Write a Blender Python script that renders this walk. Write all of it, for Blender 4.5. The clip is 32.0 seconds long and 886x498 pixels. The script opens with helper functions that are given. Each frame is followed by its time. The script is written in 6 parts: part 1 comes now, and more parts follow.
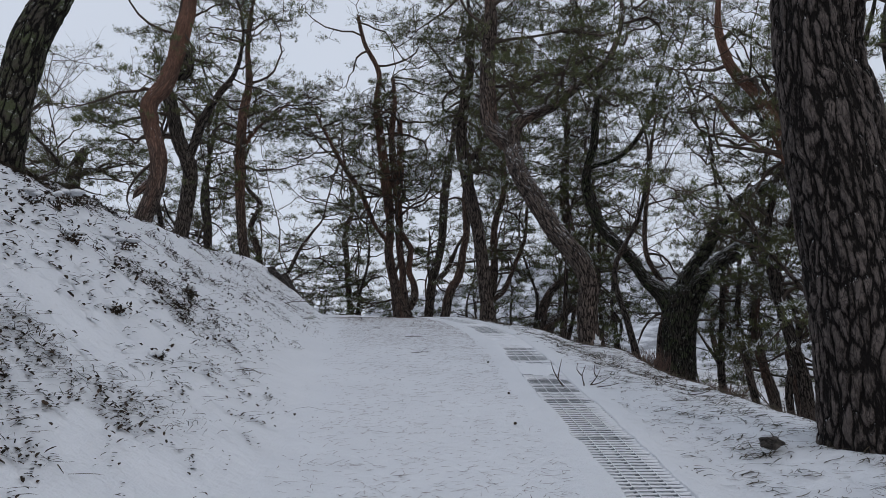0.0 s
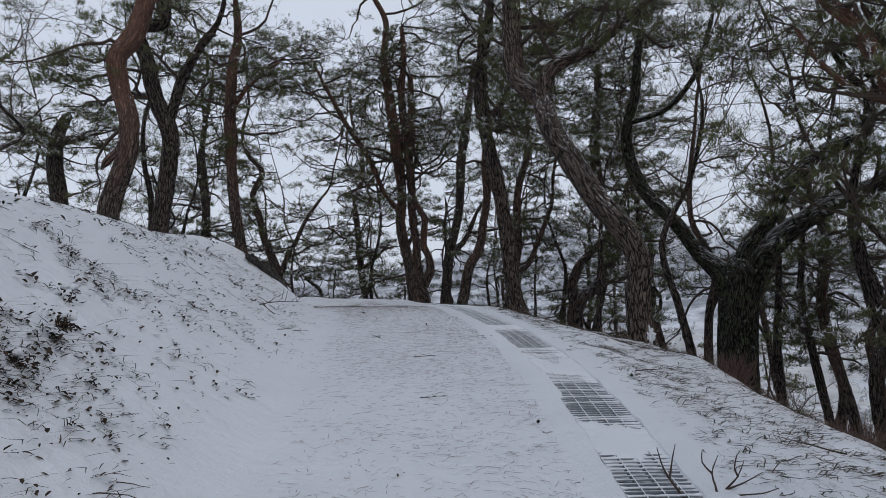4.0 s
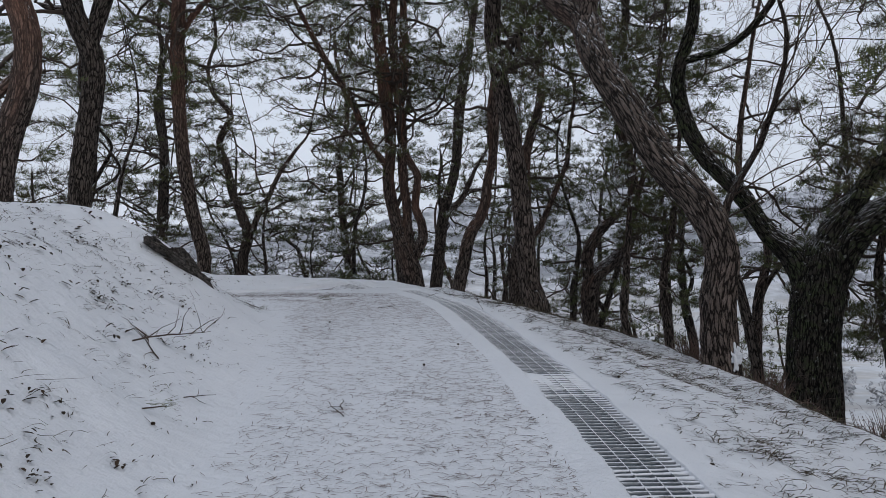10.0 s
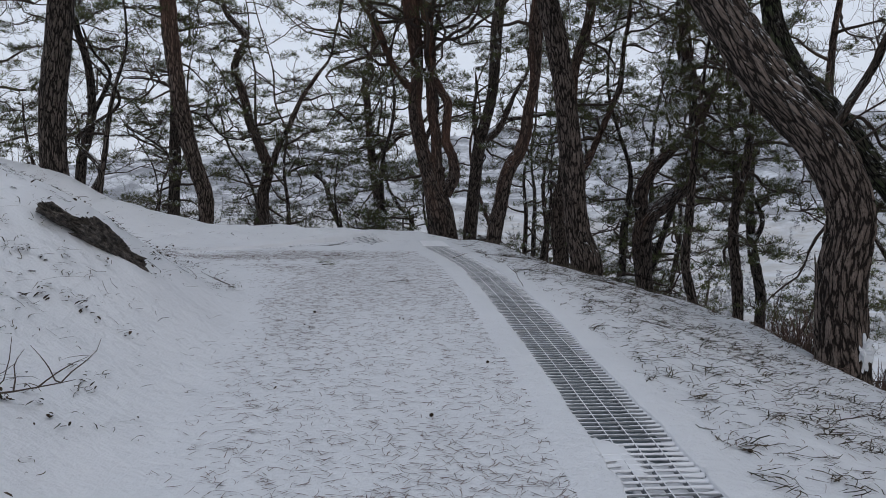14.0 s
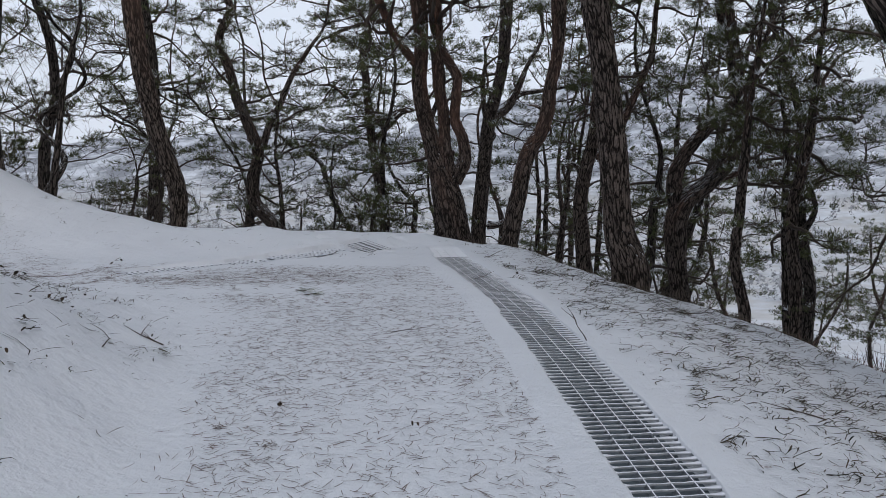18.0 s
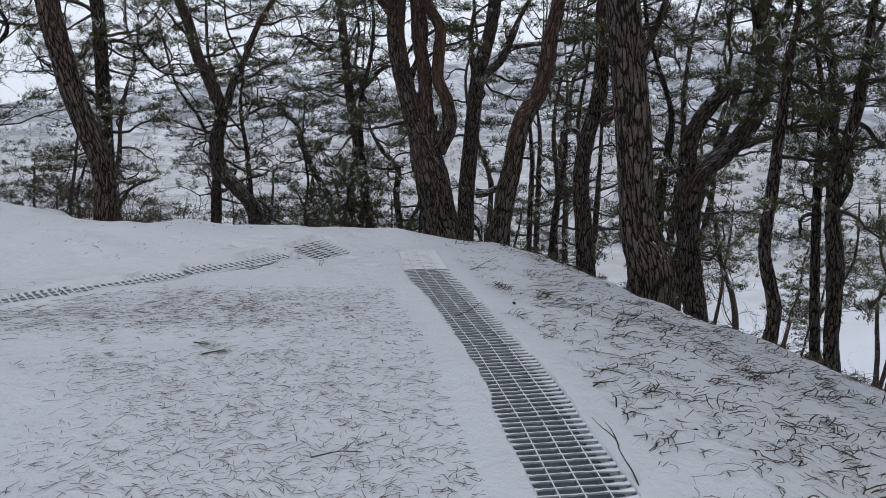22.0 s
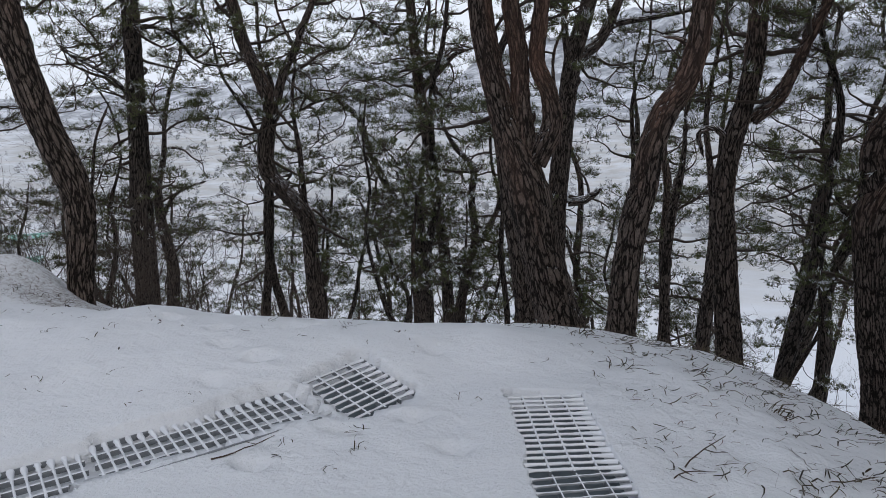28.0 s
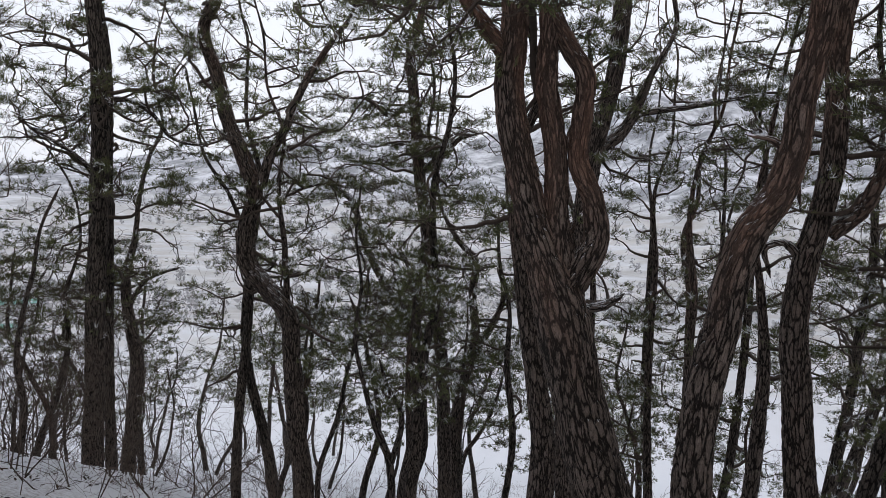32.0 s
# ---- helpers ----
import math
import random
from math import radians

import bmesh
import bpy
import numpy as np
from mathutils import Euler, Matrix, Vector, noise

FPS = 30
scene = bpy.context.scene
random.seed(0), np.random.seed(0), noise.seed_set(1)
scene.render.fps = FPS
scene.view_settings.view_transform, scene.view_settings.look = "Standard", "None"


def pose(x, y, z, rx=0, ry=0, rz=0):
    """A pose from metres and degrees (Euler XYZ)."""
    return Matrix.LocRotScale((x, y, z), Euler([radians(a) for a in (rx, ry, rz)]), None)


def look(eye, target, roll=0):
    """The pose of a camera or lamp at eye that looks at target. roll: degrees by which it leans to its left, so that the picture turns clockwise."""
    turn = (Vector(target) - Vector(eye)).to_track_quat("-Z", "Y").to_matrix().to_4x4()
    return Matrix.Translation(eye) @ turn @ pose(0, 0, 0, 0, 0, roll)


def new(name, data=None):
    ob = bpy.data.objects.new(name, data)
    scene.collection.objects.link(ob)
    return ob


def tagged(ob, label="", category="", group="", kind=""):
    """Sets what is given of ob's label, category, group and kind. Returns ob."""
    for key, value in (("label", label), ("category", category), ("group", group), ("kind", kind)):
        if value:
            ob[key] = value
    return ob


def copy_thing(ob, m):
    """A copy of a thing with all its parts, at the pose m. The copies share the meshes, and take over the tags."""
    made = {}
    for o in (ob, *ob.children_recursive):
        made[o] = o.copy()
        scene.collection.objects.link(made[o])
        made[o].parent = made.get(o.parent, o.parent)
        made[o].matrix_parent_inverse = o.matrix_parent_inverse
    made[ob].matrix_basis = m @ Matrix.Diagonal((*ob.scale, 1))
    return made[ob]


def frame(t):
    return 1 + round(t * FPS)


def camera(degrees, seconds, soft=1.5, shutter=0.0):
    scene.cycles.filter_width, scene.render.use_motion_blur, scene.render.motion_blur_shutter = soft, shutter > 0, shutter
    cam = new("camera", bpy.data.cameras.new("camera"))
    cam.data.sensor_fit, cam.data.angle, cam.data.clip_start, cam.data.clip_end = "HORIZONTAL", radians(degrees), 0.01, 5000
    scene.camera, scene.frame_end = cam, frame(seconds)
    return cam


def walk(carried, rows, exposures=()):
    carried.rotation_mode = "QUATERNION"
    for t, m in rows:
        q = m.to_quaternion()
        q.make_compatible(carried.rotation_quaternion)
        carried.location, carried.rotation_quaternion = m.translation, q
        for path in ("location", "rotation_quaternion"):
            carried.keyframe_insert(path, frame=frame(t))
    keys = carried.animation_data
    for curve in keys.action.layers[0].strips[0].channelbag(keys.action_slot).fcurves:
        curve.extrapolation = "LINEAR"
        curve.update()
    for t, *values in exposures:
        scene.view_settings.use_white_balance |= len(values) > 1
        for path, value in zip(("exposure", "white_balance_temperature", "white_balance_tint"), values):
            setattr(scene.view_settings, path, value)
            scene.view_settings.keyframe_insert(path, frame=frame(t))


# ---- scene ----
cam = camera(62.7, 32.0, soft=0.5)
METRES, EYE, TILT, LEAN, TURN = 19.0, 1.5, 8.0, 0.0, 0.0
ROWS = [
    (0.0, 0.0, 0.0, 0.0, 0.0, 0.0, -0.0),
    (0.5, 0.0002, 0.0178, 0.0029, -0.14, -2.5, 0.23),
    (1.0, -0.0019, 0.0347, 0.0045, -0.77, -3.7, 0.62),
    (1.5, 0.0008, 0.0514, 0.006, -1.74, -3.8, 0.77),
    (2.0, 0.0002, 0.0701, 0.008, -1.79, -3.75, 0.47),
    (2.5, -0.0022, 0.0861, 0.0118, -1.77, -3.69, 0.34),
    (3.0, -0.0009, 0.1023, 0.0111, -0.73, -2.97, 0.59),
    (3.5, -0.0013, 0.1222, 0.0114, 1.46, -2.77, 1.1),
    (5.5, -0.0061, 0.1919, 0.0137, -2.59, -4.48, -0.42),
    (6.0, -0.0089, 0.2083, 0.0156, -5.9, -4.99, -0.92),
    (6.5, -0.0048, 0.2263, 0.0178, -10.05, -5.21, -1.46),
    (7.0, -0.0045, 0.2424, 0.018, -16.27, -5.17, -1.95),
    (7.5, -0.0083, 0.2587, 0.0204, -18.39, -5.09, -1.94),
    (8.0, -0.0078, 0.2776, 0.0178, -9.2, -4.69, -0.92),
    (8.5, -0.0116, 0.2963, 0.0177, -0.19, -4.95, 0.04),
    (9.0, -0.0162, 0.3115, 0.0197, -0.09, -5.46, -0.24),
    (9.5, -0.0166, 0.3229, 0.0191, -0.0, -6.37, -0.51),
    (10.0, -0.0158, 0.3405, 0.0197, 0.52, -6.78, -0.39),
    (10.5, -0.0157, 0.3573, 0.0164, 1.22, -9.88, -0.33),
    (11.0, -0.0165, 0.3735, 0.0183, 1.19, -10.35, -0.63),
    (11.5, -0.0137, 0.389, 0.017, 0.99, -10.62, -0.67),
    (12.0, -0.0113, 0.4028, 0.0191, 1.59, -11.82, -0.69),
    (12.5, -0.0139, 0.4169, 0.0184, 2.35, -12.21, -0.78),
    (13.0, -0.0153, 0.4295, 0.021, 2.57, -12.32, -0.81),
    (13.5, -0.0125, 0.4451, 0.0199, 2.61, -12.14, -0.2),
    (14.0, -0.0117, 0.4584, 0.0211, 3.47, -12.55, 0.12),
    (14.5, -0.0154, 0.4734, 0.0185, 4.09, -12.98, 0.24),
    (15.0, -0.0188, 0.4862, 0.0204, 4.17, -13.36, 0.24),
    (15.5, -0.0172, 0.501, 0.0185, 3.99, -13.91, 1.04),
    (17.5, -0.025, 0.5554, 0.0211, 3.14, -14.36, 0.89),
    (18.0, -0.0273, 0.571, 0.0186, 3.49, -14.53, 0.71),
    (18.5, -0.0321, 0.5859, 0.0203, 3.51, -14.63, 0.54),
    (19.0, -0.0315, 0.6001, 0.0183, 3.04, -14.58, 0.71),
    (19.5, -0.0285, 0.6172, 0.0197, 3.07, -14.46, 1.09),
    (20.0, -0.0288, 0.6307, 0.0172, 3.35, -15.59, 1.11),
    (20.5, -0.0325, 0.6448, 0.0189, 3.37, -16.19, 0.91),
    (21.0, -0.032, 0.6561, 0.0174, 3.12, -16.53, 0.82),
    (21.5, -0.0274, 0.6724, 0.0175, 2.87, -17.05, 0.75),
    (22.0, -0.0263, 0.682, 0.0161, 2.66, -18.14, 0.5),
    (22.5, -0.0294, 0.6981, 0.0148, 2.66, -18.61, 0.13),
    (23.0, -0.0304, 0.7106, 0.0139, 2.68, -18.96, 0.16),
    (23.5, -0.0276, 0.7297, 0.0124, 2.79, -18.64, 0.42),
    (24.0, -0.0296, 0.7461, 0.0099, 3.87, -19.11, 0.86),
    (24.5, -0.0332, 0.7602, 0.0114, 3.55, -19.48, 1.29),
    (26.5, -0.0468, 0.8118, 0.0067, 3.58, -18.28, 1.81),
    (27.0, -0.0475, 0.8298, 0.0035, 4.84, -18.1, 2.08),
    (27.5, -0.0494, 0.8464, 0.0024, 6.93, -18.5, 2.37),
    (28.0, -0.0567, 0.8621, 0.0005, 7.85, -19.06, 2.06),
    (28.5, -0.0616, 0.8751, 0.0016, 9.14, -19.22, 2.37),
    (29.0, -0.0611, 0.8921, 0.001, 10.36, -18.56, 2.65),
    (29.5, -0.0628, 0.9041, 0.0012, 10.96, -18.2, 2.56),
    (30.0, -0.0686, 0.9194, 0.0012, 10.08, -17.47, 1.9),
    (30.5, -0.0715, 0.9335, 0.0008, 6.97, -16.76, 0.95),
    (31.0, -0.0721, 0.9504, -0.0009, 6.23, -14.11, 0.36),
    (31.5, -0.0763, 0.9619, -0.0019, 6.43, -13.9, -0.03),
    (32.0, -0.0857, 0.975, -0.0006, 7.57, -13.07, 0.17),
]
walk(cam, [(t, pose(0, 0, EYE, TILT, LEAN, TURN) @ pose(METRES * x, METRES * y, METRES * z, 90 + pitch, roll, yaw)) for t, x, y, z, yaw, pitch, roll in ROWS],
     [(0.0, 0.03, 6430, 10), (3.0, 0.03, 6380, 10), (8.0, 0.12, 6450, 10), (14.0, 0.14, 6440, 10), (19.0, 0.33, 6440, 10), (24.0, 0.43, 6450, 10), (28.0, 0.47, 6520, 10), (30.0, 0.46, 6640, 11), (32.0, 0.6, 6850, 12)])

# ---- world and light: an overcast winter sky ----
world = bpy.data.worlds.new("overcast")
scene.world = world
world.use_nodes = True
wt = world.node_tree
wt.nodes.clear()
sky = wt.nodes.new("ShaderNodeTexSky")
sky.sky_type, sky.sun_disc = "NISHITA", False
sky.sun_elevation, sky.sun_rotation = radians(32), radians(150)
sky.air_density, sky.dust_density, sky.ozone_density = 1.0, 6.0, 1.0
grey = wt.nodes.new("ShaderNodeMix")
grey.data_type = "RGBA"
grey.inputs[0].default_value = 0.86
grey.inputs[7].default_value = (6.65, 7.15, 8.1, 1)
back = wt.nodes.new("ShaderNodeBackground")
back.inputs[1].default_value = 0.1
wout = wt.nodes.new("ShaderNodeOutputWorld")
wt.links.new(sky.outputs[0], grey.inputs[6])
wt.links.new(grey.outputs[2], back.inputs[0])
wt.links.new(back.outputs[0], wout.inputs[0])

sun = new("sun", bpy.data.lights.new("sun", "SUN"))
sun.data.energy, sun.data.angle, sun.data.color = 0.15, radians(40), (1.0, 0.97, 0.93)
sun.matrix_world = look((0, 0, 30), (Vector((0, 0, 30)) - Vector((math.sin(radians(150)), math.cos(radians(150)), 0.75)) * 10))

# ---- materials ----


def material(name):
    m = bpy.data.materials.new(name)
    m.use_nodes = True
    nt = m.node_tree
    bsdf = nt.nodes["Principled BSDF"]
    return m, nt, bsdf


def node(nt, kind, **values):
    n = nt.nodes.new(kind)
    for key, value in values.items():
        n.inputs[key.replace("_", " ")].default_value = value
    return n


def ramp(nt, source, stops):
    r = nt.nodes.new("ShaderNodeValToRGB")
    e = r.color_ramp.elements
    while len(e) < len(stops):
        e.new(0.5)
    for el, (p, c) in zip(e, stops):
        el.position, el.color = p, (*c, 1)
    nt.links.new(source, r.inputs[0])
    return r.outputs[0]


def mix(nt, fac, a, b):
    m = nt.nodes.new("ShaderNodeMix")
    m.data_type = "RGBA"
    for slot, v in ((0, fac), (6, a), (7, b)):
        if isinstance(v, (int, float)):
            m.inputs[slot].default_value = v
        elif isinstance(v, tuple):
            m.inputs[slot].default_value = (*v, 1)
        else:
            nt.links.new(v, m.inputs[slot])
    return m.outputs[2]


def maths(nt, op, a, b=0.0, clamp=False):
    m = nt.nodes.new("ShaderNodeMath")
    m.operation, m.use_clamp = op, clamp
    for slot, v in ((0, a), (1, b)):
        if isinstance(v, (int, float)):
            m.inputs[slot].default_value = v
        else:
            nt.links.new(v, m.inputs[slot])
    return m.outputs[0]


def position(nt, scale=(1, 1, 1)):
    g = nt.nodes.new("ShaderNodeNewGeometry")
    mp = nt.nodes.new("ShaderNodeMapping")
    mp.inputs["Scale"].default_value = scale
    nt.links.new(g.outputs["Position"], mp.inputs[0])
    return g, mp.outputs[0]


def noise_of(nt, vector, scale, detail=4.0, rough=0.55):
    n = node(nt, "ShaderNodeTexNoise", Scale=scale, Detail=detail, Roughness=rough)
    nt.links.new(vector, n.inputs["Vector"])
    return n.outputs["Fac"]


def bump(nt, bsdf, height, strength, distance):
    b = nt.nodes.new("ShaderNodeBump")
    b.inputs["Strength"].default_value, b.inputs["Distance"].default_value = strength, distance
    nt.links.new(height, b.inputs["Height"])
    nt.links.new(b.outputs[0], bsdf.inputs["Normal"])


def snow_material():
    m, nt, bsdf = material("snow_ground")
    g, p = position(nt)
    sep = nt.nodes.new("ShaderNodeSeparateXYZ")
    nt.links.new(p, sep.inputs[0])
    fine, broad = noise_of(nt, p, 60, 5, 0.65), noise_of(nt, p, 2.2, 4)
    snow = mix(nt, broad, (0.59, 0.61, 0.645), (0.68, 0.70, 0.735))
    # thin cover: soil and needles show where little snow lies
    thin = nt.nodes.new("ShaderNodeAttribute")
    thin.attribute_name = "thin"
    speck = maths(nt, "MULTIPLY", noise_of(nt, p, 24, 6, 0.7), thin.outputs["Fac"])
    bare = ramp(nt, speck, [(0.30, (0, 0, 0)), (0.52, (1, 1, 1))])
    soil = mix(nt, noise_of(nt, p, 90, 3), (0.05, 0.035, 0.025), (0.17, 0.12, 0.08))
    near = mix(nt, bare, snow, soil)
    # far woods and field strips
    _, q = position(nt, (0.02, 0.034, 0.03))
    strips = ramp(nt, noise_of(nt, q, 3.0, 6, 0.6), [(0.42, (0, 0, 0)), (0.58, (1, 1, 1))])
    _, q2 = position(nt, (0.02, 0.02, 0.02))
    woods = ramp(nt, noise_of(nt, q2, 1.6, 9, 0.72), [(0.40, (0, 0, 0)), (0.56, (1, 1, 1))])
    # fields kept pale and low in contrast: valley haze painted into their tones
    field = mix(nt, strips, (0.58, 0.60, 0.63), (0.50, 0.49, 0.48))
    field = mix(nt, maths(nt, "MULTIPLY", woods, 0.4), field, (0.24, 0.24, 0.235))
    hill = mix(nt, woods, (0.62, 0.64, 0.68), (0.23, 0.24, 0.26))
    high = maths(nt, "MULTIPLY", maths(nt, "ADD", sep.outputs[2], 20.0), 0.06, True)
    far = mix(nt, high, field, hill)
    dist = nt.nodes.new("ShaderNodeAttribute")
    dist.attribute_name = "far"
    nt.links.new(mix(nt, dist.outputs["Fac"], near, far), bsdf.inputs["Base Color"])
    bsdf.inputs["Roughness"].default_value = 0.75
    bsdf.inputs["Specular IOR Level"].default_value = 0.25
    bsdf.inputs["Subsurface Weight"].default_value = 0.0
    mixh = maths(nt, "ADD", maths(nt, "MULTIPLY", fine, 0.35), noise_of(nt, p, 11, 4))
    bump(nt, bsdf, mixh, 0.75, 0.03)
    return m


def bark_material(name, dark, light, red, moss=0.0, cells=36.0, groove=0.135, long=0.16, depth=0.018, snowy=1.0):
    """Long plates parted by dark cracks, laid out in the trunk's own coordinates."""
    m, nt, bsdf = material(name)
    co = nt.nodes.new("ShaderNodeAttribute")
    co.attribute_name = "barkco"
    mp = nt.nodes.new("ShaderNodeMapping")
    mp.inputs["Scale"].default_value = (1, 1, long)
    nt.links.new(co.outputs["Vector"], mp.inputs[0])
    vec = mp.outputs[0]
    for scale, amount in ((5.0, 0.12), (26.0, 0.045)):
        warp = node(nt, "ShaderNodeTexNoise", Scale=scale, Detail=3.0)
        nt.links.new(mp.outputs[0], warp.inputs["Vector"])
        vm = nt.nodes.new("ShaderNodeVectorMath")
        vm.operation = "MULTIPLY_ADD"
        vm.inputs[1].default_value = (amount, amount, amount)
        nt.links.new(warp.outputs["Color"], vm.inputs[0])
        nt.links.new(vec, vm.inputs[2])
        vec = vm.outputs[0]
    edge = nt.nodes.new("ShaderNodeTexVoronoi")
    edge.feature = "DISTANCE_TO_EDGE"
    cell = nt.nodes.new("ShaderNodeTexVoronoi")
    for v in (edge, cell):
        v.inputs["Scale"].default_value = cells
        nt.links.new(vec, v.inputs["Vector"])
    grain = noise_of(nt, mp.outputs[0], 85, 7, 0.72)
    stain = noise_of(nt, mp.outputs[0], 3.0, 4)
    iso = nt.nodes.new("ShaderNodeMapping")
    iso.inputs["Scale"].default_value = (1, 1, 0.55)
    nt.links.new(co.outputs["Vector"], iso.inputs[0])
    crumb = noise_of(nt, iso.outputs[0], 42, 8, 0.78)
    grain = maths(nt, "ADD", maths(nt, "MULTIPLY", grain, 0.6), maths(nt, "MULTIPLY", crumb, 0.4))
    ragged = maths(nt, "ADD", edge.outputs["Distance"], maths(nt, "MULTIPLY", maths(nt, "SUBTRACT", grain, 0.5), 0.62))
    fine = nt.nodes.new("ShaderNodeTexVoronoi")
    fine.feature = "DISTANCE_TO_EDGE"
    fine.inputs["Scale"].default_value = cells * 2.3
    nt.links.new(vec, fine.inputs["Vector"])
    split = maths(nt, "ADD", maths(nt, "MULTIPLY", fine.outputs["Distance"], 0.9), maths(nt, "MULTIPLY", noise_of(nt, mp.outputs[0], 14, 3), 0.22))
    ragged = maths(nt, "MINIMUM", ragged, split)
    streak = noise_of(nt, mp.outputs[0], 30, 5, 0.65)
    ragged = maths(nt, "SUBTRACT", ragged, maths(nt, "MULTIPLY", maths(nt, "SUBTRACT", streak, 0.5, True), 0.3))
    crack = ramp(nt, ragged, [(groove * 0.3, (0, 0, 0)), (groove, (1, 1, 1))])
    height = ramp(nt, edge.outputs["Distance"], [(0.0, (0, 0, 0)), (groove * 1.2, (0.85, 0.85, 0.85)), (groove * 3.5, (1, 1, 1))])
    tone = nt.nodes.new("ShaderNodeSeparateColor")
    nt.links.new(cell.outputs["Color"], tone.inputs[0])
    shade = maths(nt, "ADD", maths(nt, "MULTIPLY", maths(nt, "SUBTRACT", grain, 0.5), 3.4), maths(nt, "ADD", 0.25, maths(nt, "MULTIPLY", tone.outputs[0], 0.35)), True)
    plate = mix(nt, shade, dark, light)
    plate = mix(nt, maths(nt, "MULTIPLY", stain, 0.45), plate, tuple(0.5 * c for c in dark))
    peel = nt.nodes.new("ShaderNodeAttribute")
    peel.attribute_name = "peel"
    blotch = ramp(nt, maths(nt, "ADD", peel.outputs["Fac"], maths(nt, "MULTIPLY", maths(nt, "SUBTRACT", stain, 0.5), 1.1)), [(0.25, (0, 0, 0)), (0.75, (1, 1, 1))])
    thin_bark = mix(nt, shade, tuple(0.35 * c for c in red), red)
    body = mix(nt, blotch, plate, thin_bark)
    if moss:
        patch = ramp(nt, noise_of(nt, co.outputs["Vector"], 4.0, 7, 0.7), [(0.47, (0, 0, 0)), (0.6, (1, 1, 1))])
        body = mix(nt, maths(nt, "MULTIPLY", patch, moss), body, (0.06, 0.075, 0.035))
        lichen = ramp(nt, noise_of(nt, co.outputs["Vector"], 11, 8, 0.75), [(0.585, (0, 0, 0)), (0.63, (1, 1, 1))])
        body = mix(nt, maths(nt, "MULTIPLY", lichen, 0.6), body, (0.36, 0.37, 0.35))
    # wind-blown snow caught on upper sides
    g = nt.nodes.new("ShaderNodeNewGeometry")
    sp = nt.nodes.new("ShaderNodeSeparateXYZ")
    nt.links.new(g.outputs["Normal"], sp.inputs[0])
    caught = ramp(nt, maths(nt, "MULTIPLY", maths(nt, "ADD", sp.outputs[2], 0.1), noise_of(nt, mp.outputs[0], 22, 6, 0.7)),
                  [(0.37, (0, 0, 0)), (0.5, (1, 1, 1))])
    # crack floors: the bark's dark tone scaled down, painting in the grooves' shade
    crack_shade = mix(nt, grain, tuple(0.08 * c for c in dark), tuple(0.3 * c for c in dark))
    nt.links.new(mix(nt, maths(nt, "MULTIPLY", caught, snowy), mix(nt, maths(nt, "MAXIMUM", crack, maths(nt, "MULTIPLY", blotch, 0.72)), crack_shade, body), (0.8, 0.81, 0.84)), bsdf.inputs["Base Color"])
    bsdf.inputs["Roughness"].default_value = 0.92
    bsdf.inputs["Specular IOR Level"].default_value = 0.12
    bump(nt, bsdf, maths(nt, "ADD", maths(nt, "MULTIPLY", grain, 0.22), maths(nt, "MULTIPLY", crack, 0.3)), 0.7, 0.015)
    disp = nt.nodes.new("ShaderNodeDisplacement")
    disp.inputs["Midlevel"].default_value, disp.inputs["Scale"].default_value = 0.8, depth
    nt.links.new(maths(nt, "MULTIPLY", height, 1.0), disp.inputs["Height"])
    nt.links.new(disp.outputs[0], nt.nodes["Material Output"].inputs["Displacement"])
    m.displacement_method = "BOTH"
    return m


def needle_material(name, a, b):
    """Green needles, a few browned, some carrying snow."""
    m, nt, bsdf = material(name)
    g, p = position(nt)
    col = mix(nt, g.outputs["Random Per Island"], a, b)
    col = mix(nt, ramp(nt, noise_of(nt, p, 0.9, 3), [(0.52, (0, 0, 0)), (0.75, (1, 1, 1))]), col, (0.085, 0.065, 0.035))
    snow = nt.nodes.new("ShaderNodeAttribute")
    snow.attribute_name = "snow"
    nt.links.new(mix(nt, snow.outputs["Fac"], col, (0.74, 0.76, 0.79)), bsdf.inputs["Base Color"])
    bsdf.inputs["Roughness"].default_value = 0.7
    bsdf.inputs["Specular IOR Level"].default_value = 0.2
    return m


def plain_material(name, a, b, scale, rough, metal=0.0, bump_by=0.0):
    m, nt, bsdf = material(name)
    g, p = position(nt)
    n = noise_of(nt, p, scale, 5, 0.65)
    nt.links.new(mix(nt, n, a, b), bsdf.inputs["Base Color"])
    bsdf.inputs["Roughness"].default_value, bsdf.inputs["Metallic"].default_value = rough, metal
    if bump_by:
        bump(nt, bsdf, n, 0.8, bump_by)
    return m


def litter_material(name, a, b, c):
    m, nt, bsdf = material(name)
    g, p = position(nt)
    col = ramp(nt, g.outputs["Random Per Island"], [(0.0, a), (0.5, b), (1.0, c)])
    nt.links.new(col, bsdf.inputs["Base Color"])
    bsdf.inputs["Roughness"].default_value = 0.85
    bsdf.inputs["Specular IOR Level"].default_value = 0.1
    return m


SNOW = snow_material()
# greys lightened in the base colour to stand for haze over the valley
HAZED_WOODS = litter_material("hazed_woods", (0.28, 0.285, 0.29), (0.38, 0.385, 0.395), (0.50, 0.51, 0.54))
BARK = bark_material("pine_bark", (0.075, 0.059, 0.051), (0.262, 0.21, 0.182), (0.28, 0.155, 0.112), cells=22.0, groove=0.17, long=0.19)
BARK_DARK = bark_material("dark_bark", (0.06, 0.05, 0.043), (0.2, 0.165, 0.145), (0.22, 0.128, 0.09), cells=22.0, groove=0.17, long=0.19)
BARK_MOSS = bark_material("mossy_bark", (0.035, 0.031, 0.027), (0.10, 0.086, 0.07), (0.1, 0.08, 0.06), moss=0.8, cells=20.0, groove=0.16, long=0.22)
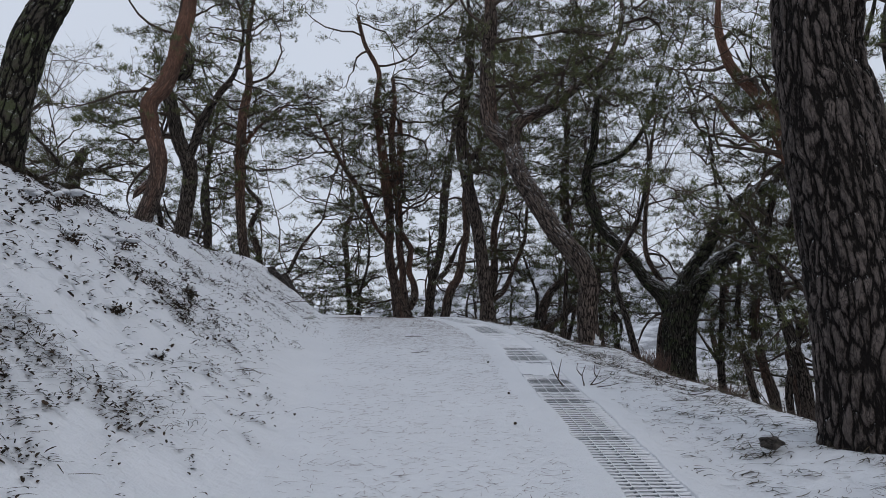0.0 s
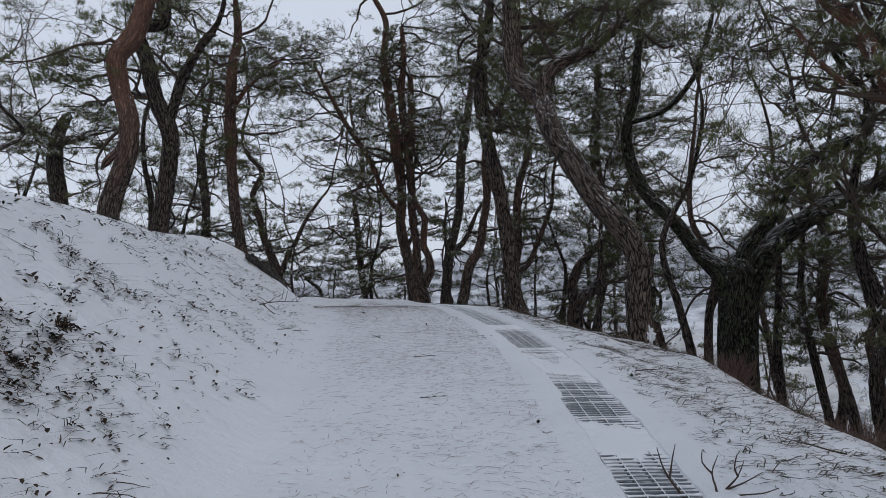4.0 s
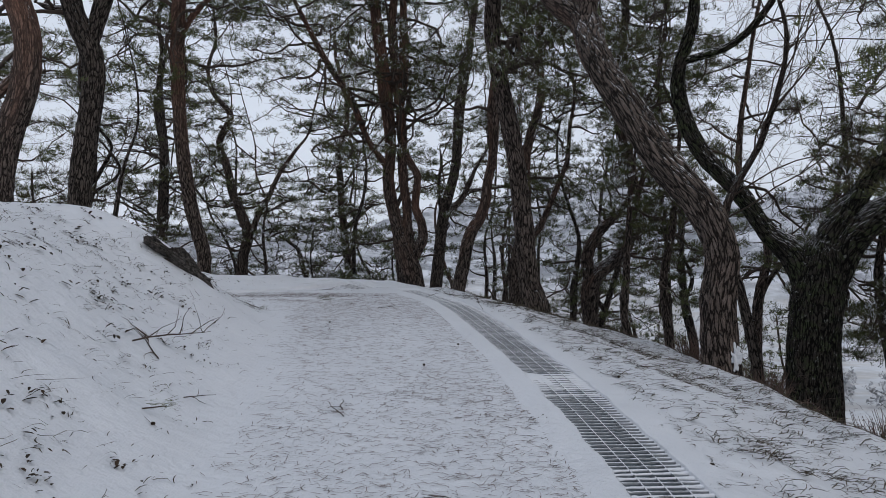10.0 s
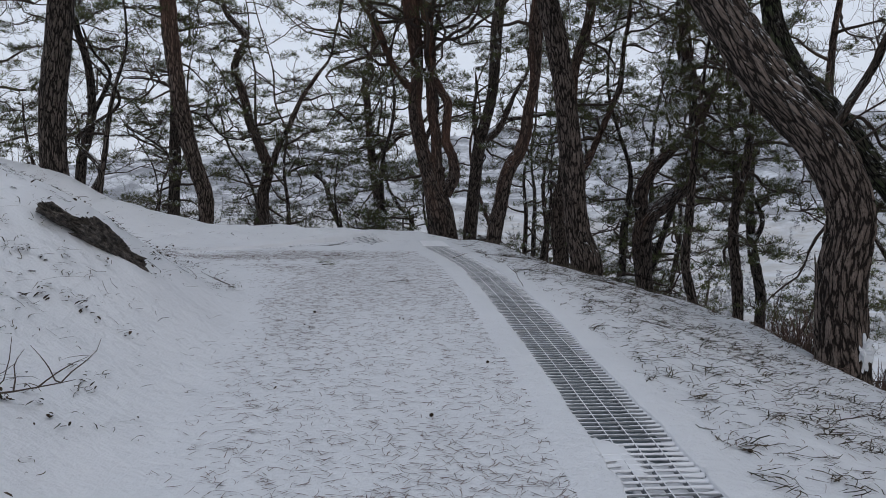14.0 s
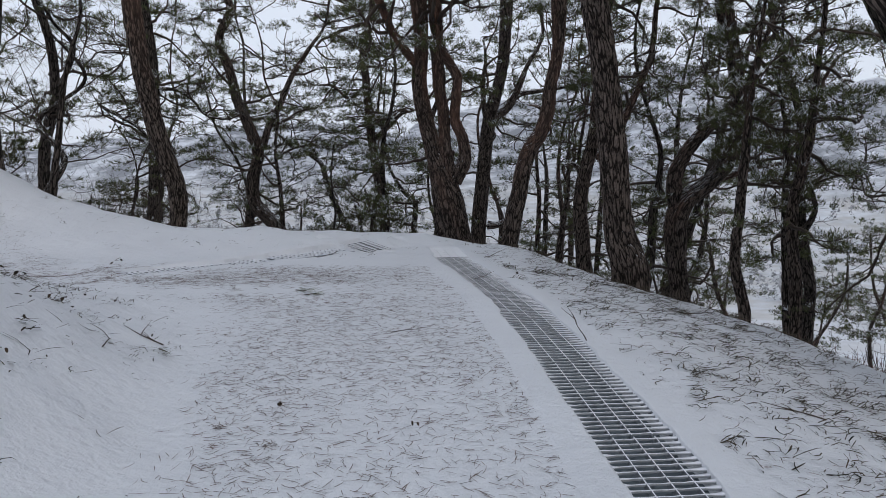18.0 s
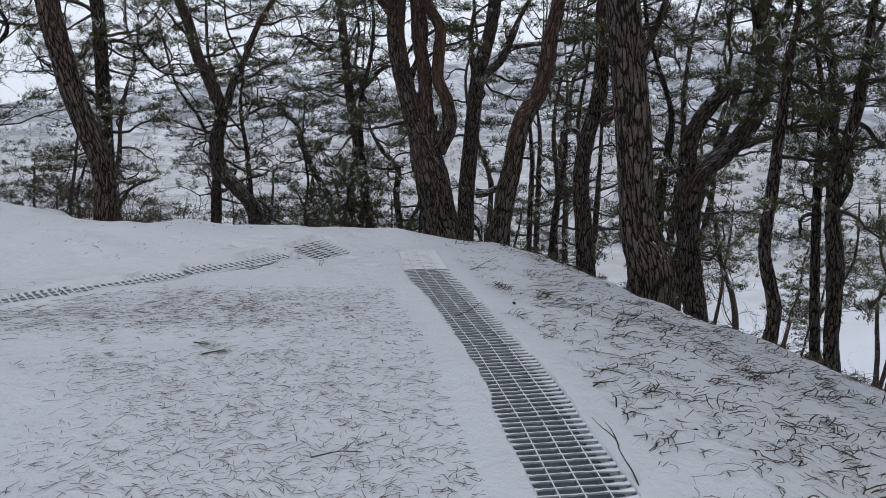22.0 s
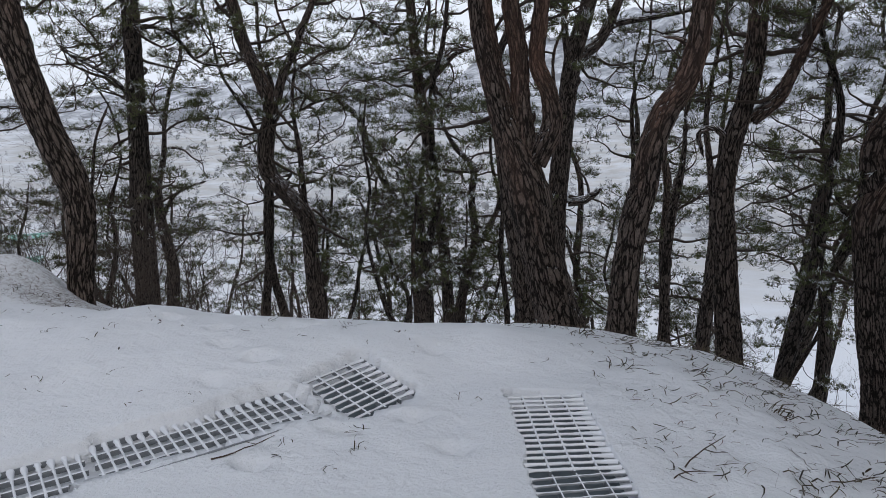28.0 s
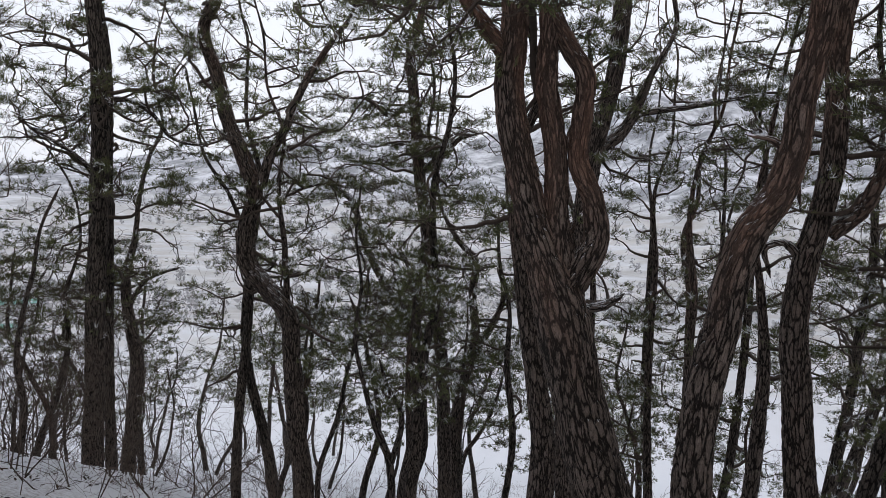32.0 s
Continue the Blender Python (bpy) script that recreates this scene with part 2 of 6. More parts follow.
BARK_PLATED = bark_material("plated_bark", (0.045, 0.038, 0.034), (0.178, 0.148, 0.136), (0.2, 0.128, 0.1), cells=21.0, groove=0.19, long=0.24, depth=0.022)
NEEDLES = needle_material("pine_needles", (0.042, 0.052, 0.022), (0.145, 0.16, 0.068))
TWIG = plain_material("twig", (0.026, 0.018, 0.014), (0.085, 0.06, 0.045), 30, 0.9)


def steel_material(name, dust, low=0.55, high=0.85):
    """Galvanised bars, dusted with snow on their upper sides."""
    m, nt, bsdf = material(name)
    g, p = position(nt)
    sp = nt.nodes.new("ShaderNodeSeparateXYZ")
    nt.links.new(g.outputs["Normal"], sp.inputs[0])
    up = ramp(nt, sp.outputs[2], [(low, (0, 0, 0)), (high, (1, 1, 1))])
    n = noise_of(nt, p, 45, 5, 0.7)
    metal = mix(nt, n, (0.10, 0.11, 0.12), (0.22, 0.24, 0.26))
    white = ramp(nt, maths(nt, "ADD", n, dust), [(0.45, (0.25, 0.27, 0.30)), (0.75, (0.66, 0.68, 0.72))])
    nt.links.new(mix(nt, up, metal, white), bsdf.inputs["Base Color"])
    bsdf.inputs["Roughness"].default_value = 0.6
    return m


STEEL = steel_material("dusted_steel", 0.0)
SNOW_BAR = steel_material("snow_on_steel", 0.5, 0.1, 0.35)
STEEL_SNOW = steel_material("snowy_steel", 0.5, 0.5, 0.75)
LITTER = litter_material("needle_litter", (0.065, 0.043, 0.036), (0.15, 0.10, 0.085), (0.04, 0.028, 0.024))
GRASS = litter_material("dry_grass", (0.024, 0.023, 0.018), (0.085, 0.066, 0.046), (0.018, 0.021, 0.014))
LEAF = litter_material("dead_leaf", (0.02, 0.017, 0.013), (0.06, 0.04, 0.027), (0.015, 0.014, 0.011))


def rock_material():
    """Dark crusted stone, snow lying on its flatter tops."""
    m, nt, bsdf = material("rock")
    g, p = position(nt)
    sp = nt.nodes.new("ShaderNodeSeparateXYZ")
    nt.links.new(g.outputs["Normal"], sp.inputs[0])
    crust = ramp(nt, noise_of(nt, p, 28, 7, 0.75), [(0.40, (0.012, 0.011, 0.010)), (0.54, (0.07, 0.06, 0.053)), (0.68, (0.2, 0.175, 0.16))])
    lying = ramp(nt, maths(nt, "ADD", sp.outputs[2], maths(nt, "MULTIPLY", noise_of(nt, p, 16, 5, 0.7), 0.7)), [(1.0, (0, 0, 0)), (1.12, (1, 1, 1))])
    nt.links.new(mix(nt, lying, crust, (0.78, 0.80, 0.83)), bsdf.inputs["Base Color"])
    bsdf.inputs["Roughness"].default_value = 0.9
    bump(nt, bsdf, noise_of(nt, p, 40, 6, 0.7), 0.9, 0.02)
    return m


ROCK = rock_material()
SNOW_CAP = plain_material("fresh_snow", (0.80, 0.82, 0.86), (0.9, 0.91, 0.93), 20, 0.75, 0.0, 0.008)

# ---- small tools ----
rng = np.random.default_rng(5)


def smooth(a, b, x):
    t = np.clip((x - a) / (b - a), 0, 1)
    return t * t * (3 - 2 * t)


def lattice(ix, iy, seed):
    h = np.sin(ix * 127.1 + iy * 311.7 + seed * 74.7) * 43758.5453
    return h - np.floor(h)


def value_noise(x, y, seed=0):
    ix, iy = np.floor(x), np.floor(y)
    fx, fy = x - ix, y - iy
    fx, fy = fx * fx * (3 - 2 * fx), fy * fy * (3 - 2 * fy)
    a, b = lattice(ix, iy, seed), lattice(ix + 1, iy, seed)
    c, d = lattice(ix, iy + 1, seed), lattice(ix + 1, iy + 1, seed)
    return (a + (b - a) * fx) * (1 - fy) + (c + (d - c) * fx) * fy


def fbm(x, y, octaves=4, seed=0):
    total, amp, norm = 0.0, 1.0, 0.0
    for o in range(octaves):
        total = total + amp * value_noise(x * 2**o, y * 2**o, seed + o)
        norm += amp
        amp *= 0.5
    return total / norm


def mesh_from(name, verts, faces, mat, smooth_faces=False, attrs=None):
    """A mesh from arrays of corners and faces with a fixed number of corners each."""
    me = bpy.data.meshes.new(name)
    verts, faces = np.asarray(verts, np.float32), np.asarray(faces, np.int32)
    me.vertices.add(len(verts))
    me.vertices.foreach_set("co", verts.ravel())
    k = faces.shape[1]
    me.loops.add(faces.size)
    me.loops.foreach_set("vertex_index", faces.ravel())
    me.polygons.add(len(faces))
    me.polygons.foreach_set("loop_start", np.arange(0, faces.size, k, dtype=np.int32))
    if smooth_faces:
        me.polygons.foreach_set("use_smooth", np.ones(len(faces), bool))
    for key, values in (attrs or {}).items():
        values = np.asarray(values, np.float32)
        at = me.attributes.new(key, "FLOAT" if values.ndim == 1 else "FLOAT_VECTOR", "POINT")
        at.data.foreach_set("value" if values.ndim == 1 else "vector", values.ravel())
    me.update(calc_edges=True)
    me.materials.append(mat)
    return me


def piece(name, me, parent=None, label=""):
    ob = new(name, me)
    if parent is not None:
        ob.parent = parent
    if label:
        tagged(ob, label)
    return ob


def part(name, bm, mat, parent, label=""):
    me = bpy.data.meshes.new(name)
    bm.to_mesh(me)
    bm.free()
    me.materials.append(mat)
    return piece(name, me, parent, label)


# ---- the lie of the land ----
PATH_Y = [-40, -10, 0, 6.5, 8.4, 11.7, 15.6, 18.4, 20.2, 21.4, 24]
PATH_Z = [-6.5, -1.75, 0.05, 1.22, 1.53, 1.92, 2.22, 2.28, 2.35, 2.3, 2.1]
DRAIN_Y = [-4, 2, 4.9, 6.4, 8.5, 9.5, 11.5, 13.3, 15.1, 16.1, 17.3, 18.9, 19.75, 24]
DRAIN_X = [1.5, 1.25, 1.05, 0.95, 0.86, 0.8, 0.54, 0.28, -0.04, -0.2, -0.47, -0.94, -1.16, -1.25]
EDGE_Y = [-10, 0, 6.1, 7.3, 9.4, 11.5, 13.0, 14.8, 17.0]
EDGE_X = [-0.6, -0.75, -0.97, -1.12, -1.3, -1.58, -1.8, -2.15, -3.0]
SIDE_A, SIDE_B = np.array([-2.26, 19.53]), np.array([-4.06, 17.89])  # the side drain's ends
SIDE_D = (SIDE_B - SIDE_A) / np.linalg.norm(SIDE_B - SIDE_A)


def ease(x, xs, ys):
    """Linear steps, rounded off."""
    return sum(np.interp(x + o, xs, ys) for o in (-0.9, -0.45, 0, 0.45, 0.9)) / 5


def drain_x(y):
    return ease(y, DRAIN_Y, DRAIN_X)


def path_z(y):
    return ease(y, PATH_Y, PATH_Z)


def beyond(x, y):
    """Metres past the plateau's brink."""
    right = x - np.interp(y, [-20, 14, 16.5, 18.8, 20, 21, 23], [2.7, 2.65, 2.4, 1.85, 1.15, 0.4, -1.0])
    front = y - np.interp(x, [-9, -6.5, -5, -3.8, -1, 1], [23.0, 22.4, 21.55, 21.45, 21.45, 20.9])
    left = -10.5 - x
    return np.maximum(np.maximum(right, front), left)


def ground_z(x, y, rough=True):
    x, y = np.asarray(x, float), np.asarray(y, float)
    p = path_z(y)
    # bank on the uphill side
    el = np.interp(y, EDGE_Y, EDGE_X) - 0.15
    rise = smooth(0, 1, (el - x) / (4.3 + el)) * 0.55 + 0.45 * np.clip((el - x) / (4.3 + el), 0, 1)
    top = np.minimum(3.3, p + 2.25) - p
    bank = rise * top * (1 - smooth(13.6, 17.3, y + 0.1 * (x + 4)))
    ridge = np.interp(x, [-12, -9, -7.5, -6.5, -6.0, -4.9, -4.2, -3.4, -1.4, -0.6], [1.6, 1.5, 1.12, 0.64, 0.5, 0.23, 0.2, 0.19, 0.16, 0.0])
    knoll = ridge * smooth(0, 1, (y - np.interp(x, [-3, -1.6], [18.5, 19.75])) / np.interp(x, [-3, -1.6], [1.9, 0.8])) * (1 - smooth(20.45, 21.5, y)) - 0.27 * np.exp(-(((y - 21.75) / 0.6) ** 2)) * smooth(-1.2, -2.4, x) * smooth(-6.6, -5.6, x)
    bank = bank + 0.25 * np.exp(-(((x + 3.3) / 0.75) ** 2 + ((y - 13.7) / 1.0) ** 2))  # a hump round the rock
    lip = 0.4 * np.exp(-(((x + 6.65) / 0.52) ** 2 + ((y - 23.1) / 0.6) ** 2))
    # the verge beside the drain
    crest = np.interp(y, [-10, 0, 4, 6.4, 9.5, 12, 15.5, 17, 18.5, 20, 21], [-1.4, 0.5, 1.05, 1.15, 1.38, 1.62, 1.78, 1.88, 1.8, 1.7, 1.62]) - p
    edge = drain_x(y) + 0.3
    verge = crest * smooth(0, 1, (x - edge) / np.maximum(2.6 - edge, 0.5))
    z = p + bank + knoll + lip + verge
    d = beyond(x, y)
    dd = np.maximum(d, 0)
    fall = 0.62 * np.minimum(dd, 7) + 0.36 * np.clip(dd - 7, 0, 85) + 0.02 * np.clip(dd - 92, 0, 300)
    ledge = smooth(-0.8, -2.2, x) * smooth(19.5, 21, y)  # a lower terrace before the drop
    fall = fall - ledge * (0.3 * np.minimum(dd, 1.5) + 0.2 * np.clip(dd - 1.5, 0, 3) - 0.2 * np.clip(dd - 4.5, 0, 5.2))
    fall = fall * smooth(-0.3, 1.2, d) + 0.12 * smooth(-1.6, 0.4, d)
    far = np.hypot(x, y)
    n = fbm(x / 260.0, y / 260.0, 5, 3)
    hills = smooth(330, 900, far) * (40 + 210 * n * n) * (0.55 + 0.45 * smooth(-600, 100, x))
    z = z - fall + hills + smooth(30, 90, dd) * 3.0 * (fbm(x / 30.0, y / 30.0, 3, 9) - 0.5)
    if rough:
        off = np.clip((np.abs(x - 0.5 * (el + edge)) - 0.5 * (edge - el)) / 0.5, 0, 1)
        shaggy = smooth(0.4, 1.6, el - x) * smooth(10.5, 6.5, y) * smooth(-7, -5.5, x)
        z = z + 0.05 * shaggy * (np.abs(fbm(x / 0.16, y / 0.16, 3, 23) - 0.5) * 2 - 0.3) + (0.012 + 0.06 * off) * (fbm(x / 0.45, y / 0.45, 4, 21) - 0.5) + 0.16 * off * (fbm(x / 1.7, y / 1.7, 3, 5) - 0.5)
    return z


PRINTS = [(-3.03, 20.21), (-2.89, 19.97), (-2.61, 19.86), (-2.34, 18.97), (-2.77, 19.57), (-1.71, 19.43), (-1.49, 19.18), (-2.0, 19.28), (-2.61, 20.28), (-1.71, 20.17), (-3.6, 20.62), (-2.3, 18.93),
          (-1.68, 19.47), (-2.66, 19.83), (-3.4, 20.3), (-1.45, 19.14)]


def prints(x, y):
    """Small dents trodden into the snow."""
    z = 0.0 * x
    for k, (a, b) in enumerate(PRINTS):
        r2 = ((x - a) / 0.055) ** 2 + ((y - b) / 0.045) ** 2
        z = z - 0.05 * np.exp(-r2) + 0.012 * np.exp(-((np.sqrt(r2) - 1.7) ** 2) / 0.3)
    return z


def in_side_drain(x, y):
    ax, ay = x - SIDE_A[0], y - SIDE_A[1]
    along = ax * SIDE_D[0] + ay * SIDE_D[1]
    across = ax * -SIDE_D[1] + ay * SIDE_D[0]
    return along, across


PIT, PIT_TURN = np.array([-2.05, 19.72]), radians(52)  # the catch pit's grating


def in_pit(x, y):
    c, s = math.cos(PIT_TURN), math.sin(PIT_TURN)
    return (x - PIT[0]) * c + (y - PIT[1]) * s, -(x - PIT[0]) * s + (y - PIT[1]) * c


def gz(x, y):
    return float(ground_z(np.array([x]), np.array([y]))[0])


def spread(*spans):
    out = []
    for a, b, step in spans:
        out += list(np.arange(a, b, step))
    return np.array(out)


def geometric(start, end, first, growth=1.13):
    out, step = [start], first
    while out[-1] < end:
        out.append(out[-1] + step)
        step *= growth
    return np.array(out)


def build_ground():
    u = np.r_[-geometric(6.2, 2600, 0.12)[::-1], spread((-6.1, -1.5, 0.05), (-1.5, -0.24, 0.07)), -0.215, -0.205, -0.195, -0.1, 0.0, 0.1, 0.195, 0.205, 0.215,
              spread((0.26, 3.4, 0.07)), geometric(3.45, 2600, 0.1)]
    v = np.r_[-geometric(0.5, 1500, 0.15)[::-1], spread((-0.4, 1.6, 0.07), (1.6, 17.2, 0.05), (17.2, 20.4, 0.03), (20.4, 25, 0.08)), geometric(25, 2800, 0.12)]
    uu, yy = np.meshgrid(u, v)
    xx = uu + drain_x(yy) * np.clip(1 - np.abs(uu) / 60, 0, 1)
    # snow creeps over the gratings' edges, held back between the bars
    lobes = smooth(0.42, 0.75, fbm(yy / 0.55 + np.sign(uu) * 31, 0.3 + 0 * uu, 3, 52)) * np.where(uu < 0, 0.035, 0.02)
    lobes = lobes + 0.011 * np.sin(yy * 2 * np.pi / 0.05) * smooth(0.3, 0.5, fbm(yy / 0.3, 4.0 + 0 * uu, 2, 53)) + 0.02 * (fbm(yy / 0.06, 7.0 + 0 * uu, 2, 54) - 0.4)
    xx = xx - np.sign(uu) * np.clip(lobes, -0.004, 0.085) * ((np.abs(uu) > 0.19) & (np.abs(uu) < 0.22) & (yy > 1.6) & (yy < 19.9))
    zz = ground_z(xx, yy)
    zz = zz + prints(xx, yy) + 0.035 * smooth(18.4, 19.4, yy) * (fbm(xx / 0.28, yy / 0.28, 3, 45) - 0.5)
    # trenches under the grates
    trench = (np.abs(uu) < 0.2) & (yy < 19.78) & (yy > 1.0)
    base = path_z(yy)
    near = smooth(0.44, 0.3, np.abs(uu)) * smooth(20.2, 19.8, yy) * smooth(0.4, 0.8, yy)
    zz = zz + near * (base + 0.02 + 0.012 * (fbm(xx / 0.12, yy / 0.12, 3, 40) - 0.5) - zz)
    zz = np.where(trench, base - 0.16, zz)
    al, ac = in_side_drain(xx, yy)
    wob = 0.06 * (fbm(xx / 0.09, yy / 0.09, 2, 77) - 0.5) + 0.014 * np.sin(al * 2 * np.pi / 0.05) - 0.05 * smooth(0.5, 0.7, fbm(al / 0.5, 0 * al, 2, 78))
    side = (al > 0) & (al < 2.62) & (ac < 0.13 + wob) & (ac > -0.19 - wob)
    pa, pc = in_pit(xx, yy)
    square = (np.abs(pa) < 0.19 + 0.4 * wob) & (np.abs(pc) < 0.235 + 0.4 * wob)
    zz = np.where(side | square, zz - 0.2, zz)
    thin = 0.55 * smooth(-0.9, 0.5, beyond(xx, yy)) + 0.35 * np.clip(fbm(xx / 1.3, yy / 1.3, 3, 30) - 0.25, 0, 1)
    thin = np.maximum(thin * (1 - 0.8 * smooth(1.5, 5, beyond(xx, yy))), 0.3 * smooth(-2.2, -3.4, xx) * smooth(14, 9, yy))
    far = smooth(85, 190, beyond(xx, yy))
    ny, nx = xx.shape
    i = np.arange(ny * nx).reshape(ny, nx)
    faces = np.stack([i[:-1, :-1], i[:-1, 1:], i[1:, 1:], i[1:, :-1]], -1).reshape(-1, 4)
    me = mesh_from("ground", np.stack([xx, yy, zz], -1).reshape(-1, 3), faces, SNOW, True, {"thin": thin.ravel(), "far": far.ravel()})
    tagged(piece("ground", me), "snow-covered hillside path sloping into a wide valley", "ground", kind="structure")


build_ground()

# ---- trees ----


def curve_through(points, step):
    """A smooth curve through rows of x, y, z, r."""
    p = np.array(points, float)
    h = np.maximum(np.linalg.norm(np.diff(p[:, :3], axis=0), axis=1), 1e-4)[:, None]
    slope = np.diff(p, axis=0) / h
    m = np.vstack([slope[:1], (h[1:] * slope[:-1] + h[:-1] * slope[1:]) / (h[1:] + h[:-1]), slope[-1:]])
    out = []
    for k in range(len(p) - 1):
        n = max(2, int(h[k, 0] / step))
        t = np.linspace(0, 1, n, endpoint=False)[:, None]
        a, b = 2 * t**3 - 3 * t**2 + 1, t**3 - 2 * t**2 + t
        out.append(a * p[k] + (1 - a) * p[k + 1] + h[k] * (b * m[k] + (t**3 - t**2) * m[k + 1]))
    out.append(p[-1:])
    out = np.vstack(out)
    out[:, 3] = np.maximum(out[:, 3], 0.004)
    return out


def tube(points, mat, sides, step, red, z0, z1, relief=0.0, seed=1, close_top=True):
    c = curve_through(points, step)
    pos, r = c[:, :3], c[:, 3]
    tan = np.gradient(pos, axis=0)
    tan /= np.linalg.norm(tan, axis=1)[:, None] + 1e-9
    ref = np.where(np.abs(tan[:, 2:3]) < 0.95, [[0, 0, 1.0]], [[1.0, 0, 0]])
    if np.abs(tan[:, 2]).mean() > 0.6:
        ref = np.tile([[1.0, 0.2, 0]], (len(pos), 1))
    a = np.cross(ref, tan)
    a /= np.linalg.norm(a, axis=1)[:, None] + 1e-9
    b = np.cross(tan, a)
    ang = np.linspace(0, 2 * np.pi, sides, endpoint=False)
    length = np.r_[0, np.cumsum(np.linalg.norm(np.diff(pos, axis=0), axis=1))]
    rr = r[:, None] * np.ones(sides)
    rr = rr * (1 + 0.10 * (value_noise(np.cos(ang)[None] * 1.5 + 7 + length[:, None] * 1.1, np.sin(ang)[None] * 1.5 + 5, seed) - 0.5))
    if relief:
        ca, sa = np.cos(ang)[None] * 3, np.sin(ang)[None] * 3
        rr = rr + relief * np.clip(r / 0.12, 0.2, 1)[:, None] * (fbm(ca + 9 + 0 * length[:, None], sa + 9 + length[:, None] * 2.3, 3, seed) - 0.5)
    rr[-1] *= 0.05
    v = pos[:, None] + rr[..., None] * (np.cos(ang)[None, :, None] * a[:, None] + np.sin(ang)[None, :, None] * b[:, None])
    n, m = v.shape[:2]
    i = np.arange(n * m).reshape(n, m)
    j = np.roll(i, -1, 1)
    faces = np.stack([i[:-1], j[:-1], j[1:], i[1:]], -1).reshape(-1, 4)
    peel = np.clip((pos[:, 2] - z0) / max(z1 - z0, 0.1), 0, 1)
    peel = red * smooth(0.03, 0.5, peel) + max(0.0, red - 0.9) * 3
    peel = np.clip(peel[:, None] + 0 * ang[None], 0, 1)
    rm = np.maximum(r.mean(), 0.03) * 0.5 + 0.5 * r
    bark = np.stack([rm[:, None] * np.cos(ang)[None] + seed * 1.7, rm[:, None] * np.sin(ang)[None] + 0.7 * seed, length[:, None] + 0 * ang[None]], -1)
    return v.reshape(-1, 3), faces, {"peel": peel.ravel(), "barkco": bark.reshape(-1, 3)}


def thin_tubes(lines, sides=3):
    """Many thin branches in one mesh: lines of (points n x 3, r0, r1)."""
    vs, fs, count = [], [], 0
    ang = np.linspace(0, 2 * np.pi, sides, endpoint=False)
    for pts, r0, r1 in lines:
        pts = np.asarray(pts)
        tan = np.gradient(pts, axis=0)
        tan /= np.linalg.norm(tan, axis=1)[:, None] + 1e-9
        a = np.cross(tan, [0.31, 0.17, 0.93])
        a /= np.linalg.norm(a, axis=1)[:, None] + 1e-9
        b = np.cross(tan, a)
        r = np.linspace(r0, r1, len(pts))[:, None, None]
        v = pts[:, None] + r * (np.cos(ang)[None, :, None] * a[:, None] + np.sin(ang)[None, :, None] * b[:, None])
        i = np.arange(len(pts) * sides).reshape(-1, sides) + count
        j = np.roll(i, -1, 1)
        vs.append(v.reshape(-1, 3))
        fs.append(np.stack([i[:-1], j[:-1], j[1:], i[1:]], -1).reshape(-1, 4))
        count += len(pts) * sides
    return np.vstack(vs), np.vstack(fs)


def needle_tufts(tips, dirs, rg, per, length, width, lift=None, snow=0.0):
    """Long thin needles standing out round each shoot's tip; those on top of a pad may carry snow."""
    n = len(tips)
    d = rg.normal(size=(n, per, 3))
    d /= np.linalg.norm(d, axis=2)[..., None]
    d = d * 0.8 + dirs[:, None] * 0.7 + np.array([0, 0, 0.2])
    d /= np.linalg.norm(d, axis=2)[..., None]
    side = np.cross(d, rg.normal(size=(n, per, 3)))
    side /= np.linalg.norm(side, axis=2)[..., None] + 1e-9
    ln = length * rg.uniform(0.6, 1.15, (n, per, 1))
    root = tips[:, None] + rg.normal(size=(n, per, 3)) * 0.022
    tip = root + d * ln
    v = np.stack([root - side * width / 2, root + side * width / 2, tip], 2).reshape(-1, 3)
    white = np.zeros((n, per))
    if lift is not None:
        laden = rg.uniform(size=(n, 1)) < snow * smooth(-0.5, 0.9, lift)[:, None]
        white = (laden & (rg.uniform(size=(n, per)) < 0.8)).astype(float)
    return v, np.arange(len(v)).reshape(-1, 3), {"snow": np.repeat(white.ravel(), 3)}


def crooked(p, d, ln, n, rg, turn, sag=0.0):
    """A bent line of n steps from p along d."""
    pts = [np.array(p, float)]
    for k in range(n):
        d = d + rg.normal(size=3) * np.array([turn, turn, turn * 0.75]) + np.array([0, 0, sag * (k / n - 0.35)])
        d = d / np.linalg.norm(d)
        pts.append(pts[-1] + d * ln / n)
    return np.array(pts), d


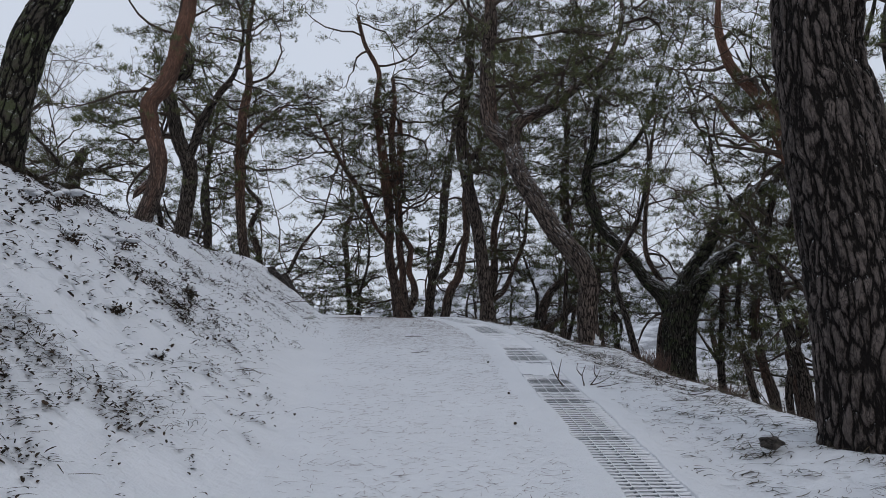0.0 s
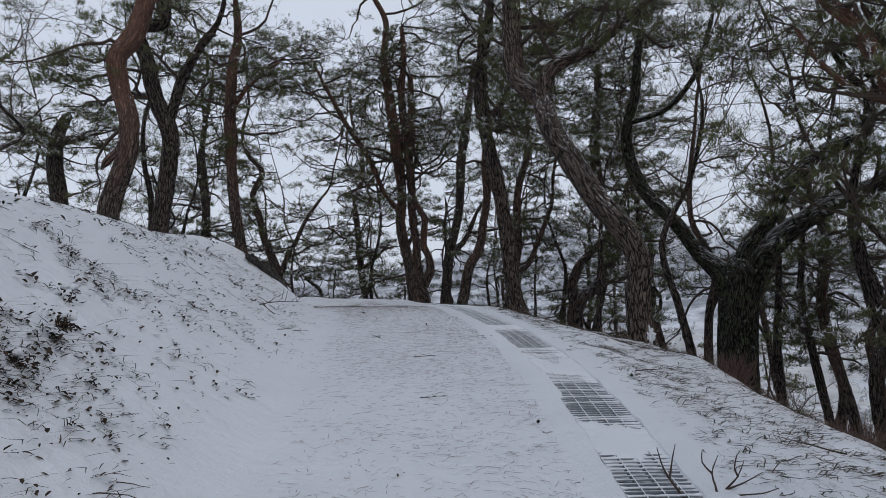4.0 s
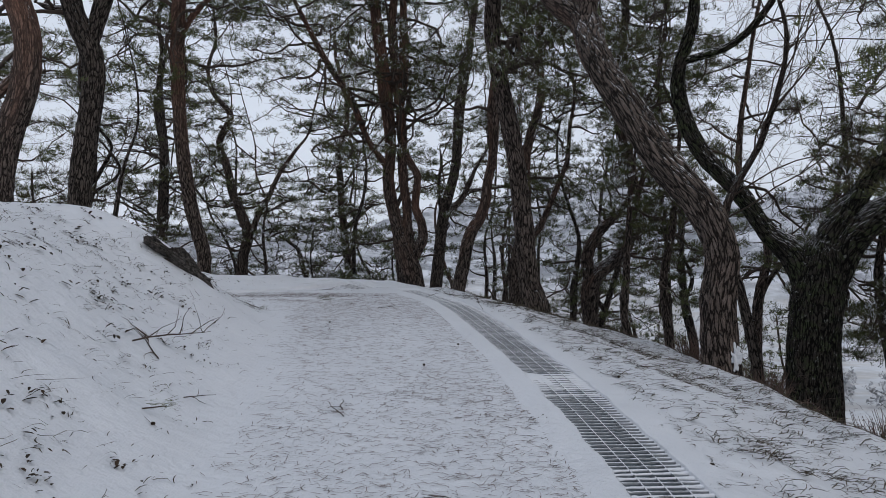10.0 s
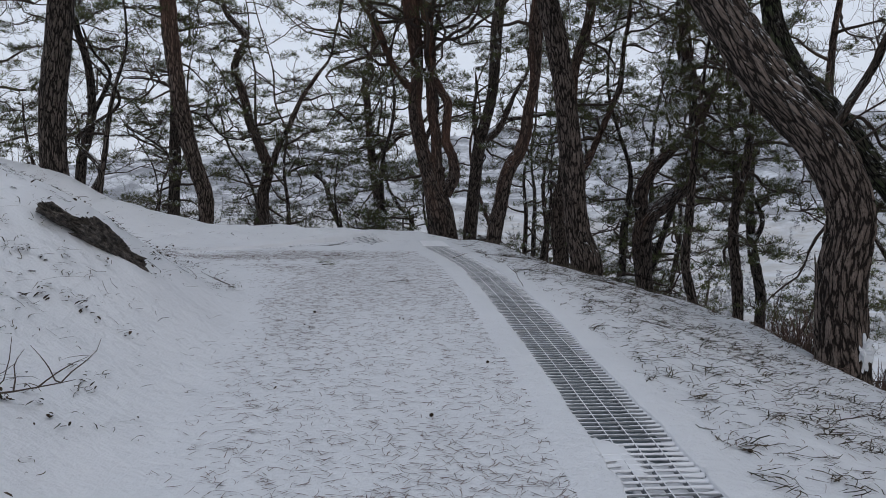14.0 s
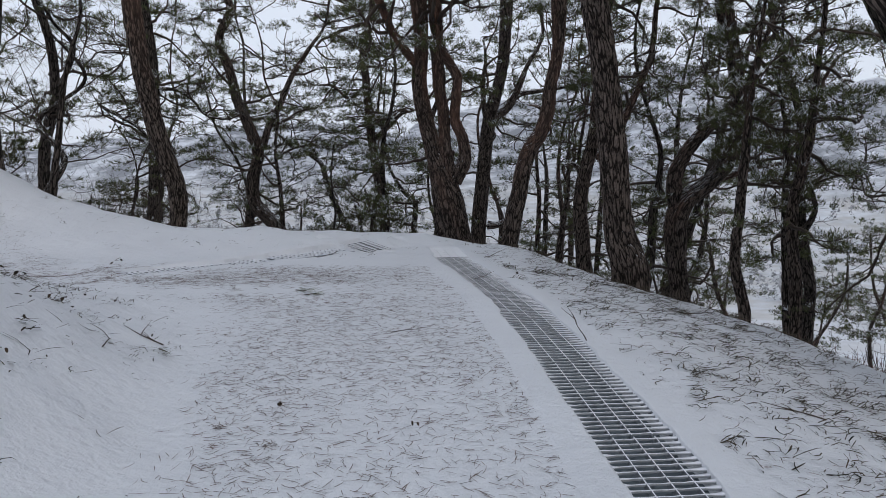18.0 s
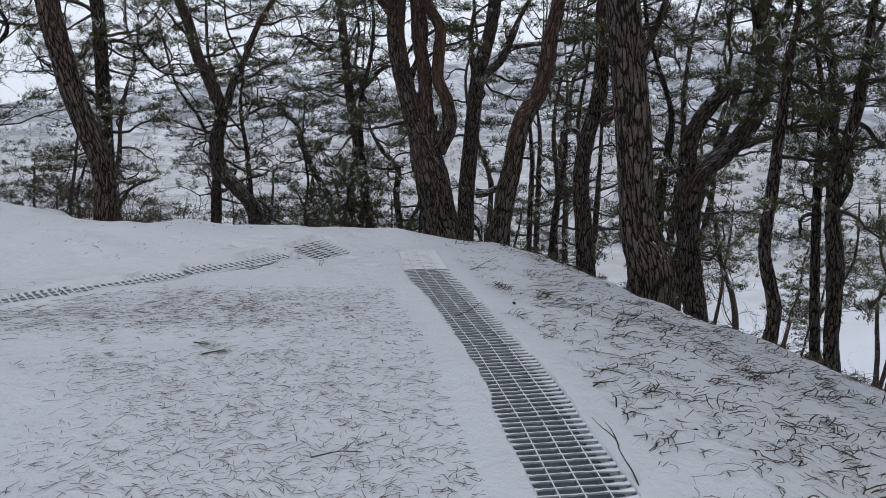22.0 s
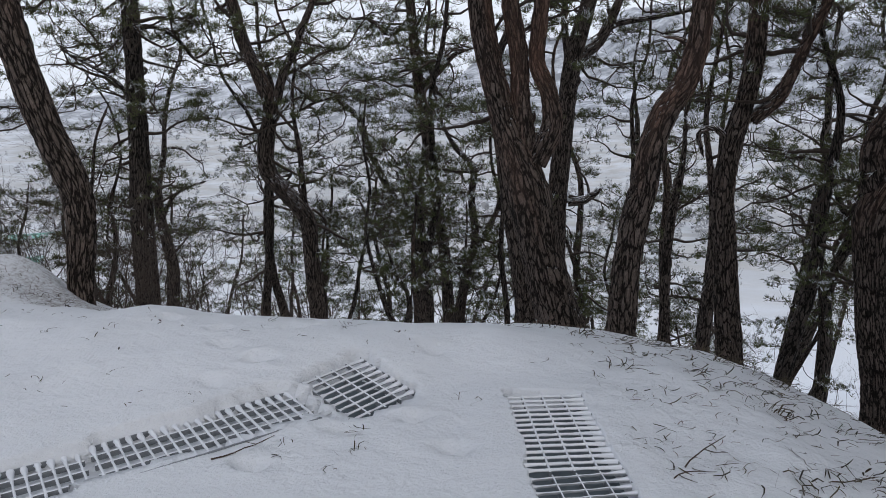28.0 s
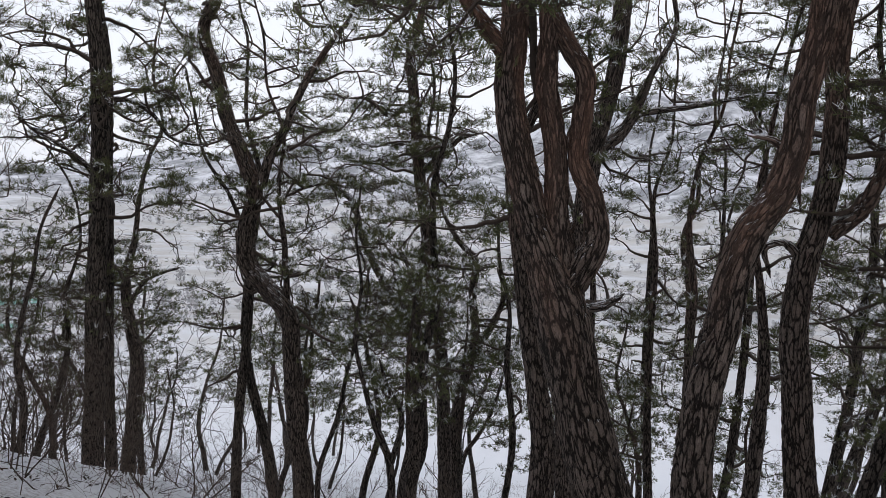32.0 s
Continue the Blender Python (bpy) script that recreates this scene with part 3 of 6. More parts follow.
def grow(starts, rg, reach, tufts, down=0.0, pad=0.5):
    """Crooked boughs from starts (place, outward direction, thickness), their side branches, and flat pads of shoots at the tips:
    branch lines, shoot tips, their directions and how high each lies in its pad."""
    lines, tips, dirs, lifts = [], [], [], []
    per_bough = max(2, int(round(tufts / 30.0 / max(1, len(starts)))))
    for p0, out, thick in starts:
        ln = reach * rg.uniform(0.4, 1.0)
        pts, d = crooked(p0, np.array([out[0], out[1], rg.uniform(-0.2, 0.45) - down]), ln, 9, rg, 0.36, 0.22)
        lines.append((pts, thick, 0.011))
        spots = [(pts[-1], d, ln)]
        for k in rg.integers(3, 10, per_bough + 2):
            sd = (pts[k] - pts[k - 1]) / (ln / 9) * 0.55 + rg.normal(size=3) * np.array([0.85, 0.85, 0.3])
            sl = rg.uniform(0.25, 0.75) * min(1.1, 0.4 + ln / 2.4)
            sp, e = crooked(pts[k], sd / np.linalg.norm(sd), sl, 5, rg, 0.42, 0.3)
            lines.append((sp, min(thick * 0.5, 0.016), 0.005))
            if len(spots) < per_bough:
                spots.append((sp[-1], e, ln))
            else:
                for j in (2, 3, 4, 5):
                    tp, _ = crooked(sp[j], e + rg.normal(size=3) * 0.8, sl * rg.uniform(0.3, 0.7), 4, rg, 0.4)
                    lines.append((tp, 0.005, 0.0025))
        for c, e, _ in spots:
            r = pad * rg.uniform(0.55, 1.3)
            n = int(36 * rg.uniform(0.6, 1.4))
            clumps = rg.integers(4, 8)
            ca, cq = rg.uniform(0, 6.28, clumps), np.sqrt(rg.uniform(0.05, 1.0, clumps)) * r
            own = rg.integers(0, clumps, n)
            a = np.arctan2(np.sin(ca) * cq * 0.95, np.cos(ca) * cq * 1.2)[own]
            q = cq[own]
            h = rg.normal(size=n) * 0.75
            flat = np.stack([np.cos(a) * q, np.sin(a) * q, h * r * 0.13 + 0.10 * r - 0.25 * q * q / r], -1) + rg.normal(size=(n, 3)) * np.array([0.075, 0.075, 0.03])
            at = c + flat + 0.3 * r * np.array([e[0], e[1], 0.25])
            tips.append(at)
            dd = flat / (q[:, None] + 0.05) * 0.7 + np.array([0, 0, 0.65])
            dirs.append(dd / np.linalg.norm(dd, axis=1)[:, None])
            lifts.append(h)
            for k in range(0, n, 4):
                mid = (c + at[k]) / 2 + rg.normal(size=3) * 0.05
                lines.append((np.array([c, mid, at[k]]), 0.006, 0.003))
    return lines, np.vstack(tips), np.vstack(dirs), np.concatenate(lifts)


TREE_LABELS = {
    "bent_a": "red-barked pine with a sharply bent trunk on the bank",
    "leaning_b": "grey-barked pine forking above the snowy bank",
    "slim_c": "slim straight pine standing below the bank",
    "leaning_d": "leaning pine with swept trunk rooted in a snowy mound",
    "crooked_f": "crooked dark pine with a kinked trunk at the brink",
    "straight_s": "upright reddish pine on the snowy slope",
    "slim_s": "slim dark pine on the snowy slope",
    "forked_s": "slender forked pine on the snowy slope",
    "thin_s": "thin crooked young pine on the slope",
    "many_stemmed_g": "large pine parting into several reddish stems at the brink",
    "straight_h": "tall dark pine behind the many-stemmed pine",
    "leaning_g": "dark leaning pine on the slope below the brink",
    "swept_h": "large pine with a swept reddish trunk below the brink",
    "forked_m": "forked pine with a broken stub below the brink",
    "straight_q": "straight grey pine with long drooping boughs",
    "slim_q": "slim young pine among bare scrub",
    "straight_i": "stout pine with thick plated bark at the verge",
    "forked_n": "pine forking low into two thick stems",
    "swept_j": "large furrowed pine leaning back over the path",
    "mossy_k": "old mossy tree with a short trunk and wide-spread limbs",
    "red_l": "orange-barked pine rising from the slope",
    "broad_a": "broad old pine with deeply cracked bark beside the path",
    "dark_b": "dark leaning pine on top of the bank",
    "low_b": "bushy green pine behind the bank",
    "slope_r": "slender pine on the wooded slope",
    "slope_n": "slender pine on the wooded slope",
    "slope_p": "slender pine on the wooded slope",
    "slope_v": "slender pine on the wooded slope",
    "thin_w": "thin young pine at the edge of the knoll",
}


def bare_twigs(starts, rg, length, levels=3):
    """Leafless branching from starts."""
    lines = []
    todo = [(np.array(p), np.array([o[0], o[1], 0.55]), length * rg.uniform(0.6, 1.1), 0.02, levels) for p, o, _ in starts]
    while todo:
        p, d, ln, r, lev = todo.pop()
        pts = [p]
        bends = 5 if lev > 1 else 3
        for _ in range(bends):
            d = d / np.linalg.norm(d) + rg.normal(size=3) * (0.22 if lev > 1 else 0.28) + np.array([0, 0, 0.05])
            d /= np.linalg.norm(d)
            pts.append(pts[-1] + d * ln / bends)
        lines.append((np.array(pts), r, r * 0.45))
        if lev > 0:
            for _ in range(4):
                k = rg.integers(1, bends + 1)
                todo.append((pts[k], d + rg.normal(size=3) * 0.65, ln * rg.uniform(0.4, 0.7), max(0.003, r * 0.5), lev - 1))
    return lines


def make_tree(name, key, stems, red, crown, hero, bark, category, group, tall=None):
    rg = np.random.default_rng(abs(hash_of(key, stems[0][0])) % 99991)
    x, y, z, r = stems[0][0]
    low = gz(x, y)
    stem0 = list(stems[0])
    if z > low - 0.1:
        nx, ny = stem0[0][0], stem0[0][1]
        stem0 = [(nx, ny, low - 0.25, r * 1.1), (nx, ny, low + 0.08, r * 0.98)] + [s for s in stem0 if s[2] > low + 0.3]
    # stems go on to their tops, above what the path's eye sees
    full = low + (tall if tall is not None else 11.0 if r > 0.12 else 8.0)
    bare = low + (full - low) * (0.5 if hero else 0.54 if x > 6.5 else 0.37)
    if crown[1] >= 260 and y > 22 and full < 14 and (tall is None or tall > 9) and name == "pine_tree":
        full = 12.4 + rg.uniform(0, 2.4)
        crown = (crown[0], int(crown[1] * 1.2))
    stems = [stem0] + [list(st) for st in stems[1:]]
    for k, st in enumerate(stems):
        if k and (st[-1][3] < 0.05 or st[-1][2] < st[0][2] + 0.8):
            continue
        while st[-1][2] < full - 1.5 * k:
            (ax, ay, az, _), (bx, by, bz, br) = st[-2], st[-1]
            lean = min(0.8, max(-0.8, (bx - ax) / max(bz - az, 0.3)))
            st.append((bx + 0.5 * lean + rg.normal() * 0.22, by + rg.normal() * 0.25, bz + 1.1, max(0.02, br * 0.82)))
    if name == "old_tree":
        for st in stems[1:]:
            while st[-1][3] > 0.02:
                (ax, ay, az, _), (bx, by, bz, br) = st[-2], st[-1]
                ln = math.dist((ax, ay, az), (bx, by, bz)) + 1e-6
                st.append((bx + 0.45 * (bx - ax) / ln + rg.normal() * 0.16, by + 0.45 * (by - ay) / ln + rg.normal() * 0.16, bz + 0.45 * (bz - az) / ln + 0.1 + rg.normal() * 0.12, br * 0.72))
    stem0 = stems[0]
    top = max(s[2] for st in stems for s in st)
    root = tagged(new(name), TREE_LABELS[key], category, group)
    sides, step, rel = ((120, 0.028, 0.05) if hero == 2 else (58, 0.052, 0.04) if hero else (16, 0.12, 0.03))
    starts = []
    for k, st in enumerate([stem0] + list(stems[1:])):
        big = k == 0
        s_n = sides if big else max(10, sides // 2)
        v, f, peel = tube(st, bark, s_n, step if big else step * 1.4, red, low, top, rel, k + 3 + rg.integers(0, 40))
        me = mesh_from("trunk" if big else "limb", v, f, bark, True, peel)
        piece("trunk" if big else "limb", me, root)
        c = curve_through(st, 0.25)
        zs = c[:, 2]
        keep = c[zs > bare] if crown[1] > 200 else c[len(c) // 2 :]
        for row in keep[:: 2 if big else 1]:
            a = rg.uniform(0, 2 * np.pi)
            starts.append((row[:3], (np.cos(a), np.sin(a)), min(0.055, 0.018 + row[3] * 0.4)))
        if c[-1, 2] > low + 0.42 * (top - low):
            starts += [(c[-1, :3], (np.cos(a), np.sin(a)), 0.02) for a in rg.uniform(0, 6.28, 3)]
    rg.shuffle(starts)
    starts = starts[: max(12, crown[1] // 15)]
    if name == "old_tree":
        bm = bmesh.new()
        bmesh.ops.create_icosphere(bm, subdivisions=3, radius=1.0)
        for q in bm.verts:
            q.co = Vector((0.2 * q.co.x, 0.2 * q.co.y, 0.08 * q.co.z)) * (0.8 + 0.6 * noise.noise(q.co * 2.5)) + Vector(stem0[-1][:3]) + Vector((0, -0.04, -0.02))
        part("snow_patch", bm, SNOW_CAP, root, "snow lying in the fork")
        v, f = thin_tubes(bare_twigs(starts[:26], rg, 1.9))
        tagged(piece("branchwork", mesh_from("branchwork", v, f, TWIG), root), kind="stuff")
        return root
    lines, tips, dirs, lift = grow(starts, rg, crown[0] * 0.92, crown[1] * 5.0)
    v, f = thin_tubes(lines)
    tagged(piece("branchwork", mesh_from("branchwork", v, f, TWIG), root), kind="stuff")
    snowy = low < 1.0
    v, f, white = needle_tufts(tips, dirs, rg, 8, 0.11, 0.011 if hero else 0.014, lift, 0.42 if snowy else 0.12)
    piece("crown", mesh_from("crown", v, f, NEEDLES, attrs=white), root, "dark green needles" if not snowy else "green needles dusted with snow")
    return root


def hash_of(key, row):
    return sum(ord(c) * (i + 3) for i, c in enumerate(key)) * 131 + int(row[0] * 100) * 17 + int(row[1] * 100)


def pine(key, *stems, red=0.2, crown=(3, 400), hero=0, tall=None):
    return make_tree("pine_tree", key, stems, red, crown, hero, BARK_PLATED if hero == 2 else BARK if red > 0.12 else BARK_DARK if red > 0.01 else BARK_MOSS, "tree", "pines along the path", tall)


def oak(key, *stems, red=0.0, crown=(3, 400), hero=0):
    return make_tree("old_tree", key, stems, red, crown, hero, BARK_MOSS, "tree", "pines along the path", 0.0)


pine("bent_a",
    [(-7.82, 18.50, 4.65, 0.246), (-7.49, 18.50, 5.70, 0.235), (-7.44, 18.50, 6.54, 0.223), (-7.69, 18.50, 7.37, 0.223), (-7.75, 18.50, 8.02, 0.224), (-7.44, 18.50, 8.42, 0.238), (-7.18, 18.50, 9.10, 0.212), (-7.05, 18.50, 9.69, 0.227), (-6.83, 18.50, 10.89, 0.198)],
     [(-7.51, 18.50, 5.96, 0.117), (-7.84, 18.50, 5.70, 0.104), (-8.06, 18.50, 5.40, 0.072)],
    red=0.75, crown=(3.5, 560))
pine("leaning_b",
    [(-7.52, 20.50, 4.47, 0.225), (-7.35, 20.50, 5.77, 0.212), (-7.31, 20.50, 6.66, 0.220), (-7.73, 20.50, 7.71, 0.206), (-7.95, 20.50, 8.62, 0.192), (-8.16, 20.50, 9.53, 0.185), (-7.64, 20.50, 9.61, 0.183), (-7.70, 20.50, 10.84, 0.159), (-7.50, 20.50, 11.91, 0.135)],
     [(-7.35, 20.50, 7.08, 0.147), (-6.95, 20.50, 8.31, 0.133), (-6.60, 20.50, 8.91, 0.104), (-6.17, 20.50, 9.52, 0.082), (-5.96, 20.50, 10.29, 0.060)],
     [(-7.75, 20.50, 7.68, 0.103), (-8.11, 20.50, 7.74, 0.081), (-8.48, 20.50, 7.87, 0.044)],
    red=0.1, crown=(3.2, 480))
pine("slim_c",
    [(-10.87, 32.91, 3.98, 0.179), (-10.83, 32.93, 6.84, 0.151), (-11.05, 32.84, 8.53, 0.132), (-10.89, 32.9, 10.05, 0.092), (-10.65, 33, 12.02, 0.063), (-10.58, 33.03, 13.34, 0.042)],
    red=0.1, crown=(3.0, 350))
pine("leaning_d",
    [(-6.07, 23.23, 1.76, 0.132), (-6.01, 23.27, 2.53, 0.157), (-6, 23.27, 2.82, 0.162), (-6.21, 23.11, 3.79, 0.161), (-6.37, 22.99, 4.78, 0.156), (-6.53, 22.87, 6.85, 0.156), (-6.55, 22.85, 8, 0.156), (-6.52, 22.88, 9.1, 0.156), (-6.39, 22.97, 10.24, 0.121), (-6.47, 22.92, 11.46, 0.076)],
     [(-6.56, 22.85, 7.86, 0.077), (-6.21, 23.12, 8.64, 0.066), (-5.21, 23.89, 9.92, 0.027)],
    red=0.6, crown=(3.5, 600), hero=1)
pine("crooked_f",
    [(-6.82, 34.00, -3.11, 0.242), (-6.99, 34.00, -1.57, 0.226), (-7.10, 34.00, 0.06, 0.211), (-7.19, 34.00, 1.06, 0.223), (-7.74, 34.00, 1.72, 0.216), (-8.10, 34.00, 2.16, 0.223), (-8.15, 34.00, 2.94, 0.208), (-7.95, 34.00, 3.83, 0.194), (-8.22, 34.00, 4.62, 0.181), (-8.55, 34.00, 5.38, 0.167), (-8.79, 34.00, 6.39, 0.154), (-9.10, 34.00, 7.39, 0.140), (-8.70, 34.00, 8.40, 0.132), (-9.38, 34.00, 9.28, 0.088)],
     [(-7.80, 34.00, 3.96, 0.129), (-7.58, 34.00, 4.62, 0.116), (-7.16, 34.00, 5.38, 0.102), (-6.76, 34.00, 6.25, 0.088), (-6.16, 34.00, 7.11, 0.069), (-5.78, 34.00, 7.59, 0.050)],
     [(-7.19, 34.00, 1.12, 0.079), (-7.27, 34.00, 2.70, 0.071), (-7.39, 34.00, 3.99, 0.052)],
     [(-7.25, 34.00, 3.73, 0.058), (-6.79, 34.00, 3.93, 0.045), (-6.26, 34.00, 4.06, 0.026)],
    red=0.3, crown=(3.4, 900), tall=13)
pine("straight_s",
    [(-4.13, 38.80, -5.52, 0.214), (-4.20, 38.80, -2.68, 0.202), (-4.31, 38.80, -0.79, 0.184), (-4.56, 38.80, 0.89, 0.182), (-4.73, 38.80, 2.38, 0.181), (-4.93, 38.80, 3.69, 0.172), (-5.08, 38.80, 5.15, 0.163), (-5.20, 38.80, 6.59, 0.154), (-5.28, 38.80, 7.85, 0.145), (-4.98, 38.80, 8.76, 0.129), (-5.11, 38.80, 10.90, 0.104)],
     [(-4.87, 38.80, 4.43, 0.114), (-4.38, 38.80, 4.83, 0.097), (-3.81, 38.80, 5.36, 0.081), (-3.36, 38.80, 5.47, 0.048)],
     [(-5.20, 38.80, 6.43, 0.081), (-5.86, 38.80, 5.95, 0.073), (-6.52, 38.80, 6.43, 0.057), (-7.19, 38.80, 6.44, 0.033)],
    red=0.35, crown=(3.2, 760))
pine("slim_s",
    [(-4.71, 36.00, -4.35, 0.156), (-4.53, 36.00, -2.42, 0.147), (-4.49, 36.00, -0.62, 0.138), (-4.58, 36.00, 0.86, 0.116), (-4.50, 36.00, 2.02, 0.086)],
    red=0.2, crown=(2.4, 400))
pine("forked_s",
    [(-3.98, 39.50, -5.88, 0.176), (-3.94, 39.50, -3.24, 0.192), (-3.71, 39.50, -1.81, 0.156), (-3.39, 39.50, -0.57, 0.137), (-3.49, 39.50, 0.99, 0.119), (-3.43, 39.50, 1.84, 0.110), (-3.95, 39.50, 2.43, 0.093), (-4.38, 39.50, 3.18, 0.059)],
     [(-3.61, 39.50, -1.19, 0.112), (-2.90, 39.50, -0.03, 0.094), (-2.57, 39.50, 0.84, 0.076), (-2.79, 39.50, 1.69, 0.042)],
    red=0.2, crown=(2.6, 420))
pine("thin_s",
    [(-4.57, 33.00, -2.93, 0.093), (-4.63, 33.00, -1.77, 0.087), (-4.93, 33.00, -1.02, 0.080), (-5.13, 33.00, -0.33, 0.055)],
     [(-4.56, 33.00, -1.83, 0.068), (-4.37, 33.00, -0.74, 0.061), (-4.69, 33.00, -0.13, 0.049), (-4.88, 33.00, 0.49, 0.030)],
    red=0.05, crown=(1.6, 120))
pine("thin_s",
    [(-5.60, 41.00, -2.28, 0.149), (-5.63, 41.00, -0.76, 0.148), (-6.16, 41.00, 0.34, 0.138), (-6.79, 41.00, 1.45, 0.129), (-7.26, 41.00, 2.54, 0.119), (-7.53, 41.00, 3.46, 0.101), (-8.17, 41.00, 4.00, 0.082), (-8.39, 41.00, 4.21, 0.037)],
    red=0.05, crown=(2.0, 220))
pine("thin_s",
    [(-2.27, 35.00, -3.71, 0.083), (-2.09, 35.00, -1.96, 0.082), (-2.26, 35.00, -0.01, 0.075), (-2.24, 35.00, 1.23, 0.054)],
    red=0.05, crown=(1.6, 120))
pine("thin_s",
    [(-6.48, 34.00, -2.65, 0.067), (-5.99, 34.00, -1.12, 0.059), (-5.77, 34.00, -0.03, 0.046), (-5.50, 34.00, 0.84, 0.026)],
    red=0.05, crown=(1.2, 60))
pine("thin_s",
    [(1.38, 37.00, -4.40, 0.114), (1.26, 37.00, -1.88, 0.105), (1.25, 37.00, 0.25, 0.096), (1.30, 37.00, 2.03, 0.088), (1.24, 37.00, 4.07, 0.051)],
    red=0.25, crown=(2.2, 300))
pine("thin_s",
    [(2.87, 36.00, -4.01, 0.114), (3.08, 36.00, -2.35, 0.113), (3.22, 36.00, -0.62, 0.104), (3.30, 36.00, 1.07, 0.096), (3.35, 36.00, 2.32, 0.068)],
    red=0.1, crown=(2.2, 260))
pine("thin_s",
    [(5.02, 35.50, -3.66, 0.150), (5.26, 35.50, -2.07, 0.135), (5.49, 35.50, -0.40, 0.120), (5.59, 35.50, 0.95, 0.112), (5.75, 35.50, 2.41, 0.098), (5.71, 35.50, 4.10, 0.084), (5.78, 35.50, 5.38, 0.058)],
    red=0.1, crown=(2.6, 420))
pine("thin_s",
    [(2.80, 40.00, -1.00, 0.119), (2.77, 40.00, 1.07, 0.110), (2.57, 40.00, 2.75, 0.092), (2.86, 40.00, 3.59, 0.067)],
    red=0.35, crown=(2.2, 260))
pine("many_stemmed_g",
    [(-0.73, 26.20, 0.22, 0.332), (-0.95, 26.20, 1.00, 0.310), (-1.16, 26.20, 1.80, 0.288), (-1.34, 26.20, 2.60, 0.299), (-1.49, 26.20, 3.12, 0.252), (-1.70, 26.20, 3.76, 0.180), (-1.86, 26.20, 4.39, 0.169), (-1.98, 26.20, 5.08, 0.159), (-1.93, 26.20, 5.76, 0.145), (-2.07, 26.20, 7.45, 0.192), (-2.28, 26.20, 9.07, 0.160), (-2.48, 26.20, 10.70, 0.121)],
     [(-1.33, 26.20, 2.96, 0.194), (-1.43, 26.20, 3.70, 0.141), (-1.47, 26.20, 4.46, 0.127), (-1.58, 26.20, 5.14, 0.120), (-1.56, 26.20, 5.76, 0.106), (-1.79, 26.20, 8.02, 0.144), (-1.91, 26.20, 9.39, 0.120), (-1.81, 26.20, 10.70, 0.089)],
     [(-1.25, 26.20, 3.02, 0.187), (-1.01, 26.20, 3.52, 0.141), (-1.05, 26.20, 3.89, 0.121), (-1.22, 26.20, 4.33, 0.114), (-1.20, 26.20, 4.83, 0.107), (-1.18, 26.20, 5.20, 0.107), (-1.36, 26.20, 5.51, 0.106), (-1.53, 26.20, 5.83, 0.097), (-1.57, 26.20, 8.26, 0.136), (-1.61, 26.20, 10.05, 0.096)],
     [(-1.96, 26.20, 5.39, 0.114), (-2.17, 26.20, 5.63, 0.098), (-2.37, 26.20, 5.89, 0.085), (-3.06, 26.20, 7.36, 0.104), (-3.71, 26.20, 8.33, 0.088), (-4.37, 26.20, 9.55, 0.064), (-4.95, 26.20, 10.69, 0.040)],
     [(-1.41, 26.20, 3.51, 0.077), (-1.29, 26.20, 3.60, 0.055), (-1.25, 26.20, 3.70, 0.026)],
    red=0.6, crown=(4.2, 1500), hero=1, tall=14)
pine("straight_h",
    [(-0.88, 34.50, -0.36, 0.275), (-0.82, 34.50, 1.43, 0.247), (-0.68, 34.50, 3.16, 0.235), (-0.49, 34.50, 4.83, 0.223), (-0.12, 34.50, 6.30, 0.190), (0.09, 34.50, 9.06, 0.214), (0.42, 34.50, 11.22, 0.169), (0.71, 34.50, 13.51, 0.113)],
     [(-0.47, 34.50, 4.77, 0.154), (0.12, 34.50, 5.24, 0.130), (0.48, 34.50, 5.97, 0.106), (0.67, 34.50, 6.43, 0.076)],
     [(0.49, 34.50, 5.64, 0.087), (1.60, 34.50, 5.79, 0.068), (2.97, 34.50, 6.05, 0.037)],
     [(-0.56, 34.50, 1.38, 0.127), (-0.14, 34.50, 1.45, 0.105), (0.30, 34.50, 1.75, 0.056)],
     [(-0.60, 34.50, 4.80, 0.107), (-0.72, 34.50, 5.92, 0.075), (-0.62, 34.50, 6.77, 0.056), (-0.70, 34.50, 7.38, 0.031)],
    red=0.15, crown=(3.0, 320), tall=13)
pine("leaning_g",
    [(-1.50, 29.50, -1.29, 0.225), (-1.46, 29.50, -0.03, 0.195), (-1.61, 29.50, 1.10, 0.174), (-1.76, 29.50, 2.03, 0.155), (-1.86, 29.50, 2.76, 0.136), (-1.98, 29.50, 3.57, 0.117), (-2.06, 29.50, 4.29, 0.090)],
    red=0.2, crown=(2.5, 200))
pine("swept_h",
    [(-0.15, 25.30, 0.67, 0.188), (-0.12, 25.30, 1.13, 0.181), (-0.10, 25.30, 1.73, 0.173), (-0.03, 25.30, 2.26, 0.172), (0.09, 25.30, 2.79, 0.165), (0.17, 25.30, 3.30, 0.158), (0.30, 25.30, 3.67, 0.154), (0.52, 25.30, 4.03, 0.144), (0.64, 25.30, 4.42, 0.132), (0.69, 25.30, 4.90, 0.125), (0.80, 25.30, 5.43, 0.119), (0.83, 25.30, 6.79, 0.153), (0.91, 25.30, 8.18, 0.123), (0.72, 25.30, 9.42, 0.085)],
     [(0.62, 25.30, 4.36, 0.050), (0.46, 25.30, 4.50, 0.033), (0.21, 25.30, 4.55, 0.017)],
     [(0.42, 25.30, 3.98, 0.044), (0.62, 25.30, 4.36, 0.033), (0.72, 25.30, 3.87, 0.017)],
    red=0.5, crown=(3.2, 450), hero=1, tall=13.5)
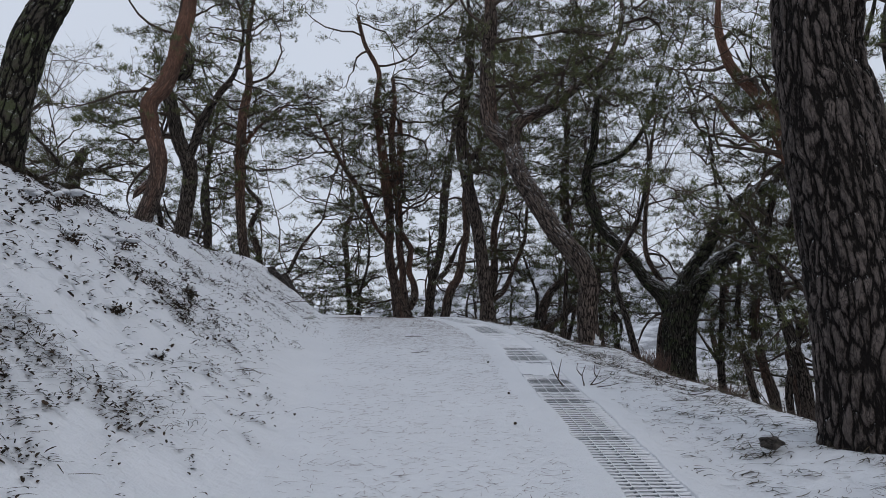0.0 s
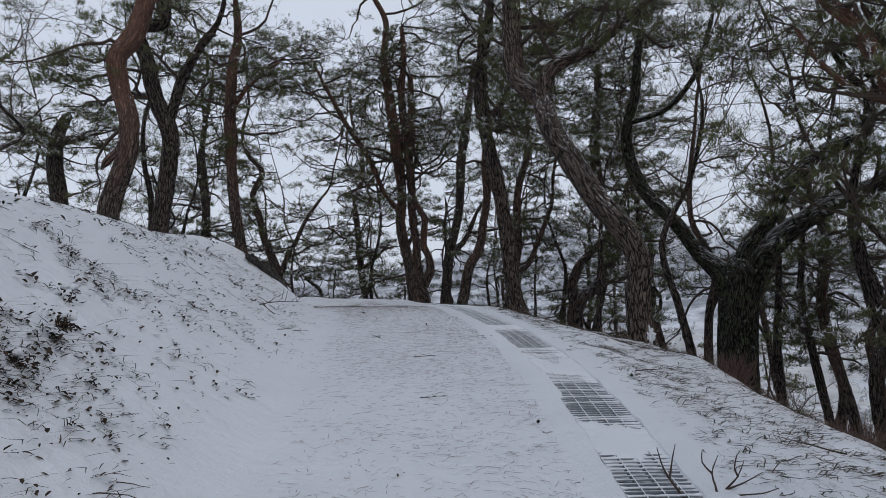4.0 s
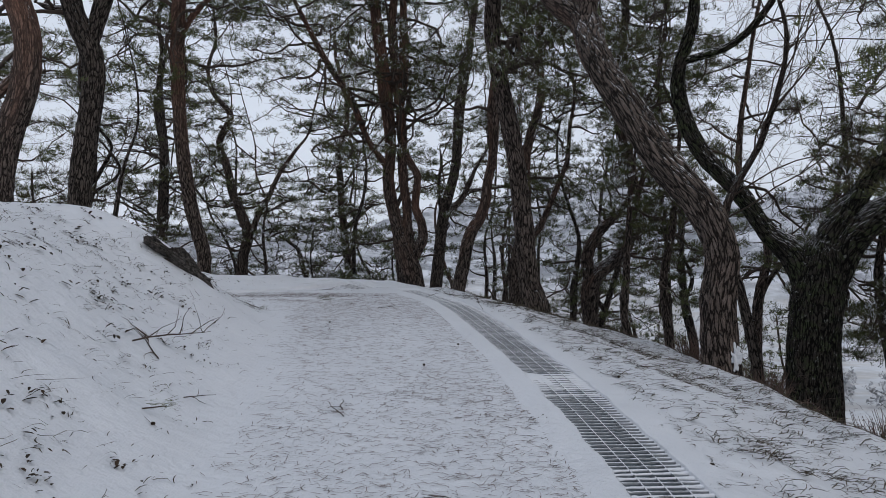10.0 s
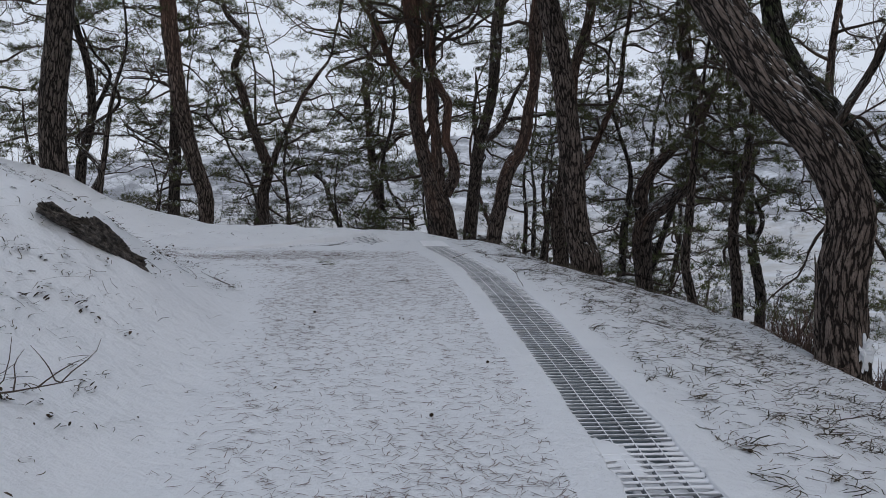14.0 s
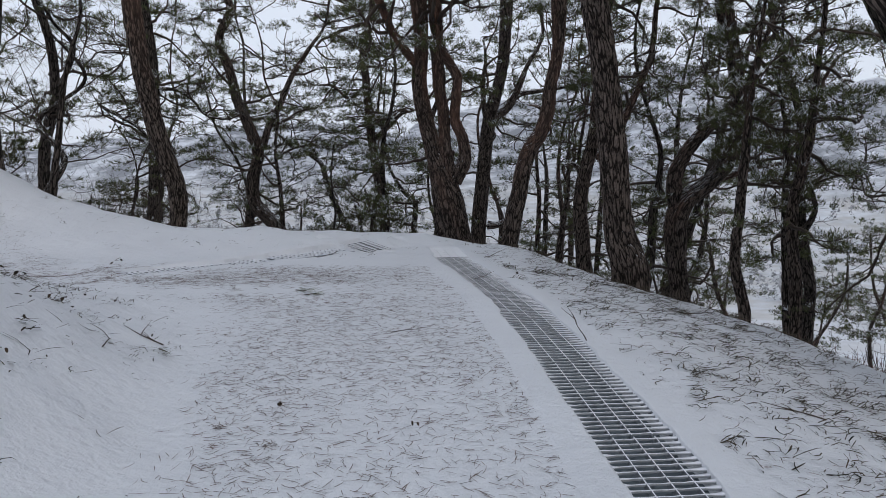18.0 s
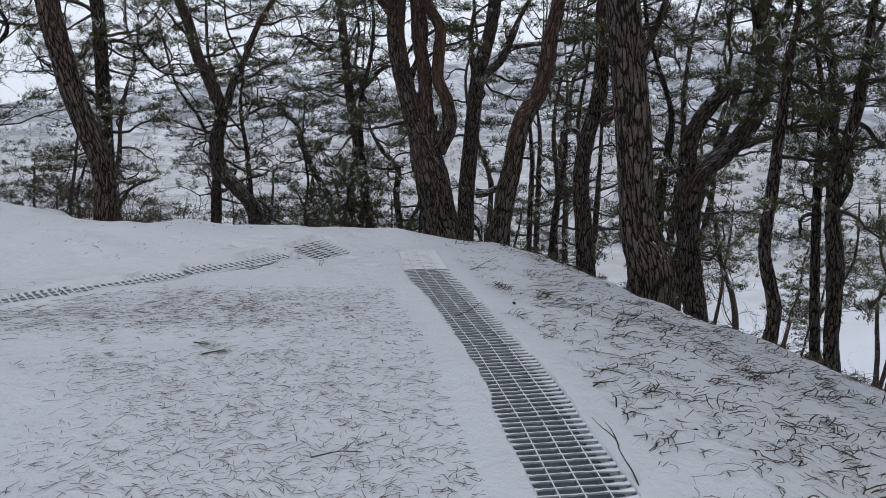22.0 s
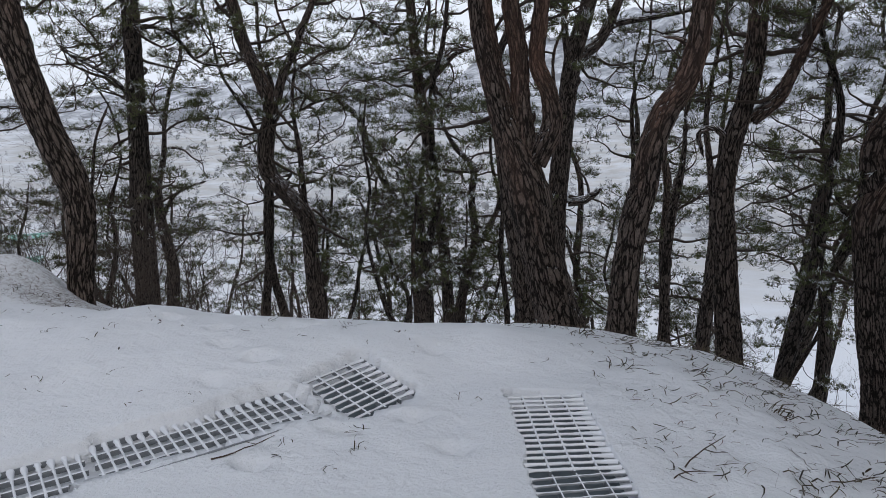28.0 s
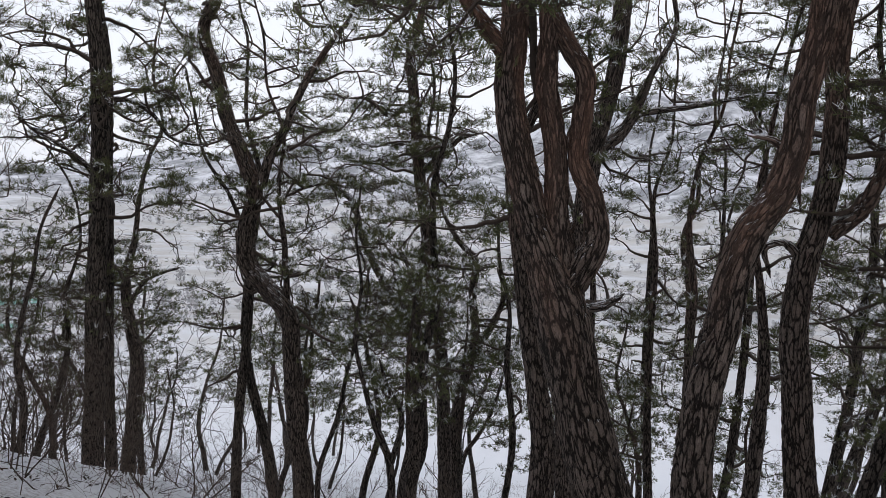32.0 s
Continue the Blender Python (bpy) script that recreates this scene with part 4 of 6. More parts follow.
pine("forked_m",
    [(1.89, 28.00, -0.45, 0.220), (1.80, 28.00, 0.48, 0.195), (1.72, 28.00, 1.44, 0.178), (1.64, 28.00, 2.37, 0.168), (1.71, 28.00, 3.07, 0.159), (1.86, 28.00, 3.68, 0.154), (1.97, 28.00, 4.35, 0.149), (2.00, 28.00, 5.01, 0.141), (1.97, 28.00, 5.66, 0.132), (2.00, 28.00, 6.19, 0.124), (2.40, 28.00, 7.80, 0.122), (2.35, 28.00, 9.48, 0.105), (2.62, 28.00, 10.90, 0.070)],
     [(1.99, 28.00, 3.51, 0.113), (2.35, 28.00, 3.83, 0.105), (2.57, 28.00, 4.28, 0.096), (2.75, 28.00, 4.72, 0.088), (2.96, 28.00, 5.22, 0.080), (3.17, 28.00, 5.79, 0.069)],
     [(1.73, 28.00, 3.12, 0.07), (1.44, 28.00, 3.39, 0.06), (1.26, 28.00, 3.34, 0.045), (1.32, 28.00, 2.93, 0.025)],
    red=0.4, crown=(3.0, 480), hero=1, tall=13.5)
pine("straight_q",
    [(-10.86, 32.20, -2.03, 0.227), (-10.75, 32.20, -0.27, 0.212), (-10.69, 32.20, 1.57, 0.204), (-10.58, 32.20, 3.01, 0.189), (-10.51, 32.20, 4.54, 0.176), (-10.49, 32.20, 5.80, 0.162), (-10.52, 32.20, 6.93, 0.150), (-10.62, 32.20, 7.87, 0.134), (-10.72, 32.20, 9.02, 0.124), (-10.63, 32.20, 10.28, 0.093)],
     [(-10.47, 32.20, 5.63, 0.064), (-9.85, 32.20, 5.64, 0.052), (-9.32, 32.20, 5.34, 0.046), (-9.00, 32.20, 4.93, 0.040), (-8.19, 32.20, 4.72, 0.023)],
     [(-10.65, 32.20, 6.48, 0.052), (-11.28, 32.20, 6.71, 0.046), (-12.15, 32.20, 6.74, 0.029)],
     [(-10.61, 32.20, 4.07, 0.059), (-10.90, 32.20, 4.42, 0.047), (-11.75, 32.20, 4.94, 0.035), (-12.24, 32.20, 5.23, 0.024)],
    red=0.05, crown=(3.0, 520), tall=12.5)
pine("slim_q",
    [(-12.97, 37.00, -4.17, 0.212), (-12.76, 37.00, -2.48, 0.210), (-12.64, 37.00, -0.83, 0.192), (-12.85, 37.00, 0.30, 0.159), (-12.90, 37.00, 1.42, 0.127), (-12.61, 37.00, 2.38, 0.087)],
     [(-12.89, 37.00, 0.46, 0.080), (-12.32, 37.00, 1.28, 0.063), (-11.23, 37.00, 1.70, 0.039)],
    red=0.25, crown=(2.2, 350))
pine("slim_q",
    [(-9.34, 36.00, -3.98, 0.137), (-9.23, 36.00, -2.02, 0.128), (-9.04, 36.00, -0.32, 0.119), (-8.90, 36.00, 1.34, 0.096), (-9.00, 36.00, 2.52, 0.066)],
    red=0.05, crown=(2.0, 150))
pine("slim_q",
    [(-12.74, 33.00, -2.17, 0.085), (-12.17, 33.00, -0.67, 0.077), (-11.88, 33.00, 0.52, 0.064), (-11.93, 33.00, 1.42, 0.051), (-11.52, 33.00, 2.70, 0.031)],
    red=0.05, crown=(2.0, 60))
pine("straight_i",
    [(1.47, 20.99, 1.91, 0.271), (1.35, 21, 2.32, 0.224), (1.21, 21.01, 3.5, 0.201), (1.01, 21.04, 5.06, 0.184), (0.74, 21.07, 6.38, 0.175), (0.56, 21.09, 7.36, 0.166), (0.62, 21.08, 8.7, 0.154), (0.8, 21.06, 9.68, 0.128), (0.86, 21.05, 11.16, 0.079), (0.74, 21.07, 12.41, 0.046)],
     [(0.92, 21.05, 6.74, 0.096), (1.16, 21.02, 7.95, 0.098), (1.22, 21.01, 8.68, 0.091), (1.45, 20.99, 9.77, 0.051)],
    red=0.15, crown=(3.9, 1400), hero=1)
pine("forked_n",
    [(4.26, 28.20, -0.91, 0.258), (4.07, 28.20, 0.24, 0.243), (3.94, 28.20, 1.36, 0.240), (3.94, 28.20, 2.13, 0.270), (4.12, 28.20, 2.52, 0.257), (4.51, 28.20, 2.82, 0.213), (4.92, 28.20, 3.24, 0.201), (5.23, 28.20, 3.81, 0.188), (5.29, 28.20, 4.51, 0.186), (5.18, 28.20, 5.46, 0.174), (4.81, 28.20, 7.24, 0.193), (4.87, 28.20, 8.83, 0.158), (4.97, 28.20, 10.62, 0.115)],
     [(3.96, 28.20, 2.18, 0.205), (3.86, 28.20, 3.09, 0.181), (4.08, 28.20, 3.61, 0.169), (4.49, 28.20, 4.12, 0.146), (4.96, 28.20, 4.60, 0.114), (5.23, 28.20, 4.91, 0.072)],
     [(4.89, 28.20, 3.02, 0.090), (5.68, 28.20, 3.29, 0.068), (6.66, 28.20, 3.42, 0.042)],
    red=0.35, crown=(3.2, 620), hero=1, tall=14)
swept = pine("swept_j",
    [(3.10, 15.45, 1.65, 0.246), (3.07, 15.45, 1.95, 0.224), (3.06, 15.45, 2.39, 0.213), (3.11, 15.45, 2.92, 0.210), (2.94, 15.45, 3.38, 0.210), (2.48, 15.70, 4.08, 0.216), (2.09, 16.00, 4.83, 0.216), (1.70, 16.50, 5.79, 0.210), (1.65, 16.90, 6.33, 0.227), (1.21, 17.20, 6.88, 0.213), (1.13, 17.50, 7.87, 0.206), (1.15, 17.70, 8.86, 0.191)],
     [(1.60, 16.80, 6.20, 0.166), (1.81, 16.90, 6.90, 0.156), (2.71, 17.00, 7.44, 0.133), (3.45, 17.00, 8.06, 0.109), (3.98, 17.00, 8.51, 0.079)],
    red=0.3, crown=(4.2, 1100), hero=1)
bm = bmesh.new()
bmesh.ops.create_icosphere(bm, subdivisions=4, radius=1.0)
for q in bm.verts:
    q.co = Vector((0.09 * q.co.x, 0.05 * q.co.y, 0.17 * q.co.z)) * (0.75 + 0.7 * noise.noise(q.co * 2.2) + 0.25 * noise.noise(q.co * 7)) + Vector((3.19, 15.25, 1.66))
part("snow_patch", bm, SNOW, swept, "wind-packed snow on the foot of the trunk")
oak("mossy_k",
    [(6.1, 19.54, -0.43, 0.612), (6.23, 19.49, 0.31, 0.475), (6.24, 19.48, 1.29, 0.439), (6.31, 19.45, 2.35, 0.43), (6.38, 19.42, 2.85, 0.41), (6.42, 19.41, 3.2, 0.3), (6.44, 19.4, 3.42, 0.12)],
     [(6.28, 19.47, 2.2, 0.30), (6.0, 19.6, 2.95, 0.27), (5.58, 19.77, 3.4, 0.182), (5.13, 19.96, 4.15, 0.166), (4.45, 20.26, 5.05, 0.161), (4.11, 20.41, 6.34, 0.139), (4.35, 20.3, 7.48, 0.116), (4.41, 20.27, 8.25, 0.101), (4.48, 20.24, 9.41, 0.069)],
     [(4.17, 20.38, 6.72, 0.082), (5.05, 20, 7, 0.074), (5.63, 19.75, 7.68, 0.066), (5.99, 19.59, 8.82, 0.051), (6.24, 19.48, 9.83, 0.03)],
     [(6.35, 19.44, 2.3, 0.30), (6.5, 19.37, 3.3, 0.27), (6.96, 19.17, 4.12, 0.182), (7.42, 18.97, 4.98, 0.176), (8.1, 18.68, 5.58, 0.169), (8.77, 18.39, 5.93, 0.155), (8.9, 18.33, 6.55, 0.099), (8.47, 18.52, 7.44, 0.075), (8.15, 18.65, 8.46, 0.051)],
     [(6.45, 19.4, 2.35, 0.30), (6.8, 19.24, 3.3, 0.29), (7.51, 18.93, 3.98, 0.222), (8.3, 18.59, 4.46, 0.213), (9.08, 18.25, 4.81, 0.203), (9.54, 18.05, 5.54, 0.197), (9.56, 18.05, 6.4, 0.166), (10.13, 17.8, 7.37, 0.153), (10.48, 17.65, 8.23, 0.122), (10.72, 17.54, 9.34, 0.071)],
     [(8.86, 18.35, 4.75, 0.137), (10.3, 17.73, 5.27, 0.124), (10.95, 17.44, 5.37, 0.118), (11.61, 17.16, 5.96, 0.111), (12.25, 16.88, 5.94, 0.095), (12.88, 16.61, 5.68, 0.062)],
     [(9.55, 18.05, 6.28, 0.108), (9.23, 18.19, 6.79, 0.075), (8.58, 18.47, 7.56, 0.059), (8.15, 18.65, 8.46, 0.042)],
     [(11.89, 17.04, 6.32, 0.078), (12.07, 16.96, 6.93, 0.061), (12.4, 16.81, 7.53, 0.036)],
    red=0.0, crown=(4.0, 700), hero=1)
pine("red_l",
    [(7.32, 13.19, -0.66, 0.299), (7.27, 13.23, -0.19, 0.205), (7.14, 13.34, 1.7, 0.162), (6.92, 13.54, 3.08, 0.146), (6.75, 13.69, 5, 0.142), (6.56, 13.86, 5.88, 0.136), (6.29, 14.09, 6.7, 0.132), (6.05, 14.31, 7.11, 0.117), (5.81, 14.53, 8.24, 0.078), (5.89, 14.45, 9.39, 0.041)],
     [(6.67, 13.76, 5.43, 0.064), (6.85, 13.6, 5.82, 0.056), (6.95, 13.51, 6.48, 0.049), (7.14, 13.35, 7.11, 0.029)],
     [(6.72, 13.71, 5.17, 0.063), (6.28, 14.11, 5.58, 0.056), (5.91, 14.44, 6.17, 0.049), (5.66, 14.66, 6.84, 0.042)],
    red=0.95, crown=(3.0, 260), hero=1)
pine("broad_a",
    [(2.62, 4.45, 0.75, 0.42), (2.6, 4.45, 0.98, 0.335), (2.57, 4.45, 1.24, 0.295), (2.54, 4.45, 1.92, 0.285), (2.5, 4.45, 2.27, 0.278), (2.45, 4.45, 2.63, 0.265), (2.41, 4.45, 3.0, 0.248), (2.37, 4.45, 3.37, 0.23), (2.38, 4.45, 3.76, 0.225), (2.4, 4.5, 5.5, 0.2), (2.5, 4.45, 8.1, 0.15), (2.62, 4.4, 10.2, 0.08)],
     [(2.66, 4.6, 2.1, 0.19), (2.8, 4.66, 2.7, 0.165), (2.8, 4.68, 3.1, 0.13), (2.74, 4.68, 3.5, 0.1), (2.84, 4.7, 4.0, 0.08), (3.1, 4.7, 4.9, 0.06)],
    red=0.2, crown=(3.0, 200), hero=2)
pine("dark_b",
    [(-4.32, 6.89, 3.42, 0.228), (-4.28, 6.91, 3.74, 0.196), (-4.24, 6.94, 4.13, 0.187), (-4.15, 7, 4.69, 0.179), (-4.02, 7.08, 5.09, 0.167), (-3.89, 7.15, 5.64, 0.15), (-3.81, 7.21, 8.5, 0.059)],
    red=0.0, crown=(3.0, 240), hero=1)
pine("low_b",
    [(-14.94, 29.00, 6.79, 0.317), (-15.11, 29.00, 7.86, 0.297), (-15.02, 29.00, 8.94, 0.256), (-14.63, 29.00, 9.81, 0.160)],
     [(-15.05, 29.00, 8.62, 0.149), (-14.00, 29.00, 8.82, 0.117), (-13.14, 29.00, 8.34, 0.064)],
     [(-15.10, 29.00, 8.83, 0.149), (-16.13, 29.00, 9.28, 0.117), (-16.97, 29.00, 9.07, 0.064)],
    red=0.05, crown=(3.6, 900), tall=7.5)
pine("slope_r",
    [(8.42, 17.00, -0.53, 0.166), (8.32, 17.00, 0.77, 0.155), (7.97, 17.00, 2.21, 0.144), (7.75, 17.00, 3.31, 0.133), (7.67, 17.00, 4.09, 0.099)],
    red=0.1, crown=(2.4, 330), tall=8.8)
pine("slope_r",
    [(9.60, 21.00, -0.94, 0.143), (9.23, 21.00, 0.71, 0.135), (8.94, 21.00, 2.42, 0.128), (9.19, 21.00, 3.57, 0.115)],
    red=0.4, crown=(2.4, 320), tall=8.8)
pine("slope_r",
    [(9.43, 22.00, -0.80, 0.120), (9.12, 22.00, 0.92, 0.112), (8.90, 22.00, 2.72, 0.098), (9.00, 22.00, 3.62, 0.075)],
    red=0.1, crown=(2.4, 320), tall=8.8)
pine("slope_r",
    [(9.25, 14.50, -0.99, 0.112), (8.77, 14.50, 0.38, 0.102), (8.19, 14.50, 1.51, 0.092), (7.66, 14.50, 2.25, 0.073), (7.06, 14.50, 2.89, 0.050)],
    red=0.2, crown=(2.4, 330), tall=8.8)
pine("slope_r",
    [(9.60, 14.00, -0.91, 0.154), (9.62, 14.00, 0.60, 0.146), (9.54, 14.00, 2.06, 0.137), (9.47, 14.00, 3.34, 0.119), (9.57, 14.00, 4.27, 0.092)],
    red=0.1, crown=(2.6, 420), tall=8.8)
pine("slope_r",
    [(16.16, 22.00, -0.99, 0.140), (15.59, 22.00, 1.40, 0.123), (15.26, 22.00, 3.53, 0.099)],
    red=0.1, crown=(2.6, 420), tall=8.8)
pine("slope_r",
    [(11.58, 20.00, -1.70, 0.112), (11.23, 20.00, 0.46, 0.105), (10.87, 20.00, 2.41, 0.084)],
    red=0.3, crown=(2.4, 320), tall=8.8)
pine("slope_r",
    [(8.96, 12.80, 2.43, 0.245), (8.87, 12.80, 4.06, 0.262), (8.74, 12.80, 5.29, 0.271), (8.49, 12.80, 6.27, 0.262)],
    red=0.1, crown=(2.9, 500), tall=12)
pine("slope_n",
    [(5.07, 24.14, 1.13, 0.118), (4.95, 24.18, 2.4, 0.105), (5.16, 24.11, 3.83, 0.092), (5.23, 24.08, 5.11, 0.059)],
    red=0.2, crown=(2.6, 480), tall=12.5)
pine("slope_p",
    [(4.12, 24.18, -0.34, 0.128), (4.19, 24.15, 0.58, 0.109), (4, 24.24, 1.6, 0.098), (4.04, 24.22, 2.53, 0.097), (4.09, 24.2, 3.59, 0.081), (4.14, 24.17, 4.53, 0.065), (4.21, 24.14, 5.29, 0.041)],
    red=0.3, crown=(2.7, 560), tall=12.5)
pine("slope_p",
    [(5.94, 26.32, -1.43, 0.105), (5.81, 26.38, 0.59, 0.091), (5.72, 26.43, 2.61, 0.08), (5.68, 26.46, 4.06, 0.06), (5.53, 26.54, 5.01, 0.04)],
    red=0.05, crown=(2.8, 560), tall=12.5)
pine("slope_v",
    [(1.32, 32.92, -3.02, 0.145), (1.61, 32.89, -1.4, 0.117), (1.6, 32.89, 0.13, 0.115), (1.71, 32.88, 1.37, 0.102), (1.88, 32.86, 2.57, 0.067), (1.89, 32.86, 3.5, 0.039)],
    red=0.2, crown=(2.2, 300))
pine("slope_v",
    [(2, 31.05, -2.4, 0.141), (2.15, 31.01, -0.52, 0.125), (2.19, 31, 1.46, 0.101), (2.09, 31.03, 2.41, 0.07)],
    red=0.3, crown=(2.2, 300))
pine("slope_v",
    [(3.19, 29.91, -2.24, 0.155), (3.41, 29.8, -0.7, 0.139), (3.66, 29.68, 0.75, 0.125), (3.71, 29.65, 2.08, 0.114), (3.83, 29.59, 3.71, 0.066)],
    red=0.1, crown=(2.4, 400))
pine("slope_v",
    [(2.13, 41.85, -6.36, 0.142), (1.89, 41.87, -2.61, 0.118), (1.92, 41.87, 1.05, 0.115), (1.92, 41.87, 3.2, 0.081), (1.8, 41.88, 4.08, 0.049)],
    red=0.1, crown=(2.4, 300))
pine("slope_v",
    [(2.16, 35.83, -2.21, 0.117), (1.98, 35.85, -0.3, 0.094), (2.03, 35.85, 1.59, 0.093), (1.86, 35.87, 3.18, 0.073), (2.04, 35.85, 4.74, 0.049)],
    red=0.45, crown=(2.2, 300))
pine("thin_w",
    [(-8.19, 23.08, 2.64, 0.067), (-8.07, 23.18, 3.86, 0.058), (-7.92, 23.31, 5.08, 0.044), (-7.71, 23.48, 6.03, 0.03)],
    red=0.05, crown=(2.2, 200))


# pines standing closer together on the wooded slopes
def forest_pine(x, y, h, seed, crown, red=0.15):
    rg = np.random.default_rng(seed)
    z = gz(x, y)
    pts, dx, dy = [], *(rg.normal(size=2) * 0.12)
    n = 9
    for k in range(n):
        pts.append((x, y, z - 0.2 + h * k / (n - 1), 0.16 * (1 - 0.75 * k / (n - 1)) + 0.02))
        dx, dy = dx * 0.55 + rg.normal() * 0.24, dy * 0.55 + rg.normal() * 0.24
        x, y = x + dx, y + dy
    fork, (fx, fy, fz, fr) = [], pts[4]
    a = rg.uniform(0, 6.28)
    for k in range(5):
        fork.append((fx + np.cos(a) * 0.32 * k, fy + np.sin(a) * 0.32 * k, fz + 0.55 * k, fr * (0.65 - 0.1 * k)))
        a += rg.normal() * 0.4
    pine("slope_r", pts, fork, red=red, crown=crown, tall=h)


for k, (x, y, h) in enumerate([(10.5, 20.5, 8.6), (12.5, 14.5, 9), (9.3, 24.5, 10.5), (14.0, 19.0, 9), (15.0, 25.0, 12), (9.2, 10.2, 8.5), (12.0, 9.0, 8.5), (16.5, 13.0, 12), (7.2, 28.5, 10.5),
                               (11.5, 29.0, 12), (4.6, 31.5, 11), (-11.5, 27.5, 10), (-13.0, 22.0, 9), (-15.5, 30.0, 10), (-5.0, 37.0, 11), (0.8, 39.0, 11), (-9.0, 38.0, 11), (5.5, 37.5, 11), (9.4, 14.4, 8.6), (11.3, 17.2, 8.8), (13.6, 16.2, 9), (7.8, 23.0, 11.2), (9.6, 23.4, 11.0)]):
    forest_pine(x, y, h, 640 + k, (2.3, 220) if k in (5, 6, 7) else (2.8, 330) if k < 21 else (3.2, 400), 0.1 + 0.3 * (k % 3 == 0))


def bare_tree(x, y, h, seed):
    rg = np.random.default_rng(seed)
    z = gz(x, y)
    root = tagged(new("bare_tree"), "leafless tree with fine upswept branches", "tree", "bare trees")
    pts = [(x + 0.12 * k * rg.normal(), y + 0.1 * k * rg.normal(), z - 0.2 + h * k / 6, 0.13 - 0.017 * k) for k in range(7)]
    v, f, peel = tube(pts, BARK_DARK, 12, 0.15, 0.2, z, z + h, 0, seed)
    piece("trunk", mesh_from("trunk", v, f, BARK_DARK, True, peel), root)
    c = curve_through(pts, 0.4)
    c = c[c[:, 2] > z + 0.45 * h]
    starts = [(row[:3], (np.cos(a), np.sin(a)), 0) for row in c for a in rg.uniform(0, 6.28, 1)]
    v, f = thin_tubes(bare_twigs(starts, rg, 2.6, 3))
    tagged(piece("branchwork", mesh_from("branchwork", v, f, TWIG), root), kind="stuff")


for k, (x, y, h) in enumerate([(8.6, 18.2, 9.5), (10.8, 16.6, 9.0), (-12.0, 20.5, 6.0), (-10.2, 26.5, 6.0), (5.3, 19.2, 9.0)]):
    bare_tree(x, y, h, 720 + k)


# young pines that fill the slope: a few builds, copied
def slope_pine(seed):
    rg = np.random.default_rng(seed)
    h = rg.uniform(6.5, 10)
    x = y = 0.0
    dx, dy = rg.normal(size=2) * 0.1
    pts = []
    n = 8
    for k in range(n):
        pts.append((x, y, h * k / (n - 1) - 0.3, 0.12 * (1 - 0.8 * k / (n - 1)) + 0.015))
        dx, dy = dx * 0.6 + rg.normal() * 0.2, dy * 0.6 + rg.normal() * 0.2
        x, y = x + dx, y + dy
    root = tagged(new("slope_pine"), "young pine dusted with snow on the valley slope", "tree", "young pines on the slope")
    v, f, peel = tube(pts, BARK_DARK, 8, 0.3, 0.35, 0, h, 0, seed)
    piece("trunk", mesh_from("trunk", v, f, BARK_DARK, True, peel), root)
    c = curve_through(pts, 0.3)
    c = c[c[:, 2] > h * 0.48]
    starts = [(row[:3], (np.cos(a), np.sin(a)), 0.018) for row in c for a in rg.uniform(0, 6.28, 2)]
    lines, tips, dirs, lift = grow(starts[::2], rg, 2.3, 900, 0.0, 0.55)
    v, f = thin_tubes(lines)
    tagged(piece("branchwork", mesh_from("branchwork", v, f, TWIG), root), kind="stuff")
    v, f, white = needle_tufts(tips, dirs, rg, 7, 0.125, 0.024, lift, 0.62)
    piece("crown", mesh_from("crown", v, f, NEEDLES, attrs=white), root)
    return root


def sapling(seed):
    """A thin crooked stem with a few bare twigs."""
    rg = np.random.default_rng(seed)
    h = rg.uniform(3.5, 6)
    x = y = dx = dy = 0.0
    pts = []
    for k in range(9):
        pts.append((x, y, h * k / 8 - 0.3, 0.05 * (1 - 0.85 * k / 8) + 0.006))
        dx, dy = dx * 0.4 + rg.normal() * 0.17, dy * 0.4 + rg.normal() * 0.17
        x, y = x + dx, y + dy
    root = tagged(new("sapling"), "thin crooked bare sapling on the snowy slope", "tree", "saplings on the slope")
    v, f, peel = tube(pts, BARK_DARK, 7, 0.2, 0.1, 0, h, 0, seed)
    piece("trunk", mesh_from("trunk", v, f, BARK_DARK, True, peel), root)
    c = curve_through(pts, 0.4)
    c = c[c[:, 2] > h * 0.3]
    starts = [(row[:3], (np.cos(a), np.sin(a)), 0) for row in c for a in rg.uniform(0, 6.28, 1)]
    v, f = thin_tubes([(p, r * 0.55, q * 0.55) for p, r, q in bare_twigs(starts, rg, 1.0, 2)])
    tagged(piece("branchwork", mesh_from("branchwork", v, f, TWIG), root), kind="stuff")
    return root


def plant(kinds, count, area, far_area, near, gap, seed, sizes):
    rg = np.random.default_rng(seed)
    spots, tries = [], 0
    while len(spots) < count and tries < 9000:
        tries += 1
        a = area if len(spots) < 0.7 * count else far_area
        x, y = rg.uniform(a[0], a[1]), rg.uniform(a[2], a[3])
        if float(beyond(np.array(x), np.array(y))) < near(x) or any((x - p) ** 2 + (y - q) ** 2 < gap * gap for p, q in spots):
            continue
        spots.append((x, y))
    for k, (x, y) in enumerate(spots):
        size = rg.uniform(*sizes) * (0.72 if x < 5 and y < 45 else 1.0)
        m = pose(x, y, gz(x, y) - 0.1, 0, 0, rg.uniform(0, 360)) @ Matrix.Diagonal((size, size, size, 1))
        if k < len(kinds):
            kinds[k].matrix_basis = m
        else:
            copy_thing(kinds[k % len(kinds)], Matrix()).matrix_basis = m


